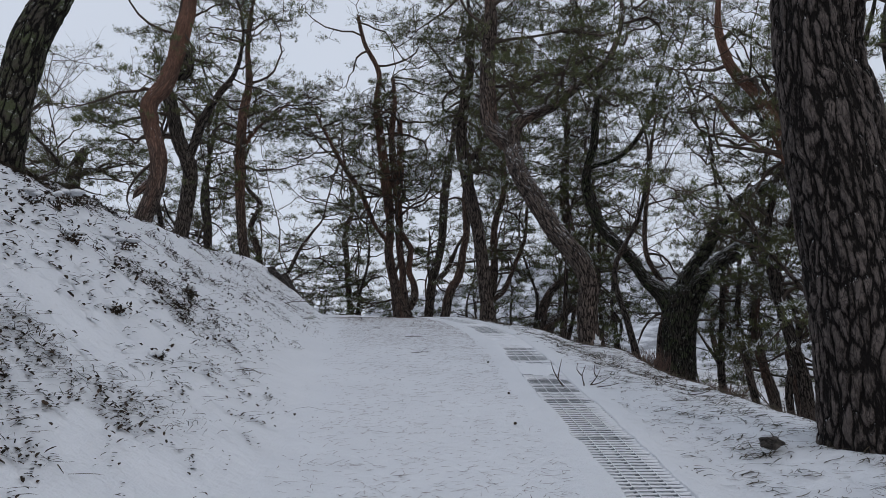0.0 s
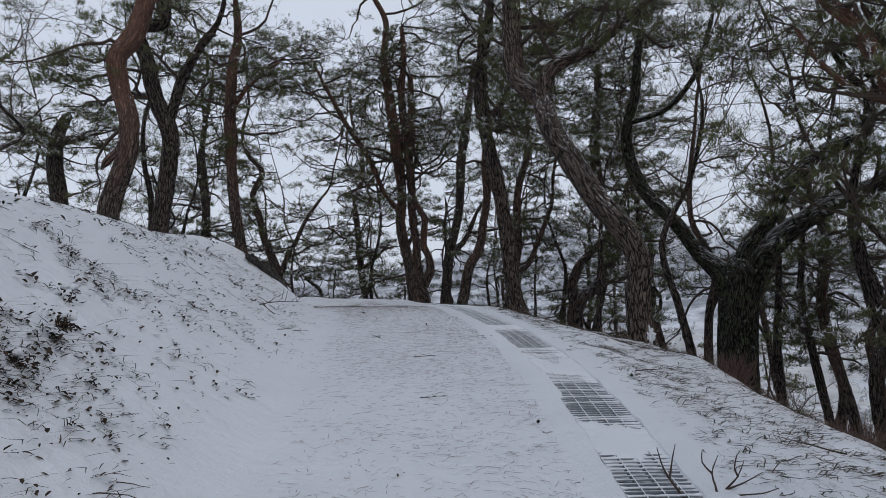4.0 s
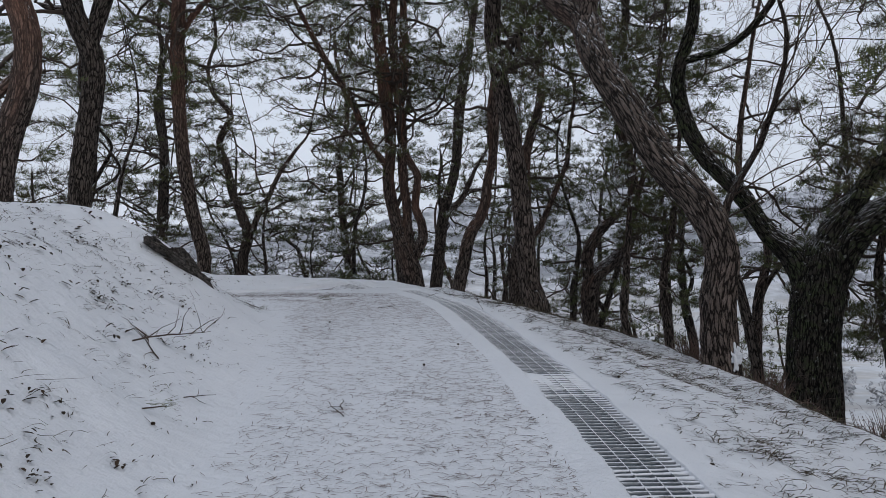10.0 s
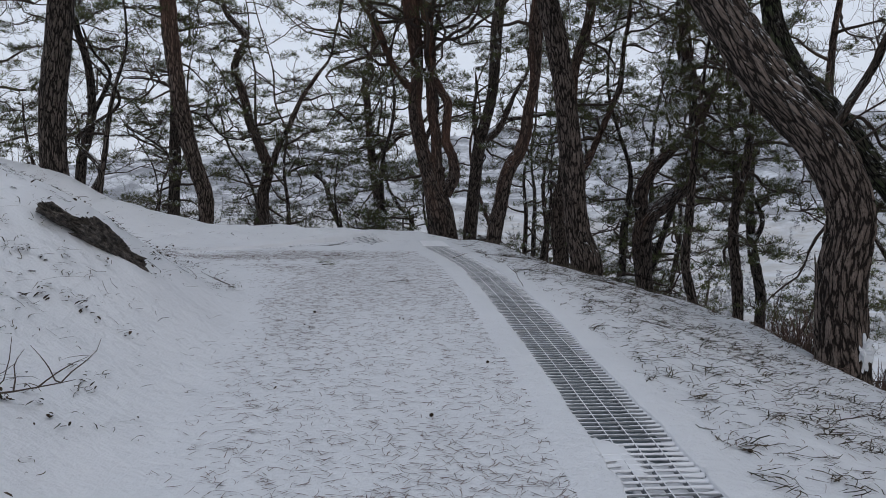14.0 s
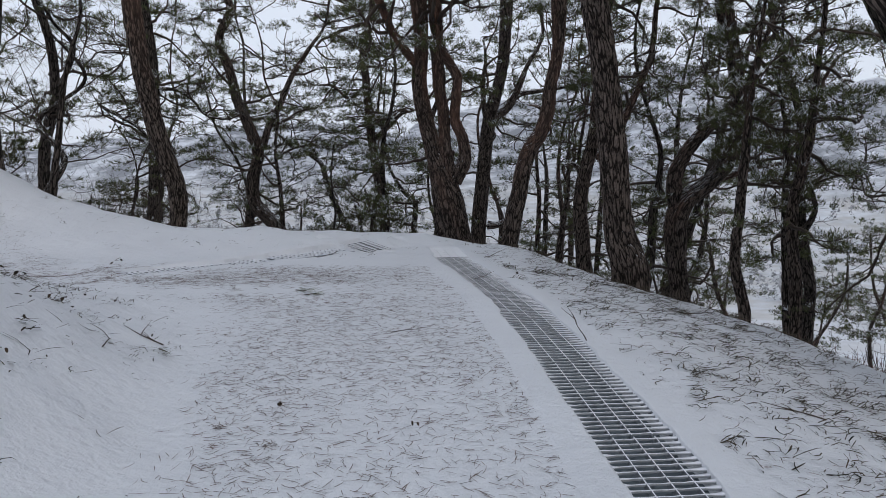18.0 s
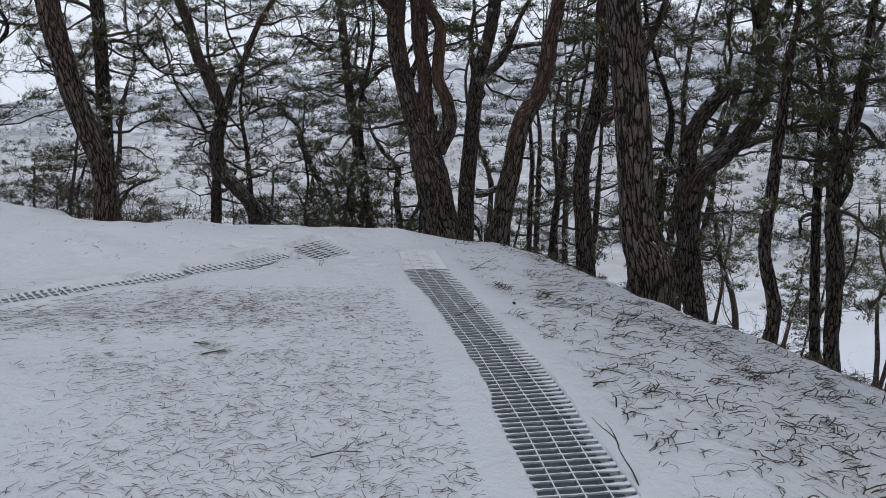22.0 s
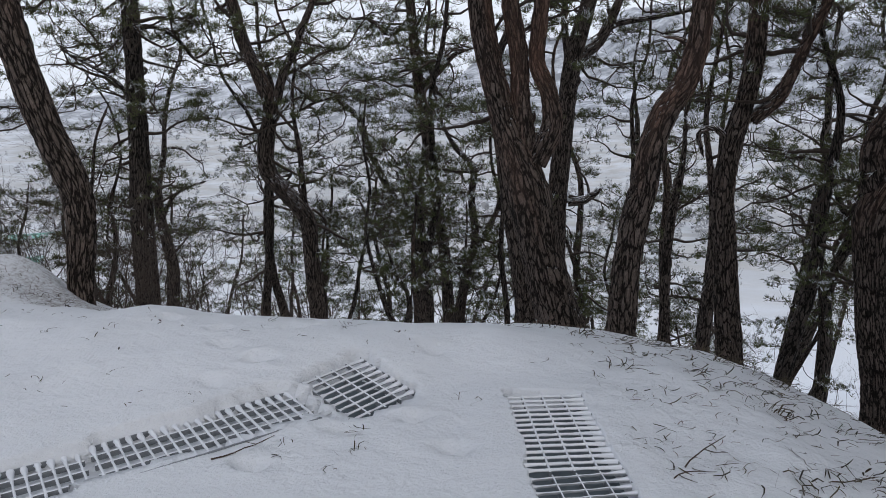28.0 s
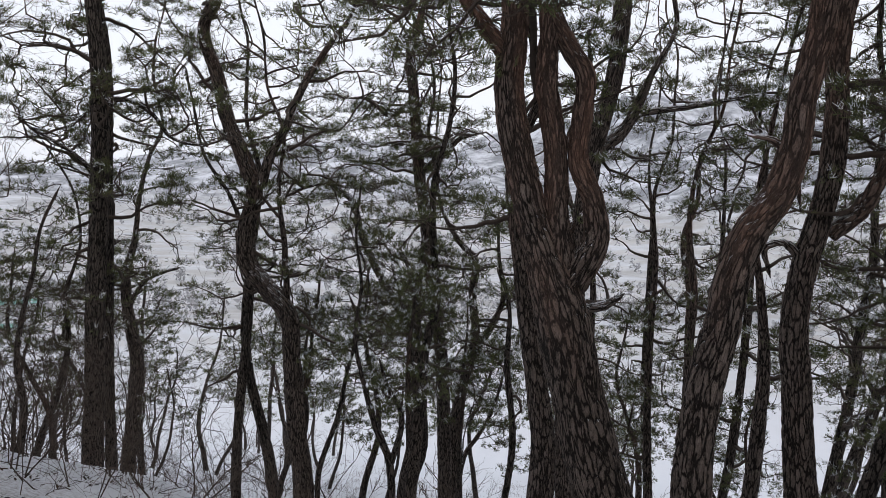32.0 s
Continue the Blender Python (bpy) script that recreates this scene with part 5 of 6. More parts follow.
plant([slope_pine(k) for k in (11, 12, 13, 14, 15)], 84, (-22, 26, 4, 50), (-55, 60, 2, 95), lambda x: 19.0 if x > 5 else 8.5 if x > -5 else 5.0, 2.4, 77, (0.7, 1.25))
plant([sapling(k) for k in (31, 32, 33, 34, 35, 36)], 18, (-16, 14, 4, 38), (-26, 22, 4, 50), lambda x: 3.0, 1.1, 78, (0.7, 1.3))
plant([slope_pine(k) for k in (21, 22, 23, 24)], 32, (-34, 6, 30, 74), (-60, -5, 20, 90), lambda x: 9.0, 2.2, 79, (0.6, 1.1))
plant([slope_pine(k) for k in (26, 27, 28)], 20, (-26, -9, 26, 44), (-30, -10, 28, 50), lambda x: 3.5, 1.9, 82, (0.55, 0.95))

# ---- bare scrub along the brink ----


def bare_shrub(x, y, h, stems, seed, label="leafless grey shrub at the brink of the slope", lean=(0, 0), z=None):
    rg = np.random.default_rng(seed)
    root = tagged(new("bare_shrub"), label, "shrub", "bare shrubs")
    z = gz(x, y) if z is None else z
    for _ in range(stems):
        a = rg.uniform(0, 6.28)
        d = np.array([0.45 * np.cos(a) + lean[0], 0.45 * np.sin(a) + lean[1]])
        lines = bare_twigs([((x + 0.15 * np.cos(a), y + 0.15 * np.sin(a), z - 0.05), d, 0)], rg, h * rg.uniform(0.6, 1.0), 3)
        v, f = thin_tubes([(p, r * 0.6, q * 0.6) for p, r, q in lines])
        piece("stem", mesh_from("stem", v, f, TWIG), root)
    return root


for k, (x, y, h, n) in enumerate([(-10.5, 21.5, 1.6, 5), (-9.4, 23.6, 1.8, 5), (-8.2, 26.0, 1.9, 5), (-6.6, 26.2, 1.7, 4), (-5.2, 25.2, 1.3, 4), (-3.6, 24.6, 1.2, 4),
                                  (-11.5, 25.0, 2.2, 5), (-2.0, 23.6, 0.9, 3), (4.2, 16.9, 1.0, 5), (4.9, 14.5, 0.9, 5), (3.9, 18.6, 0.9, 4), (4.2, 12.4, 0.8, 4), (4.6, 10.4, 0.8, 4),
                                  (3.6, 8.4, 0.6, 4), (3.4, 6.6, 0.6, 4), (2.6, 22.0, 0.8, 4), (-12.5, 19.5, 2.0, 5), (-8.5, 27.4, 2.4, 5), (-10.2, 29.0, 2.8, 5), (-7.3, 28.6, 2.4, 5), (-11.4, 31.0, 3.0, 5), (-12.8, 27.2, 2.8, 5), (-6.0, 27.8, 2.0, 4), (-9.6, 25.2, 1.8, 5)]):
    bare_shrub(x, y, h, n, 300 + k)


plant([bare_shrub(0, 0, 2.4, 4, 380 + k, "leafless shrub on the snowy slope", z=0) for k in range(5)], 32, (-24, 12, 5, 42), (-24, 10, 20, 48), lambda x: 4.0, 0.9, 80, (0.5, 1.3))


plant([bare_shrub(0, 0, 2.6, 5, 390 + k, "leafless grey shrub in the thicket below the knoll", z=0) for k in range(3)], 34, (-17, -5.5, 24, 34), (-18, -6, 25, 37), lambda x: 1.2, 0.7, 81, (0.6, 1.25))


# ---- drain with steel gratings ----
def box(sx, sy, sz, bevel=0.0):
    bm = bmesh.new()
    bmesh.ops.create_cube(bm, size=1.0, matrix=Matrix.Diagonal((sx, sy, sz, 1)))
    if bevel:
        bmesh.ops.bevel(bm, geom=bm.edges[:], offset=bevel, segments=1, affect="EDGES")
    return bm


def shared(name, bm, mat):
    me = bpy.data.meshes.new(name)
    bm.to_mesh(me)
    bm.free()
    me.materials.append(mat)
    return me


def snowy_bar(seed, heavy):
    """A flat bar under its own ridge of snow, thicker in places and caked at the downhill end."""
    rg = random.Random(seed)
    verts, n = [], 21
    for k in range(n):
        x = -0.2 + 0.4 * k / (n - 1)
        near_runner = max(0.0, math.cos(2 * math.pi * x / 0.1)) ** 3
        caked = max(0.0, (x - 0.09) / 0.11) * rg.uniform(0.5, 1.0) + max(0.0, (-0.15 - x) / 0.05) * rg.uniform(0.0, 0.9)
        w = 0.0038 + 0.0012 * heavy + 0.002 * near_runner + 0.0135 * caked + rg.uniform(-0.0008, 0.0016)
        h = 0.003 + 0.002 * heavy + 0.001 * near_runner + 0.004 * caked + rg.uniform(-0.001, 0.002)
        verts += [(x, -w, -0.006), (x, -w * 0.75, h * 0.7), (x, rg.uniform(-0.0015, 0.0015), h), (x, w * 0.75, h * 0.7), (x, w, -0.006)]
    i = np.arange(n * 5).reshape(n, 5)
    faces = np.stack([i[:-1, :-1], i[1:, :-1], i[1:, 1:], i[:-1, 1:]], -1).reshape(-1, 4)
    return mesh_from("slat", np.array(verts), faces, SNOW_BAR if heavy else STEEL_SNOW, True)


SNOW_BARS = [snowy_bar(k, 1.0) for k in range(8)]
THIN_BARS = [snowy_bar(20 + k, 0.0) for k in range(8)]
RUNNER = shared("runner", box(0.006, 0.985, 0.03, 0.001), STEEL)
RUNNER_HEAPED = shared("runner", box(0.0095, 0.985, 0.03, 0.003), SNOW_BAR)
RUNNER_SNOW = shared("runner", box(0.0065, 0.985, 0.03, 0.001), STEEL_SNOW)


def laden(y):
    """How far the drain's bars lie under snow."""
    return (y < 5.2) * 0.95 + (5.2 <= y < 6.2) * 0.8 + (6.2 <= y < 6.7) * 0.2 + (6.7 <= y < 7.5) * 0.9 + (7.5 <= y < 8.5) * 0.15 + (8.5 <= y < 9.7) * 0.95 + (9.7 <= y < 10.3) * 0.4 + (11.45 <= y < 12.0) * 0.9


def grate(m, length, label, along=None):
    """A grating panel: runners along it, bars across it, dusted or heaped with snow."""
    root = tagged(new("drain_grate"), label, "drain grate", "drain gratings")
    root.matrix_basis = m
    rg = random.Random(int(m.translation.y * 100))
    for x in (-0.2, -0.1, 0.0, 0.1, 0.2):
        ob = piece("runner", RUNNER if abs(x) > 0.19 else RUNNER_SNOW if along is not None else RUNNER_HEAPED, root)
        ob.matrix_basis = pose(x, 0, -0.006) @ Matrix.Diagonal((1, length, 1, 1))
    n = int(length / 0.05)
    for k in range(n):
        at = (k + 0.5) * length / n - length / 2
        heaped = along is None or rg.random() < laden(along + at + rg.uniform(-0.2, 0.2))
        ob = piece("slat", rg.choice(SNOW_BARS if heaped else THIN_BARS), root)
        ob.matrix_basis = pose(0, at, 0.004 + rg.uniform(-0.001, 0.001), rz=rg.uniform(-0.4, 0.4))
    return root


def drain_line():
    y = 2.0
    while y < 19.6:
        x0, x1 = float(drain_x(y)), float(drain_x(y + 1.0))
        end = min(y + 1.0, 19.76)
        x1 = float(drain_x(end))
        z0, z1 = float(path_z(y)), float(path_z(end))
        ln = math.dist((x0, y, z0), (x1, end, z1))
        m = pose((x0 + x1) / 2, (y + end) / 2, (z0 + z1) / 2 + 0.004, math.degrees(math.atan2(z1 - z0, end - y)), 0, math.degrees(-math.atan2(x1 - x0, end - y)))
        grate(m, ln - 0.006, "galvanised steel drain grating dusted with snow" if y < 18.4 else "steel drain grating with snow on every bar", (y + end) / 2 if y < 18.4 else None)
        y += 1.0


drain_line()


def bed_material():
    m, nt, bsdf = material("drain_bed")
    g, p = position(nt)
    full = nt.nodes.new("ShaderNodeAttribute")
    full.attribute_name = "snow"
    wet = mix(nt, noise_of(nt, p, 12, 5), (0.06, 0.078, 0.09), (0.13, 0.16, 0.178))
    cover = ramp(nt, maths(nt, "ADD", full.outputs["Fac"], maths(nt, "MULTIPLY", noise_of(nt, p, 35, 5, 0.7), 0.3)), [(0.3, (0, 0, 0)), (0.52, (1, 1, 1))])
    nt.links.new(mix(nt, cover, wet, (0.64, 0.66, 0.695)), bsdf.inputs["Base Color"])
    bsdf.inputs["Roughness"].default_value = 0.55
    return m


BED = bed_material()


def drain_bed():
    v = np.arange(1.2, 19.77, 0.03)
    u = np.linspace(-0.198, 0.198, 13)
    uu, yy = np.meshgrid(u, v)
    n = fbm(uu / 0.12 + 50, yy / 0.12, 3, 60)
    along = yy + 0.7 * (fbm(uu / 0.16 + 3, yy / 0.5, 3, 64) - 0.5) + 0.25 * uu

    def stretch(a, b, soft=0.12):
        return smooth(a - soft, a + soft, along) * (1 - smooth(b - soft, b + soft, along))
    left, right = smooth(0.05, -0.16, uu), smooth(-0.05, 0.18, uu)
    fill = 0.45 * stretch(1.0, 5.0, 0.3) + 0.2 * stretch(5.0, 6.2, 0.3) * (0.2 + left) + 0.6 * stretch(6.7, 7.5) + 0.3 * stretch(7.4, 8.7) * right
    fill = fill + 0.65 * stretch(8.6, 9.7, 0.15) + 0.6 * stretch(11.5, 11.95, 0.05) + 0.1 * stretch(18.6, 19.8) * n
    n2 = fbm(uu / 0.3 + 9, yy / 0.3, 4, 63)
    cover = stretch(8.85, 9.5, 0.2) + 0.7 * stretch(11.55, 11.85, 0.05) * (0.3 + left) + 0.55 * stretch(1.0, 4.2, 0.5) * left + 0.85 * stretch(6.85, 7.4) + 0.12 * stretch(4.6, 6.2) * right
    fill = np.clip(fill * (0.55 + 0.9 * n2), 0, 1)
    cover = smooth(0.3, 0.65, cover * (0.45 + 1.1 * n2))
    full = np.maximum(fill, cover)
    x = uu + drain_x(yy)
    z = path_z(yy) - 0.065 + 0.058 * smooth(0.25, 0.75, fill) * (1 - cover) + 0.079 * cover + 0.014 * (n - 0.5)
    i = np.arange(uu.size).reshape(uu.shape)
    faces = np.stack([i[:-1, :-1], i[:-1, 1:], i[1:, 1:], i[1:, :-1]], -1).reshape(-1, 4)
    me = mesh_from("drain_channel", np.stack([x, yy, z], -1).reshape(-1, 3), faces, BED, True, {"snow": full.ravel()})
    tagged(piece("drain_channel", me), "wet concrete drain channel partly filled with snow", "drain", kind="structure")
    # side drain
    a = np.arange(0.0, 2.66, 0.03)
    c = np.linspace(-0.2, 0.2, 11)
    cc, aa = np.meshgrid(c, a)
    x = SIDE_A[0] + aa * SIDE_D[0] - cc * SIDE_D[1]
    y = SIDE_A[1] + aa * SIDE_D[1] + cc * SIDE_D[0]
    n = fbm(x / 0.15, y / 0.15, 3, 61)
    full = np.clip(0.2 + 0.3 * n + 0.6 * smooth(1.4, 2.6, aa) * (0.4 + n), 0, 1)
    z = ground_z(x, y) - 0.13 + 0.07 * full
    i = np.arange(x.size).reshape(x.shape)
    faces = np.stack([i[:-1, :-1], i[:-1, 1:], i[1:, 1:], i[1:, :-1]], -1).reshape(-1, 4)
    me = mesh_from("drain_channel", np.stack([x, y, z], -1).reshape(-1, 3), faces, BED, True, {"snow": full.ravel()})
    tagged(piece("drain_channel", me), "wet concrete side drain under snowy gratings", "drain", kind="structure")
    # catch pit
    pa, pc = np.meshgrid(np.linspace(-0.22, 0.22, 17), np.linspace(-0.26, 0.26, 17))
    c, s = math.cos(PIT_TURN), math.sin(PIT_TURN)
    x, y = PIT[0] + pa * c - pc * s, PIT[1] + pa * s + pc * c
    n = fbm(x / 0.12, y / 0.12, 3, 65)
    z = ground_z(x, y) - 0.14 + 0.03 * n
    i = np.arange(x.size).reshape(x.shape)
    faces = np.stack([i[:-1, :-1], i[:-1, 1:], i[1:, 1:], i[1:, :-1]], -1).reshape(-1, 4)
    me = mesh_from("catch_pit", np.stack([x, y, z], -1).reshape(-1, 3), faces, BED, True, {"snow": (0.12 * n).ravel()})
    tagged(piece("catch_pit", me), "shadowed floor of the drain's catch pit", "drain", kind="structure")


drain_bed()


def side_grates():
    turn = math.degrees(math.atan2(SIDE_D[1], SIDE_D[0])) - 90
    for a, ln in [(0.5, 0.99), (1.5, 0.99), (2.3, 0.6)]:
        x, y = SIDE_A + SIDE_D * a
        dz = (gz(*(SIDE_A + SIDE_D * (a + ln / 2))) - gz(*(SIDE_A + SIDE_D * (a - ln / 2)))) / ln
        m = pose(x, y, gz(x, y) - 0.03, math.degrees(math.atan(dz)), 0, turn)
        grate(m, ln, "steel side-drain grating with snow on every bar")
    (x, y), c, s = PIT, math.cos(PIT_TURN), math.sin(PIT_TURN)
    side, ahead = (gz(x + 0.3 * c, y + 0.3 * s) - gz(x - 0.3 * c, y - 0.3 * s)) / 0.6, (gz(x - 0.3 * s, y + 0.3 * c) - gz(x + 0.3 * s, y - 0.3 * c)) / 0.6
    grate(pose(x, y, gz(x, y) - 0.025, math.degrees(math.atan(ahead)), -math.degrees(math.atan(side)), math.degrees(PIT_TURN)), 0.47, "square steel grating of the catch pit, caked with snow")


side_grates()

# ---- rock in the bank ----


def rock(x, y, z, sx, sy, sz, rx, ry, rz, seed, label, square=0.0):
    """A weathered stone; square draws it out towards a broken slab."""
    bm = bmesh.new()
    bmesh.ops.create_icosphere(bm, subdivisions=5, radius=1.0)
    for v in bm.verts:
        n = v.co.normalized()
        block = n / max(abs(n.x), abs(n.y), abs(n.z))
        b = n.lerp(block, square)
        k = 0.8 + 0.34 * noise.noise(n * 1.4 + Vector((seed, 0, 0))) - 0.3 * abs(noise.noise(n * 3.5 + Vector((0, seed, 0)))) - 0.2 * abs(noise.noise(n * 9)) + 0.07 * noise.noise(n * 20)
        q = b * k
        q.z = max(-0.7, min(q.z, 0.62 + 0.2 * noise.noise(n * 3)))
        v.co = Vector((q.x * sx, q.y * sy, q.z * sz))
    root = tagged(new("rock"), label, "rock", "rocks")
    ob = part("stone", bm, ROCK, root)
    for p in ob.data.polygons:
        p.use_smooth = False
    root.matrix_basis = pose(x, y, z, rx, ry, rz)


rock(-2.9, 13.57, 2.68, 0.43, 0.165, 0.12, -14, 37, 60, 3.1, "dark weathered slab of rock jutting from the snowy bank", 0.55)
rock(-3.1, 13.3, 2.92, 0.2, 0.12, 0.07, 5, 34, 66, 5.7, "dark ledge of rock under a cap of snow", 0.4)
rock(-2.08, 4.05, 1.02, 0.16, 0.14, 0.12, 0, 0, 20, 8.3, "brown clod of bare soil at the foot of the bank")
rock(1.95, 4.45, 0.96, 0.1, 0.07, 0.055, 0, 0, 20, 2.3, "small mossy stone in the dry grass")
rock(-3.1, 4.6, 1.95, 0.2, 0.12, 0.14, 0, 0, 60, 4.4, "brown clod of bare soil in the bank")

# ---- fallen twigs, cones and sprigs ----


def fallen_twig(x, y, size, turn, seed, upright=0.25, forks=5, label="thin dark twig lying on the snow"):
    rg = np.random.default_rng(seed)
    z = gz(x, y)
    root = tagged(new("fallen_twig"), label, "twig", "fallen twigs")
    d = np.array([np.cos(turn), np.sin(turn), upright * 0.4])
    pts = [np.array([x, y, z + 0.008])]
    for _ in range(6):
        d = d / np.linalg.norm(d) + rg.normal(size=3) * np.array([0.18, 0.18, 0.08])
        q = pts[-1] + d * size / 6
        q[2] = max(q[2], gz(q[0], q[1]) + 0.006)
        pts.append(q)
    v, f = thin_tubes([(np.array(pts), size * 0.009 + 0.0015, 0.0015)], 5)
    piece("stem", mesh_from("stem", v, f, TWIG), root)
    for _ in range(forks):
        k = rg.integers(1, 6)
        e = d + rg.normal(size=3) * np.array([0.9, 0.9, 0.35]) + np.array([0, 0, upright])
        fp = [pts[k]]
        for _ in range(4):
            e = e / np.linalg.norm(e) + rg.normal(size=3) * 0.2
            q = fp[-1] + e / np.linalg.norm(e) * size * rg.uniform(0.07, 0.15)
            q[2] = max(q[2], gz(q[0], q[1]) + 0.006)
            fp.append(q)
        v, f = thin_tubes([(np.array(fp), size * 0.005 + 0.0012, 0.001)], 4)
        piece("branch", mesh_from("branch", v, f, TWIG), root)


TWIGS = [
    (-2.45, 11.3, 0.6, 0.3, 0.7, 7), (-2.25, 11.25, 0.45, 2.2, 0.5, 5), (0.79, 6.48, 0.2, 2.6, 0.1, 3),
    (-0.97, 11.0, 0.25, 1.8, 0.1, 1), (-0.94, 10.85, 0.25, 2.0, 0.1, 1), (-1.19, 15.6, 0.22, 0.6, 0.15, 3), (0.13, 15.4, 0.3, 1.7, 0.7, 2), (-0.5, 19.1, 0.25, 0.8, 0.3, 1),
    (-0.67, 17.6, 0.28, 0.9, 0.3, 2), (-2.58, 15.1, 0.35, 2.9, 0.2, 3), (-2.7, 14.6, 0.3, 1.9, 0.2, 1), (0.48, 17.75, 0.3, 0.7, 0.2, 3), (-0.56, 19.0, 0.2, 1.0, 0.4, 1),
    (-2.5, 18.95, 0.3, 0.5, 0.05, 1), (-1.62, 5.78, 0.24, 0.1, 0.1, 1), (-1.6, 5.95, 0.2, 0.3, 0.1, 0),
    (1.5, 9.2, 0.4, 0.3, 0.15, 3), (1.9, 13.0, 0.35, 0.2, 0.2, 3), (1.3, 14.6, 0.3, 2.8, 0.2, 3), (-0.5, 9.7, 0.22, 0.4, 0.1, 2), (-1.95, 10.9, 0.25, 0.3, 0.2, 2),
    (1.2, 17.2, 0.35, 0.4, 0.2, 3), (0.3, 16.6, 0.2, 2.1, 0.3, 1), (-0.35, 8.08, 0.2, 0.2, 0.2, 2), (0.62, 9.75, 0.16, 0.1, 0.1, 0), (2.2, 6.6, 0.4, 0.1, 0.1, 1), (2.5, 7.6, 0.45, 2.9, 0.1, 2)]
for k, (x, y, size, turn, up, forks) in enumerate(TWIGS):
    fallen_twig(x, y, size, turn, 500 + k, up, forks)


def drain_twigs():
    """The broken bough that stands, much branched, on the drain's downhill edge."""
    root = tagged(new("fallen_bough"), "dark leafless bough with curled twigs standing by the drain", "branch", "fallen twigs")
    base = (1.18, 6.35, 1.11)
    boughs = [
        [base, (1.21, 6.33, 1.2), (1.20, 6.36, 1.29), (1.23, 6.35, 1.38)], [base, (1.27, 6.37, 1.21), (1.32, 6.34, 1.28), (1.36, 6.36, 1.35)], [(1.27, 6.37, 1.21), (1.36, 6.4, 1.23), (1.46, 6.38, 1.29)],
        [(1.24, 6.36, 1.17), (1.33, 6.3, 1.2), (1.41, 6.28, 1.21), (1.5, 6.3, 1.23)], [base, (1.3, 6.33, 1.14), (1.42, 6.34, 1.16), (1.54, 6.36, 1.15)], [base, (1.3, 6.2, 1.12), (1.4, 6.15, 1.12)],
        [(1.09, 6.33, 1.13), (1.02, 6.35, 1.22), (0.96, 6.36, 1.32), (0.93, 6.35, 1.42)], [(0.99, 6.355, 1.27), (1.01, 6.37, 1.36), (1.03, 6.38, 1.43)], [(1.09, 6.33, 1.13), (1.14, 6.3, 1.12), base],
        [(1.20, 6.36, 1.29), (1.16, 6.38, 1.34), (1.17, 6.4, 1.4)], [(1.32, 6.34, 1.28), (1.29, 6.3, 1.33), (1.3, 6.28, 1.4)]]
    for k, pts in enumerate(boughs):
        line = curve_through([(*p, 0.0) for p in pts], 0.03)[:, :3]
        v, f = thin_tubes([(line, 0.009 if k in (0, 1, 4, 6) else 0.006, 0.002)], 6)
        piece("branch", mesh_from("branch", v, f, TWIG), root)


drain_twigs()


def leafy_shrub(x, y, r, seed):
    """A low evergreen shrub: short stems, each with its spray of dark leaves, snow caught on top."""
    rg = np.random.default_rng(seed)
    root = tagged(new("low_shrub"), "low dark evergreen shrub laden with snow on the bank", "shrub", "bank shrubs")
    z, spray = gz(x, y), []
    for _ in range(9):
        a = rg.uniform(0, 6.28)
        line, d = crooked((x, y, z - 0.02), np.array([np.cos(a), np.sin(a), rg.uniform(0.4, 1.2)]), r * rg.uniform(0.6, 1.1), 5, rg, 0.3, -0.2)
        v, f = thin_tubes([(line, 0.005, 0.002)], 4)
        piece("stem", mesh_from("stem", v, f, TWIG), root)
        n = 16
        c = line[rg.integers(1, 6, n)] + rg.normal(size=(n, 3)) * 0.02
        u = rg.normal(size=(n, 3)) * np.array([1, 1, 0.5])
        u = u / np.linalg.norm(u, axis=1)[:, None]
        w = np.cross(u, rg.normal(size=(n, 3)))
        w = w / np.linalg.norm(w, axis=1)[:, None]
        ln = rg.uniform(0.02, 0.04, (n, 1))
        spray.append(np.stack([c, c + u * ln * 0.5 + w * ln * 0.28, c + u * ln, c + u * ln * 0.5 - w * ln * 0.28], 1).reshape(-1, 3))
    v = np.vstack(spray)
    tagged(piece("foliage", mesh_from("foliage", v, np.arange(len(v)).reshape(-1, 4), LEAF), root), kind="stuff")
    for _ in range(3):
        bm = bmesh.new()
        bmesh.ops.create_icosphere(bm, subdivisions=2, radius=1.0)
        sx = r * rg.uniform(0.25, 0.45)
        for q in bm.verts:
            q.co = Vector((sx * q.co.x, sx * 0.8 * q.co.y, 0.025 * q.co.z)) * (0.85 + 0.5 * noise.noise(q.co * 2 + Vector((seed, 0, 0))))
        bmesh.ops.translate(bm, verts=bm.verts[:], vec=(x + rg.normal() * r * 0.35, y + rg.normal() * r * 0.35, z + r * rg.uniform(0.3, 0.6)))
        ob = part("snow_lump", bm, SNOW, root, "small lump of fresh snow")
        for p in ob.data.polygons:
            p.use_smooth = True


for k, (x, y, r) in enumerate([(-2.67, 7.44, 0.16), (-2.45, 7.0, 0.12), (-2.95, 6.6, 0.2), (-3.1, 7.1, 0.18), (-3.35, 6.2, 0.2), (-3.3, 5.7, 0.16), (-2.9, 5.6, 0.14), (-3.6, 6.9, 0.2), (-2.3, 6.3, 0.1),
                               (-2.35, 5.2, 0.1), (-1.95, 5.0, 0.08), (-3.5, 5.0, 0.18)]):
    leafy_shrub(x, y, r, 700 + k)


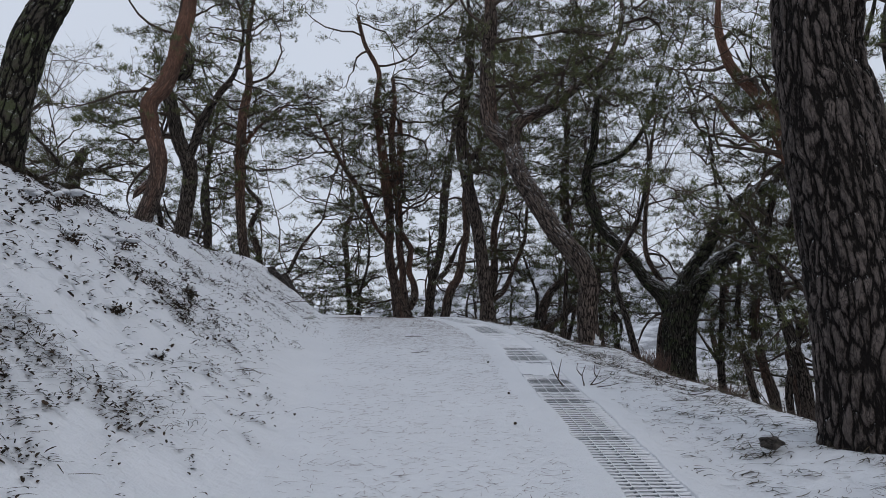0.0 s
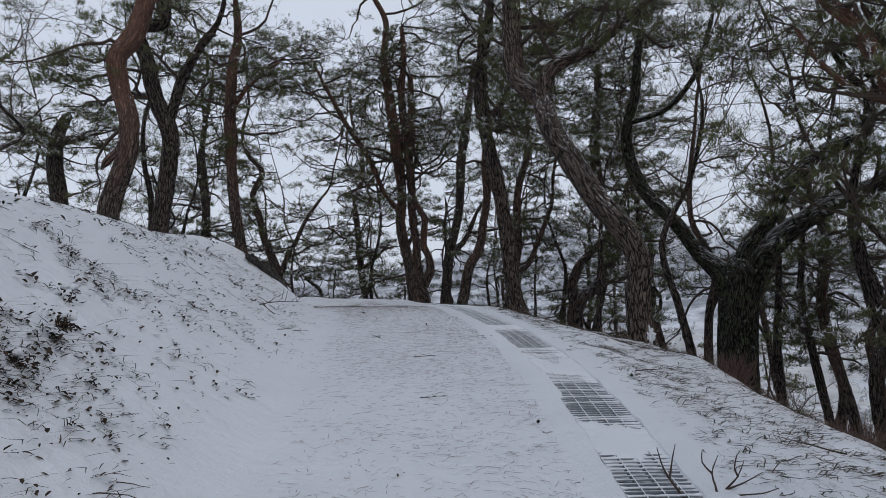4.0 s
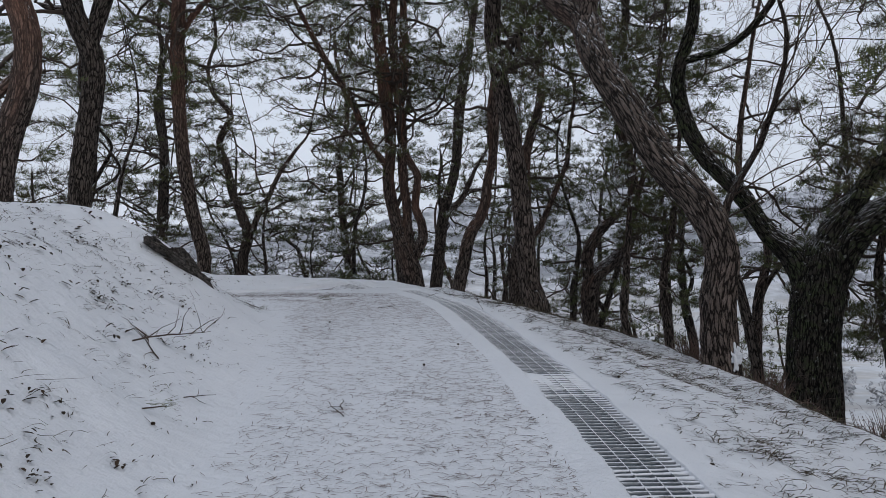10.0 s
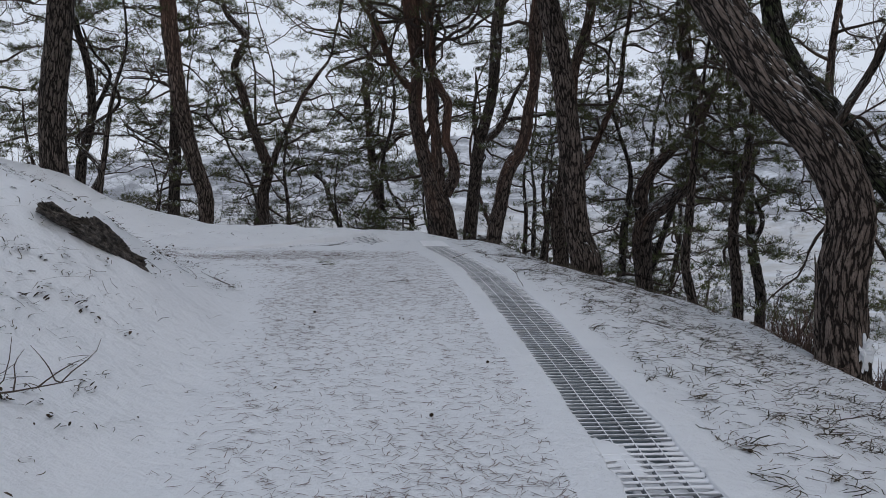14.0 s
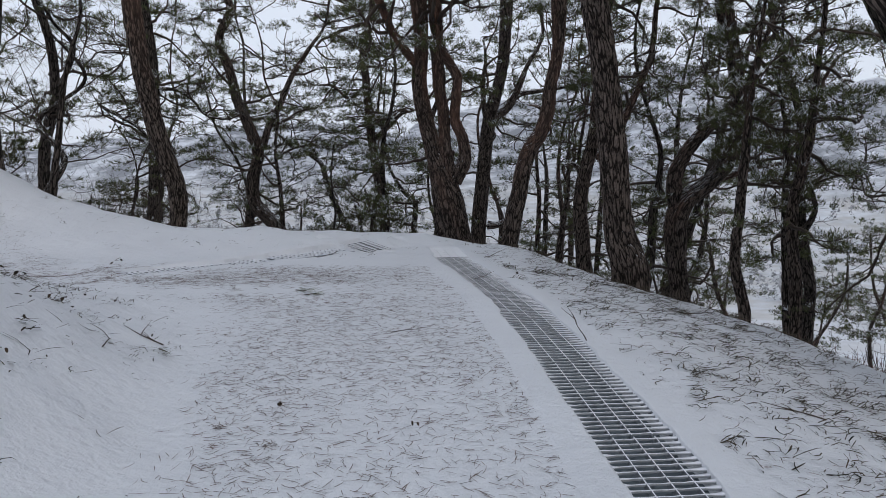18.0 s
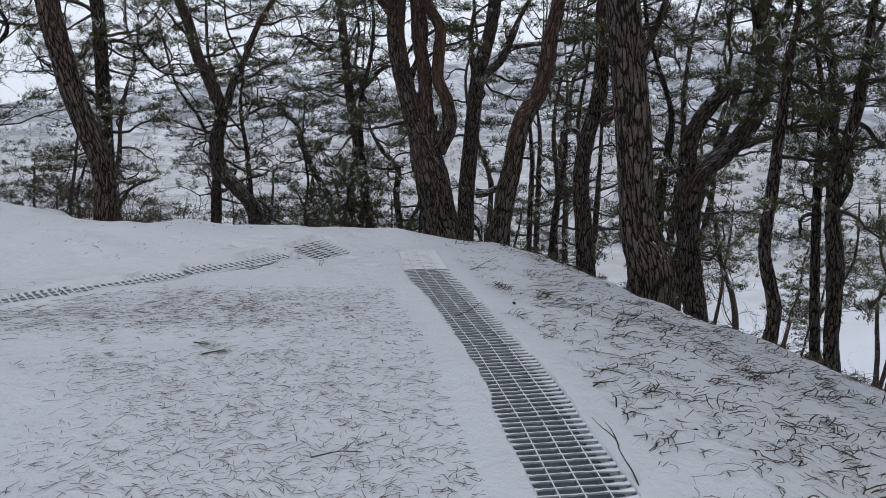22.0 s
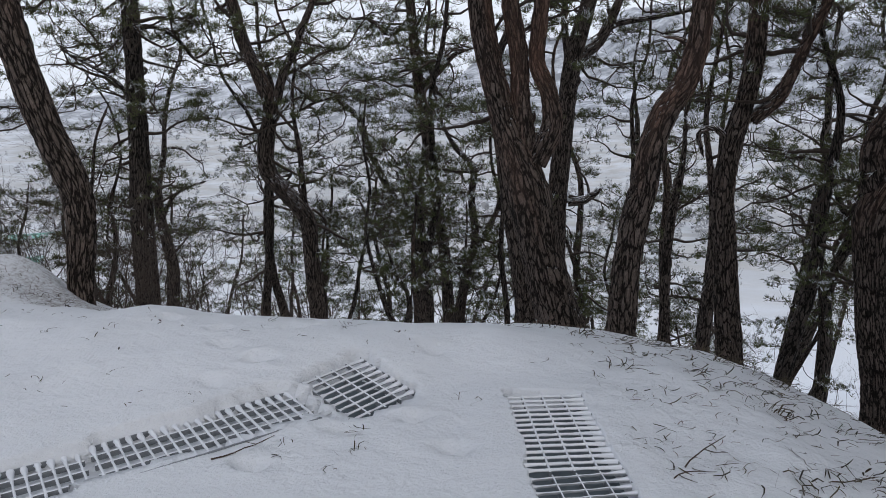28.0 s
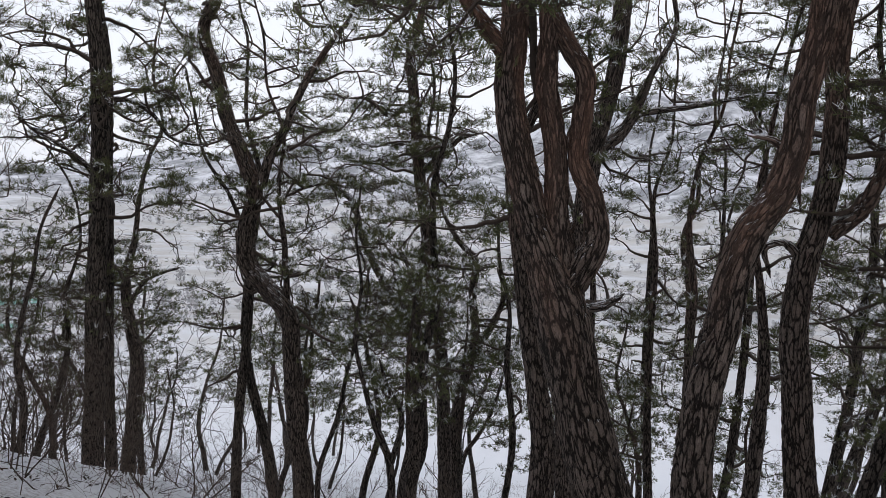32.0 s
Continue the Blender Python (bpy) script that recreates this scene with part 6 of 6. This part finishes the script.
def pine_cone(x, y, seed):
    rg = random.Random(seed)
    bm = bmesh.new()
    z = gz(x, y)
    for ring in range(6):
        r = 0.013 * math.sin(0.5 + ring * 0.42)
        for k in range(8):
            a = k * 0.785 + ring * 0.4
            m = pose(r * math.cos(a), r * math.sin(a), ring * 0.005, 55, 0, math.degrees(a) + 90) @ Matrix.Diagonal((0.007, 0.003, 0.010, 1))
            bmesh.ops.create_cube(bm, size=1.0, matrix=m)
    root = tagged(new("pine_cone"), "dark open pine cone lying in the snow", "pine cone", "pine cones")
    part("scales", bm, LEAF, root)
    root.matrix_basis = pose(x, y, z + 0.01, rg.uniform(50, 120), rg.uniform(-30, 30), rg.uniform(0, 360)) @ Matrix.Diagonal((0.75, 0.55, 0.6, 1))


for k, (x, y) in enumerate([(-0.23, 17.95), (0.45, 7.47), (-1.9, 9.3), (-1.9, 10.3), (1.0, 11.9), (-1.6, 14.3), (1.0, 10.2), (1.07, 10.15), (0.55, 6.1), (0.5, 5.2), (0.3, 10.9), (-0.5, 12.2), (-0.2, 13.1)]):
    pine_cone(x, y, 40 + k)


def sprig(x, y, turn, seed):
    rg = np.random.default_rng(seed)
    z = gz(x, y)
    root = tagged(new("pine_sprig"), "broken pine sprig with brown-green needles on the snow", "sprig", "pine sprigs")
    a = np.array([x, y, z + 0.012])
    b = a + np.array([np.cos(turn), np.sin(turn), 0.05]) * 0.13
    v, f = thin_tubes([(np.linspace(a, b, 4), 0.005, 0.003)], 5)
    piece("stem", mesh_from("stem", v, f, TWIG), root)
    d = np.tile((b - a) / 0.12, (6, 1))
    v, f, white = needle_tufts(np.linspace(a + (b - a) * 0.4, b, 6), d * 5.0, rg, 9, 0.085, 0.003)
    v[:, 2] = np.maximum(v[:, 2], z + 0.004)
    piece("needle_brush", mesh_from("needle_brush", v, f, NEEDLES, attrs=white), root)


for k, (x, y, a) in enumerate([(-2.23, 17.0, -0.5), (-2.1, 16.79, 0.6), (-2.56, 15.0, -0.8), (-2.0, 10.4, 0.4)]):
    sprig(x, y, a, 900 + k)

# ---- litter on the snow ----


def strands(name, label, x, y, length, width, turn, lift, mat, bend=0.5, category="litter"):
    """Curved strips, each bent along its length, lying on or standing out of the snow."""
    rg = np.random.default_rng(len(x))
    n = len(x)
    z = ground_z(x, y)
    t = np.array([0.0, 0.35, 0.7, 1.0])
    ang = turn[:, None] + bend * rg.normal(size=(n, 1)) * t[None] * 1.4
    run = length[:, None] * t[None]
    px = x[:, None] + run * np.cos(ang) * np.cos(lift)[:, None]
    py = y[:, None] + run * np.sin(ang) * np.cos(lift)[:, None]
    up = np.sin(lift)[:, None] * run * (1 - 0.75 * t[None])
    gzz = ground_z(px, py)
    pz = np.maximum(z[:, None] + up, gzz + 0.003) + 0.004
    w = width[:, None] * np.array([0.8, 1.0, 0.8, 0.2])[None] / 2
    nx, ny = -np.sin(ang), np.cos(ang)
    a = np.stack([px - nx * w, py - ny * w, pz], -1)
    b = np.stack([px + nx * w, py + ny * w, pz + w * 0.6], -1)
    v = np.stack([a, b], 2).reshape(-1, 3)
    i = np.arange(n * 8).reshape(n, 4, 2)
    faces = np.stack([i[:, :-1, 0], i[:, :-1, 1], i[:, 1:, 1], i[:, 1:, 0]], -1).reshape(-1, 4)
    tagged(piece(name, mesh_from(name, v, faces, mat)), label, category, kind="stuff")


def leaves(name, label, cx, cy, r, up, rg, slender, category):
    """Small folded oval leaves at a height over the snow."""
    n = len(cx)
    z = ground_z(cx, cy) + up
    a, tilt = rg.uniform(0, 6.28, n), rg.uniform(-0.9, 0.9, n)
    th = np.linspace(0, 2 * np.pi, 6, endpoint=False)
    lx, ly = np.cos(th)[None] * r[:, None] * slender, np.sin(th)[None] * r[:, None]
    vx = cx[:, None] + lx * np.cos(a)[:, None] - ly * np.sin(a)[:, None]
    vy = cy[:, None] + lx * np.sin(a)[:, None] + ly * np.cos(a)[:, None]
    vz = z[:, None] + lx * np.sin(tilt)[:, None] * 0.7 + np.abs(ly) * 0.5
    faces = np.arange(n * 6).reshape(n, 6)
    tagged(piece(name, mesh_from(name, np.stack([vx, vy, vz], -1).reshape(-1, 3), faces, LEAF)), label, category, kind="stuff")


def on_grate(x, y):
    al, ac = in_side_drain(x, y)
    return ((np.abs(x - drain_x(y)) < 0.26) & (y < 19.85)) | ((al > -0.6) & (al < 2.7) & (np.abs(ac) < 0.27))


def scatter(n, x0, x1, y0, y1, chance, seed):
    rg = np.random.default_rng(seed)
    x, y = rg.uniform(x0, x1, n), rg.uniform(y0, y1, n)
    keep = (rg.uniform(size=n) < chance(x, y)) & ~on_grate(x, y)
    return x[keep], y[keep], rg


def litter():
    left = lambda y: np.interp(y, EDGE_Y, EDGE_X)  # noqa: E731
    patchy = lambda x, y, s, k: smooth(0.36, 0.62, fbm(x / s, y / s, 3, k))  # noqa: E731
    # brown needles drifted over the path
    def on_path(x, y):
        inside = smooth(-0.2, 0.2, x - left(y) + 0.25 * (fbm(x / 0.5, y / 0.5, 2, 70) - 0.5)) * smooth(0.22, 0.32, drain_x(y) - x)
        clean = np.exp(-(((x + 2.3 + 0.5 * (y - 17.1)) / 0.85) ** 2 + ((y - 17.12 - 0.12 * (x + 2)) / 0.3) ** 2) ** 2)
        turn_off = (1 - clean) * smooth(18.5, 18.1, y) * smooth(-0.3, 0.3, x - np.interp(y, [15, 16.4, 17, 18.5], [-9, -9, -2.6, -2.0]))
        return np.clip((0.3 + 0.7 * smooth(6.5, 11.5, y)) * inside * turn_off * (0.55 + 0.45 * patchy(x, y, 0.8, 71)), 0, 1)
    x, y, rg = scatter(100000, -5.8, 1.2, 3.0, 18.9, on_path, 1)
    n = len(x)
    strands("needle_litter", "brown pine needles half sunk in the trodden snow", x, y, rg.uniform(0.025, 0.085, n), rg.uniform(0.0016, 0.0032, n), rg.normal(0.1, 0.9, n),
            rg.uniform(-0.1, 0.2, n), LITTER, 0.2)
    # the trodden side path
    def side_path(x, y):
        c = 17.68 + 0.75 * np.maximum(0, -5 - x) + 0.05 * np.sin(1.7 * x)
        return np.exp(-(np.abs((y - c) / 0.55) ** 4)) * (0.4 + 0.6 * patchy(x, y, 0.6, 72)) * smooth(-1.5, -2.6, x)
    x, y, rg = scatter(22000, -7.6, -1.5, 16.6, 20.2, side_path, 2)
    n = len(x)
    strands("needle_litter", "brown grass and needles on the side path", x, y, rg.uniform(0.03, 0.11, n), rg.uniform(0.002, 0.0038, n), rg.normal(0.2, 0.5, n), rg.uniform(-0.1, 0.3, n), LITTER)
    # dry grass of the verge: clumps of bent blades
    def verge(x, y):
        return smooth(0.26, 0.55, x - drain_x(y)) * smooth(0.7, 0.0, beyond(x, y)) * (0.7 + 0.3 * patchy(x, y, 0.9, 73)) * (1 - 0.6 * smooth(18.3, 19.6, y))
    x, y, rg = scatter(6500, -1.2, 4.0, 2.5, 21.5, verge, 3)
    k = rg.integers(1, 5, len(x))
    cx, cy, base = np.repeat(x, k), np.repeat(y, k), np.repeat(rg.normal(0.0, 0.9, len(x)), k)
    n = len(cx)
    strands("dry_grass", "dark dry grass blades bent over the snowy verge", cx + rg.normal(0, 0.05, n), cy + rg.normal(0, 0.05, n), rg.uniform(0.04, 0.15, n), rg.uniform(0.0035, 0.0075, n),
            base + rg.normal(0, 0.8, n), rg.uniform(-0.1, 0.75, n), GRASS, 1.1, "grass")
    x, y, rg = scatter(1700, -1.2, 4.0, 2.5, 21.5, verge, 31)
    k = rg.integers(3, 10, len(x))
    cx, cy, base = np.repeat(x, k), np.repeat(y, k), np.repeat(rg.normal(0.0, 0.9, len(x)), k)
    n = len(cx)
    strands("dry_grass", "tufts of dark curled grass on the snowy verge", cx + rg.normal(0, 0.03, n), cy + rg.normal(0, 0.03, n), rg.uniform(0.07, 0.2, n), rg.uniform(0.004, 0.0085, n),
            base + rg.normal(0, 0.7, n), rg.uniform(0.1, 1.0, n), GRASS, 1.2, "grass")
    x, y, rg = scatter(15000, -1.2, 4.0, 2.5, 21.5, verge, 4)
    n = len(x)
    strands("needle_litter", "brown needles on the snowy verge", x, y, rg.uniform(0.04, 0.11, n), rg.uniform(0.002, 0.004, n), rg.uniform(0, 6.28, n), rg.uniform(-0.1, 0.3, n), LITTER)
    # grass tips standing through the snow of the level end, thicker along its edge
    def level(x, y):
        d = beyond(x, y)
        return smooth(18.6, 19.6, y) * (d < 0.3) * (0.1 + 0.9 * smooth(-0.7, 0.0, d)) * (0.3 + 0.7 * patchy(x, y, 0.5, 75))
    x, y, rg = scatter(9000, -9, 0.6, 18.4, 23.4, level, 41)
    k = rg.integers(1, 5, len(x))
    cx, cy = np.repeat(x, k), np.repeat(y, k)
    n = len(cx)
    strands("dry_grass", "dry grass tips standing through the snow", cx + rg.normal(0, 0.03, n), cy + rg.normal(0, 0.03, n), rg.uniform(0.03, 0.11, n), rg.uniform(0.003, 0.006, n),
            rg.uniform(0, 6.28, n), rg.uniform(0.0, 1.1, n), GRASS, 0.9, "grass")
    def foot(x, y):
        ledge = np.exp(-(((y - 17.02 - 0.6 * np.maximum(0, -5 - x)) / 0.07) ** 2)) * smooth(-3.0, -3.5, x) * patchy(x, y, 0.5, 68)
        return np.maximum(ledge, 0.45 * smooth(0.0, 0.5, left(y) - x) * smooth(8.5, 11, y) * smooth(17.0, 16.4, y) * (0.3 + 0.7 * patchy(x, y, 0.6, 69)))
    x, y, rg = scatter(8000, -7, -1.4, 8.5, 19.4, foot, 42)
    k = rg.integers(1, 6, len(x))
    cx, cy = np.repeat(x, k), np.repeat(y, k)
    n = len(cx)
    strands("dry_grass", "small dark grass tips in the snow beside the path", cx + rg.normal(0, 0.03, n), cy + rg.normal(0, 0.03, n), rg.uniform(0.03, 0.11, n), rg.uniform(0.003, 0.006, n),
            rg.uniform(0, 6.28, n), rg.uniform(0.0, 1.1, n), GRASS, 0.9, "grass")
    # scrubby plants on the bank
    def bank(x, y):
        s = smooth(0.1, 0.9, left(y) - x) * (1 - smooth(14.5, 16.5, y)) * smooth(1.5, 3.5, y + 0.8 * (fbm(x, y, 2, 7) - 0.5)) * smooth(-7, -5.5, x)
        return s * (0.03 + 0.97 * smooth(0.47, 0.6, fbm(x / 0.8, y / 0.8, 3, 74))) * (0.1 + 0.9 * smooth(9.5, 7.0, y) * smooth(0.5, 1.6, left(y) - x))
    x, y, rg = scatter(13000, -7.0, -0.9, 1.5, 16.5, bank, 5)
    k = rg.integers(2, 7, len(x))
    cx, cy = np.repeat(x, k), np.repeat(y, k)
    n = len(cx)
    strands("dry_grass", "dark stems and dry grass poking through snow on the bank", cx + rg.normal(0, 0.05, n), cy + rg.normal(0, 0.05, n), rg.uniform(0.05, 0.2, n), rg.uniform(0.003, 0.007, n),
            rg.normal(-0.6, 0.9, n), rg.uniform(0.0, 1.2, n), GRASS, 0.9, "grass")
    # leafy shoots lying in strings down the bank
    x, y, rg = scatter(11000, -7.0, -0.9, 1.5, 13.0, bank, 51)
    n = len(x)
    turn = rg.normal(-0.7, 0.7, n)
    long = rg.uniform(0.08, 0.34, n)
    strands("leafy_shoots", "thin dark stems of low plants under the snow", x, y, long, rg.uniform(0.004, 0.007, n), turn, rg.uniform(0.1, 0.6, n), GRASS, 0.3, "plants")
    k = rg.integers(3, 13, n)
    run = rg.uniform(0.1, 1.0, k.sum()) * np.repeat(long, k)
    cx = np.repeat(x, k) + run * np.cos(np.repeat(turn, k)) + rg.normal(0, 0.018, k.sum())
    cy = np.repeat(y, k) + run * np.sin(np.repeat(turn, k)) + rg.normal(0, 0.018, k.sum())
    leaves("leafy_shoots", "dark leaves of low plants half under snow on the bank", cx, cy, rg.uniform(0.004, 0.011, k.sum()), rg.uniform(0.003, 0.035, k.sum()), rg, 2.0, "plants")
    # small dark leaves: flat ovals
    def leafy(x, y):
        s = smooth(0.0, 0.8, left(y) - x) * (1 - smooth(15, 17, y)) * smooth(-6.4, -4.6, x) * smooth(1.6, 3.4, y)
        terrace = 0.1 * smooth(0.2, 0.8, beyond(x, y)) * smooth(5.5, 3.5, beyond(x, y)) * smooth(20.5, 21.5, y)
        return 0.006 + terrace + s * (0.1 + 0.5 * patchy(x, y, 0.7, 76) * smooth(9.5, 6.0, y))
    x, y, rg = scatter(18000, -6.5, 1.0, 1.5, 26.5, leafy, 6)
    k = rg.integers(1, 6, len(x))
    cx, cy = np.repeat(x, k) + rg.normal(0, 0.03, k.sum()), np.repeat(y, k) + rg.normal(0, 0.04, k.sum())
    n = len(cx)
    r = rg.uniform(0.003, 0.007, n) + 0.010 * rg.uniform(size=n) * smooth(0.4, 1.2, left(cy) - cx)
    leaves("dead_leaves", "small dark dead leaves scattered on the snow", cx, cy, r, rg.uniform(0.004, 0.05, n) * (k.repeat(k) > 1) + 0.005, rg, 2.6, "leaves")
    # brush just past the brink
    def brink(x, y):
        d = beyond(x, y)
        return smooth(0.1, 0.4, d) * smooth(4.5, 1.5, d) * (0.3 + 0.7 * patchy(x, y, 1.1, 78)) * (x > -9) * (1 - 0.75 * smooth(20.5, 21.2, y) * smooth(0.4, 0.9, d))
    x, y, rg = scatter(5200, -9, 7.5, 3, 27, brink, 7)
    k = rg.integers(5, 11, len(x))
    cx, cy = np.repeat(x, k), np.repeat(y, k)
    n = len(cx)
    strands("brush", "dry brown brush and grass past the brink", cx + rg.normal(0, 0.06, n), cy + rg.normal(0, 0.06, n), rg.uniform(0.08, 0.3, n), rg.uniform(0.004, 0.008, n),
            rg.uniform(0, 6.28, n), rg.uniform(0.1, 1.4, n), LITTER, 0.6, "grass")
    # scrub on the slope below
    def slope(x, y):
        d = beyond(x, y)
        return smooth(1.5, 4, d) * smooth(60, 12, d) * (0.1 + 0.9 * patchy(x, y, 3.0, 79))
    x, y, rg = scatter(7500, -28, 30, 2, 62, slope, 8)
    k = rg.integers(3, 8, len(x))
    cx, cy = np.repeat(x, k), np.repeat(y, k)
    n = len(cx)
    strands("scrub", "bare grey-brown scrub on the snowy slope", cx + rg.normal(0, 0.15, n), cy + rg.normal(0, 0.15, n), rg.uniform(0.2, 1.0, n), rg.uniform(0.005, 0.012, n),
            rg.uniform(0, 6.28, n), rg.uniform(0.5, 1.5, n), LITTER, 0.9, "scrub")


litter()


def dry_bush(x, y, r, h, n, seed):
    """A mound of thin dry stems."""
    rg = np.random.default_rng(seed)
    a = rg.uniform(0, 6.28, n)
    d = np.sqrt(rg.uniform(size=n)) * r
    root = tagged(new("dry_bush"), "brown dry bush at the brink of the slope", "bush", "dry bushes")
    z = gz(x, y)
    lines = []
    for k in range(n):
        p = np.array([x + 0.4 * d[k] * np.cos(a[k]), y + 0.4 * d[k] * np.sin(a[k]), z - 0.05])
        q = p + np.array([0.6 * d[k] * np.cos(a[k]), 0.6 * d[k] * np.sin(a[k]), h * rg.uniform(0.5, 1.0)])
        m = (p + q) / 2 + rg.normal(size=3) * 0.05
        lines.append((np.array([p, m, q]), 0.005, 0.002))
    v, f = thin_tubes(lines)
    tagged(piece("stalk_mass", mesh_from("stalk_mass", v, f, LITTER), root), kind="stuff")


for k, (x, y, r, h) in enumerate([(3.3, 16.6, 0.5, 0.7), (3.8, 16.0, 0.45, 0.6), (3.5, 12.5, 0.4, 0.5), (3.4, 18.3, 0.5, 0.6), (3.6, 9.6, 0.4, 0.4)]):
    dry_bush(x, y, r, h, 260, 950 + k)

# ---- distant woods across the valley ----


def distant_woods():
    rg = np.random.default_rng(41)
    n = 4200
    a, dist = rg.uniform(-1.5, 1.5, n), 220 + 900 * rg.uniform(size=n) ** 1.6
    x, y = np.sin(a) * dist, 15 + np.cos(a) * dist
    keep = fbm(x / 70.0, y / 70.0, 4, 91) + 0.2 * smooth(300, 700, dist) > 0.5 + 0.1 * rg.normal(size=n)
    x, y, dist = x[keep], y[keep], dist[keep]
    n, m = len(x), 34
    h = rg.uniform(3, 7, n)
    z = ground_z(x, y, False)
    t = rg.uniform(0.15, 1.0, (n, m))
    ang = rg.uniform(0, 6.28, (n, m))
    wide = (h[:, None] * 0.34) * np.sqrt(np.clip(1.1 - t, 0, 1)) * rg.uniform(0.3, 1, (n, m))
    c = np.stack([x[:, None] + np.cos(ang) * wide, y[:, None] + np.sin(ang) * wide, z[:, None] + h[:, None] * t], -1)
    size = (h[:, None, None, None] * 0.1) * rg.normal(size=(n, m, 3, 3))
    v = (c[:, :, None] + size).reshape(-1, 3)
    me = mesh_from("distant_woods", v, np.arange(len(v)).reshape(-1, 3), HAZED_WOODS)
    tagged(piece("distant_woods", me), "snow-dusted woods across the valley, their colour paled for haze", "woods", kind="stuff")


distant_woods()


# ---- sheds with green roofs down in the valley ----
def shed(x, y, turn, lx, ly, h):
    root = tagged(new("shed"), "low farm shed with a green sheet roof in the valley", "shed", "farm sheds")
    root.matrix_basis = pose(x, y, gz(x, y), 0, 0, turn)
    bm = bmesh.new()
    bmesh.ops.create_cube(bm, size=1.0, matrix=pose(0, 0, h / 2 - 0.3) @ Matrix.Diagonal((lx, ly, h + 0.6, 1)))
    part("wall", bm, SHED_WALL, root)
    for side in (-1, 1):
        bm = bmesh.new()
        bmesh.ops.create_cube(bm, size=1.0, matrix=pose(0, side * ly * 0.27, h + 0.05 + ly * 0.07, -side * 15) @ Matrix.Diagonal((lx + 0.6, ly * 0.58, 0.08, 1)))
        part("roof", bm, SHED_ROOF, root, "green sheet roof")


SHED_ROOF = plain_material("green_sheet", (0.10, 0.30, 0.24), (0.2, 0.38, 0.33), 0.6, 0.6)
SHED_WALL = plain_material("shed_wall", (0.30, 0.31, 0.30), (0.45, 0.46, 0.46), 0.8, 0.8)
shed(-150, 205, 30, 15, 6, 2.4)
shed(-128, 174, 25, 9, 5, 2.2)
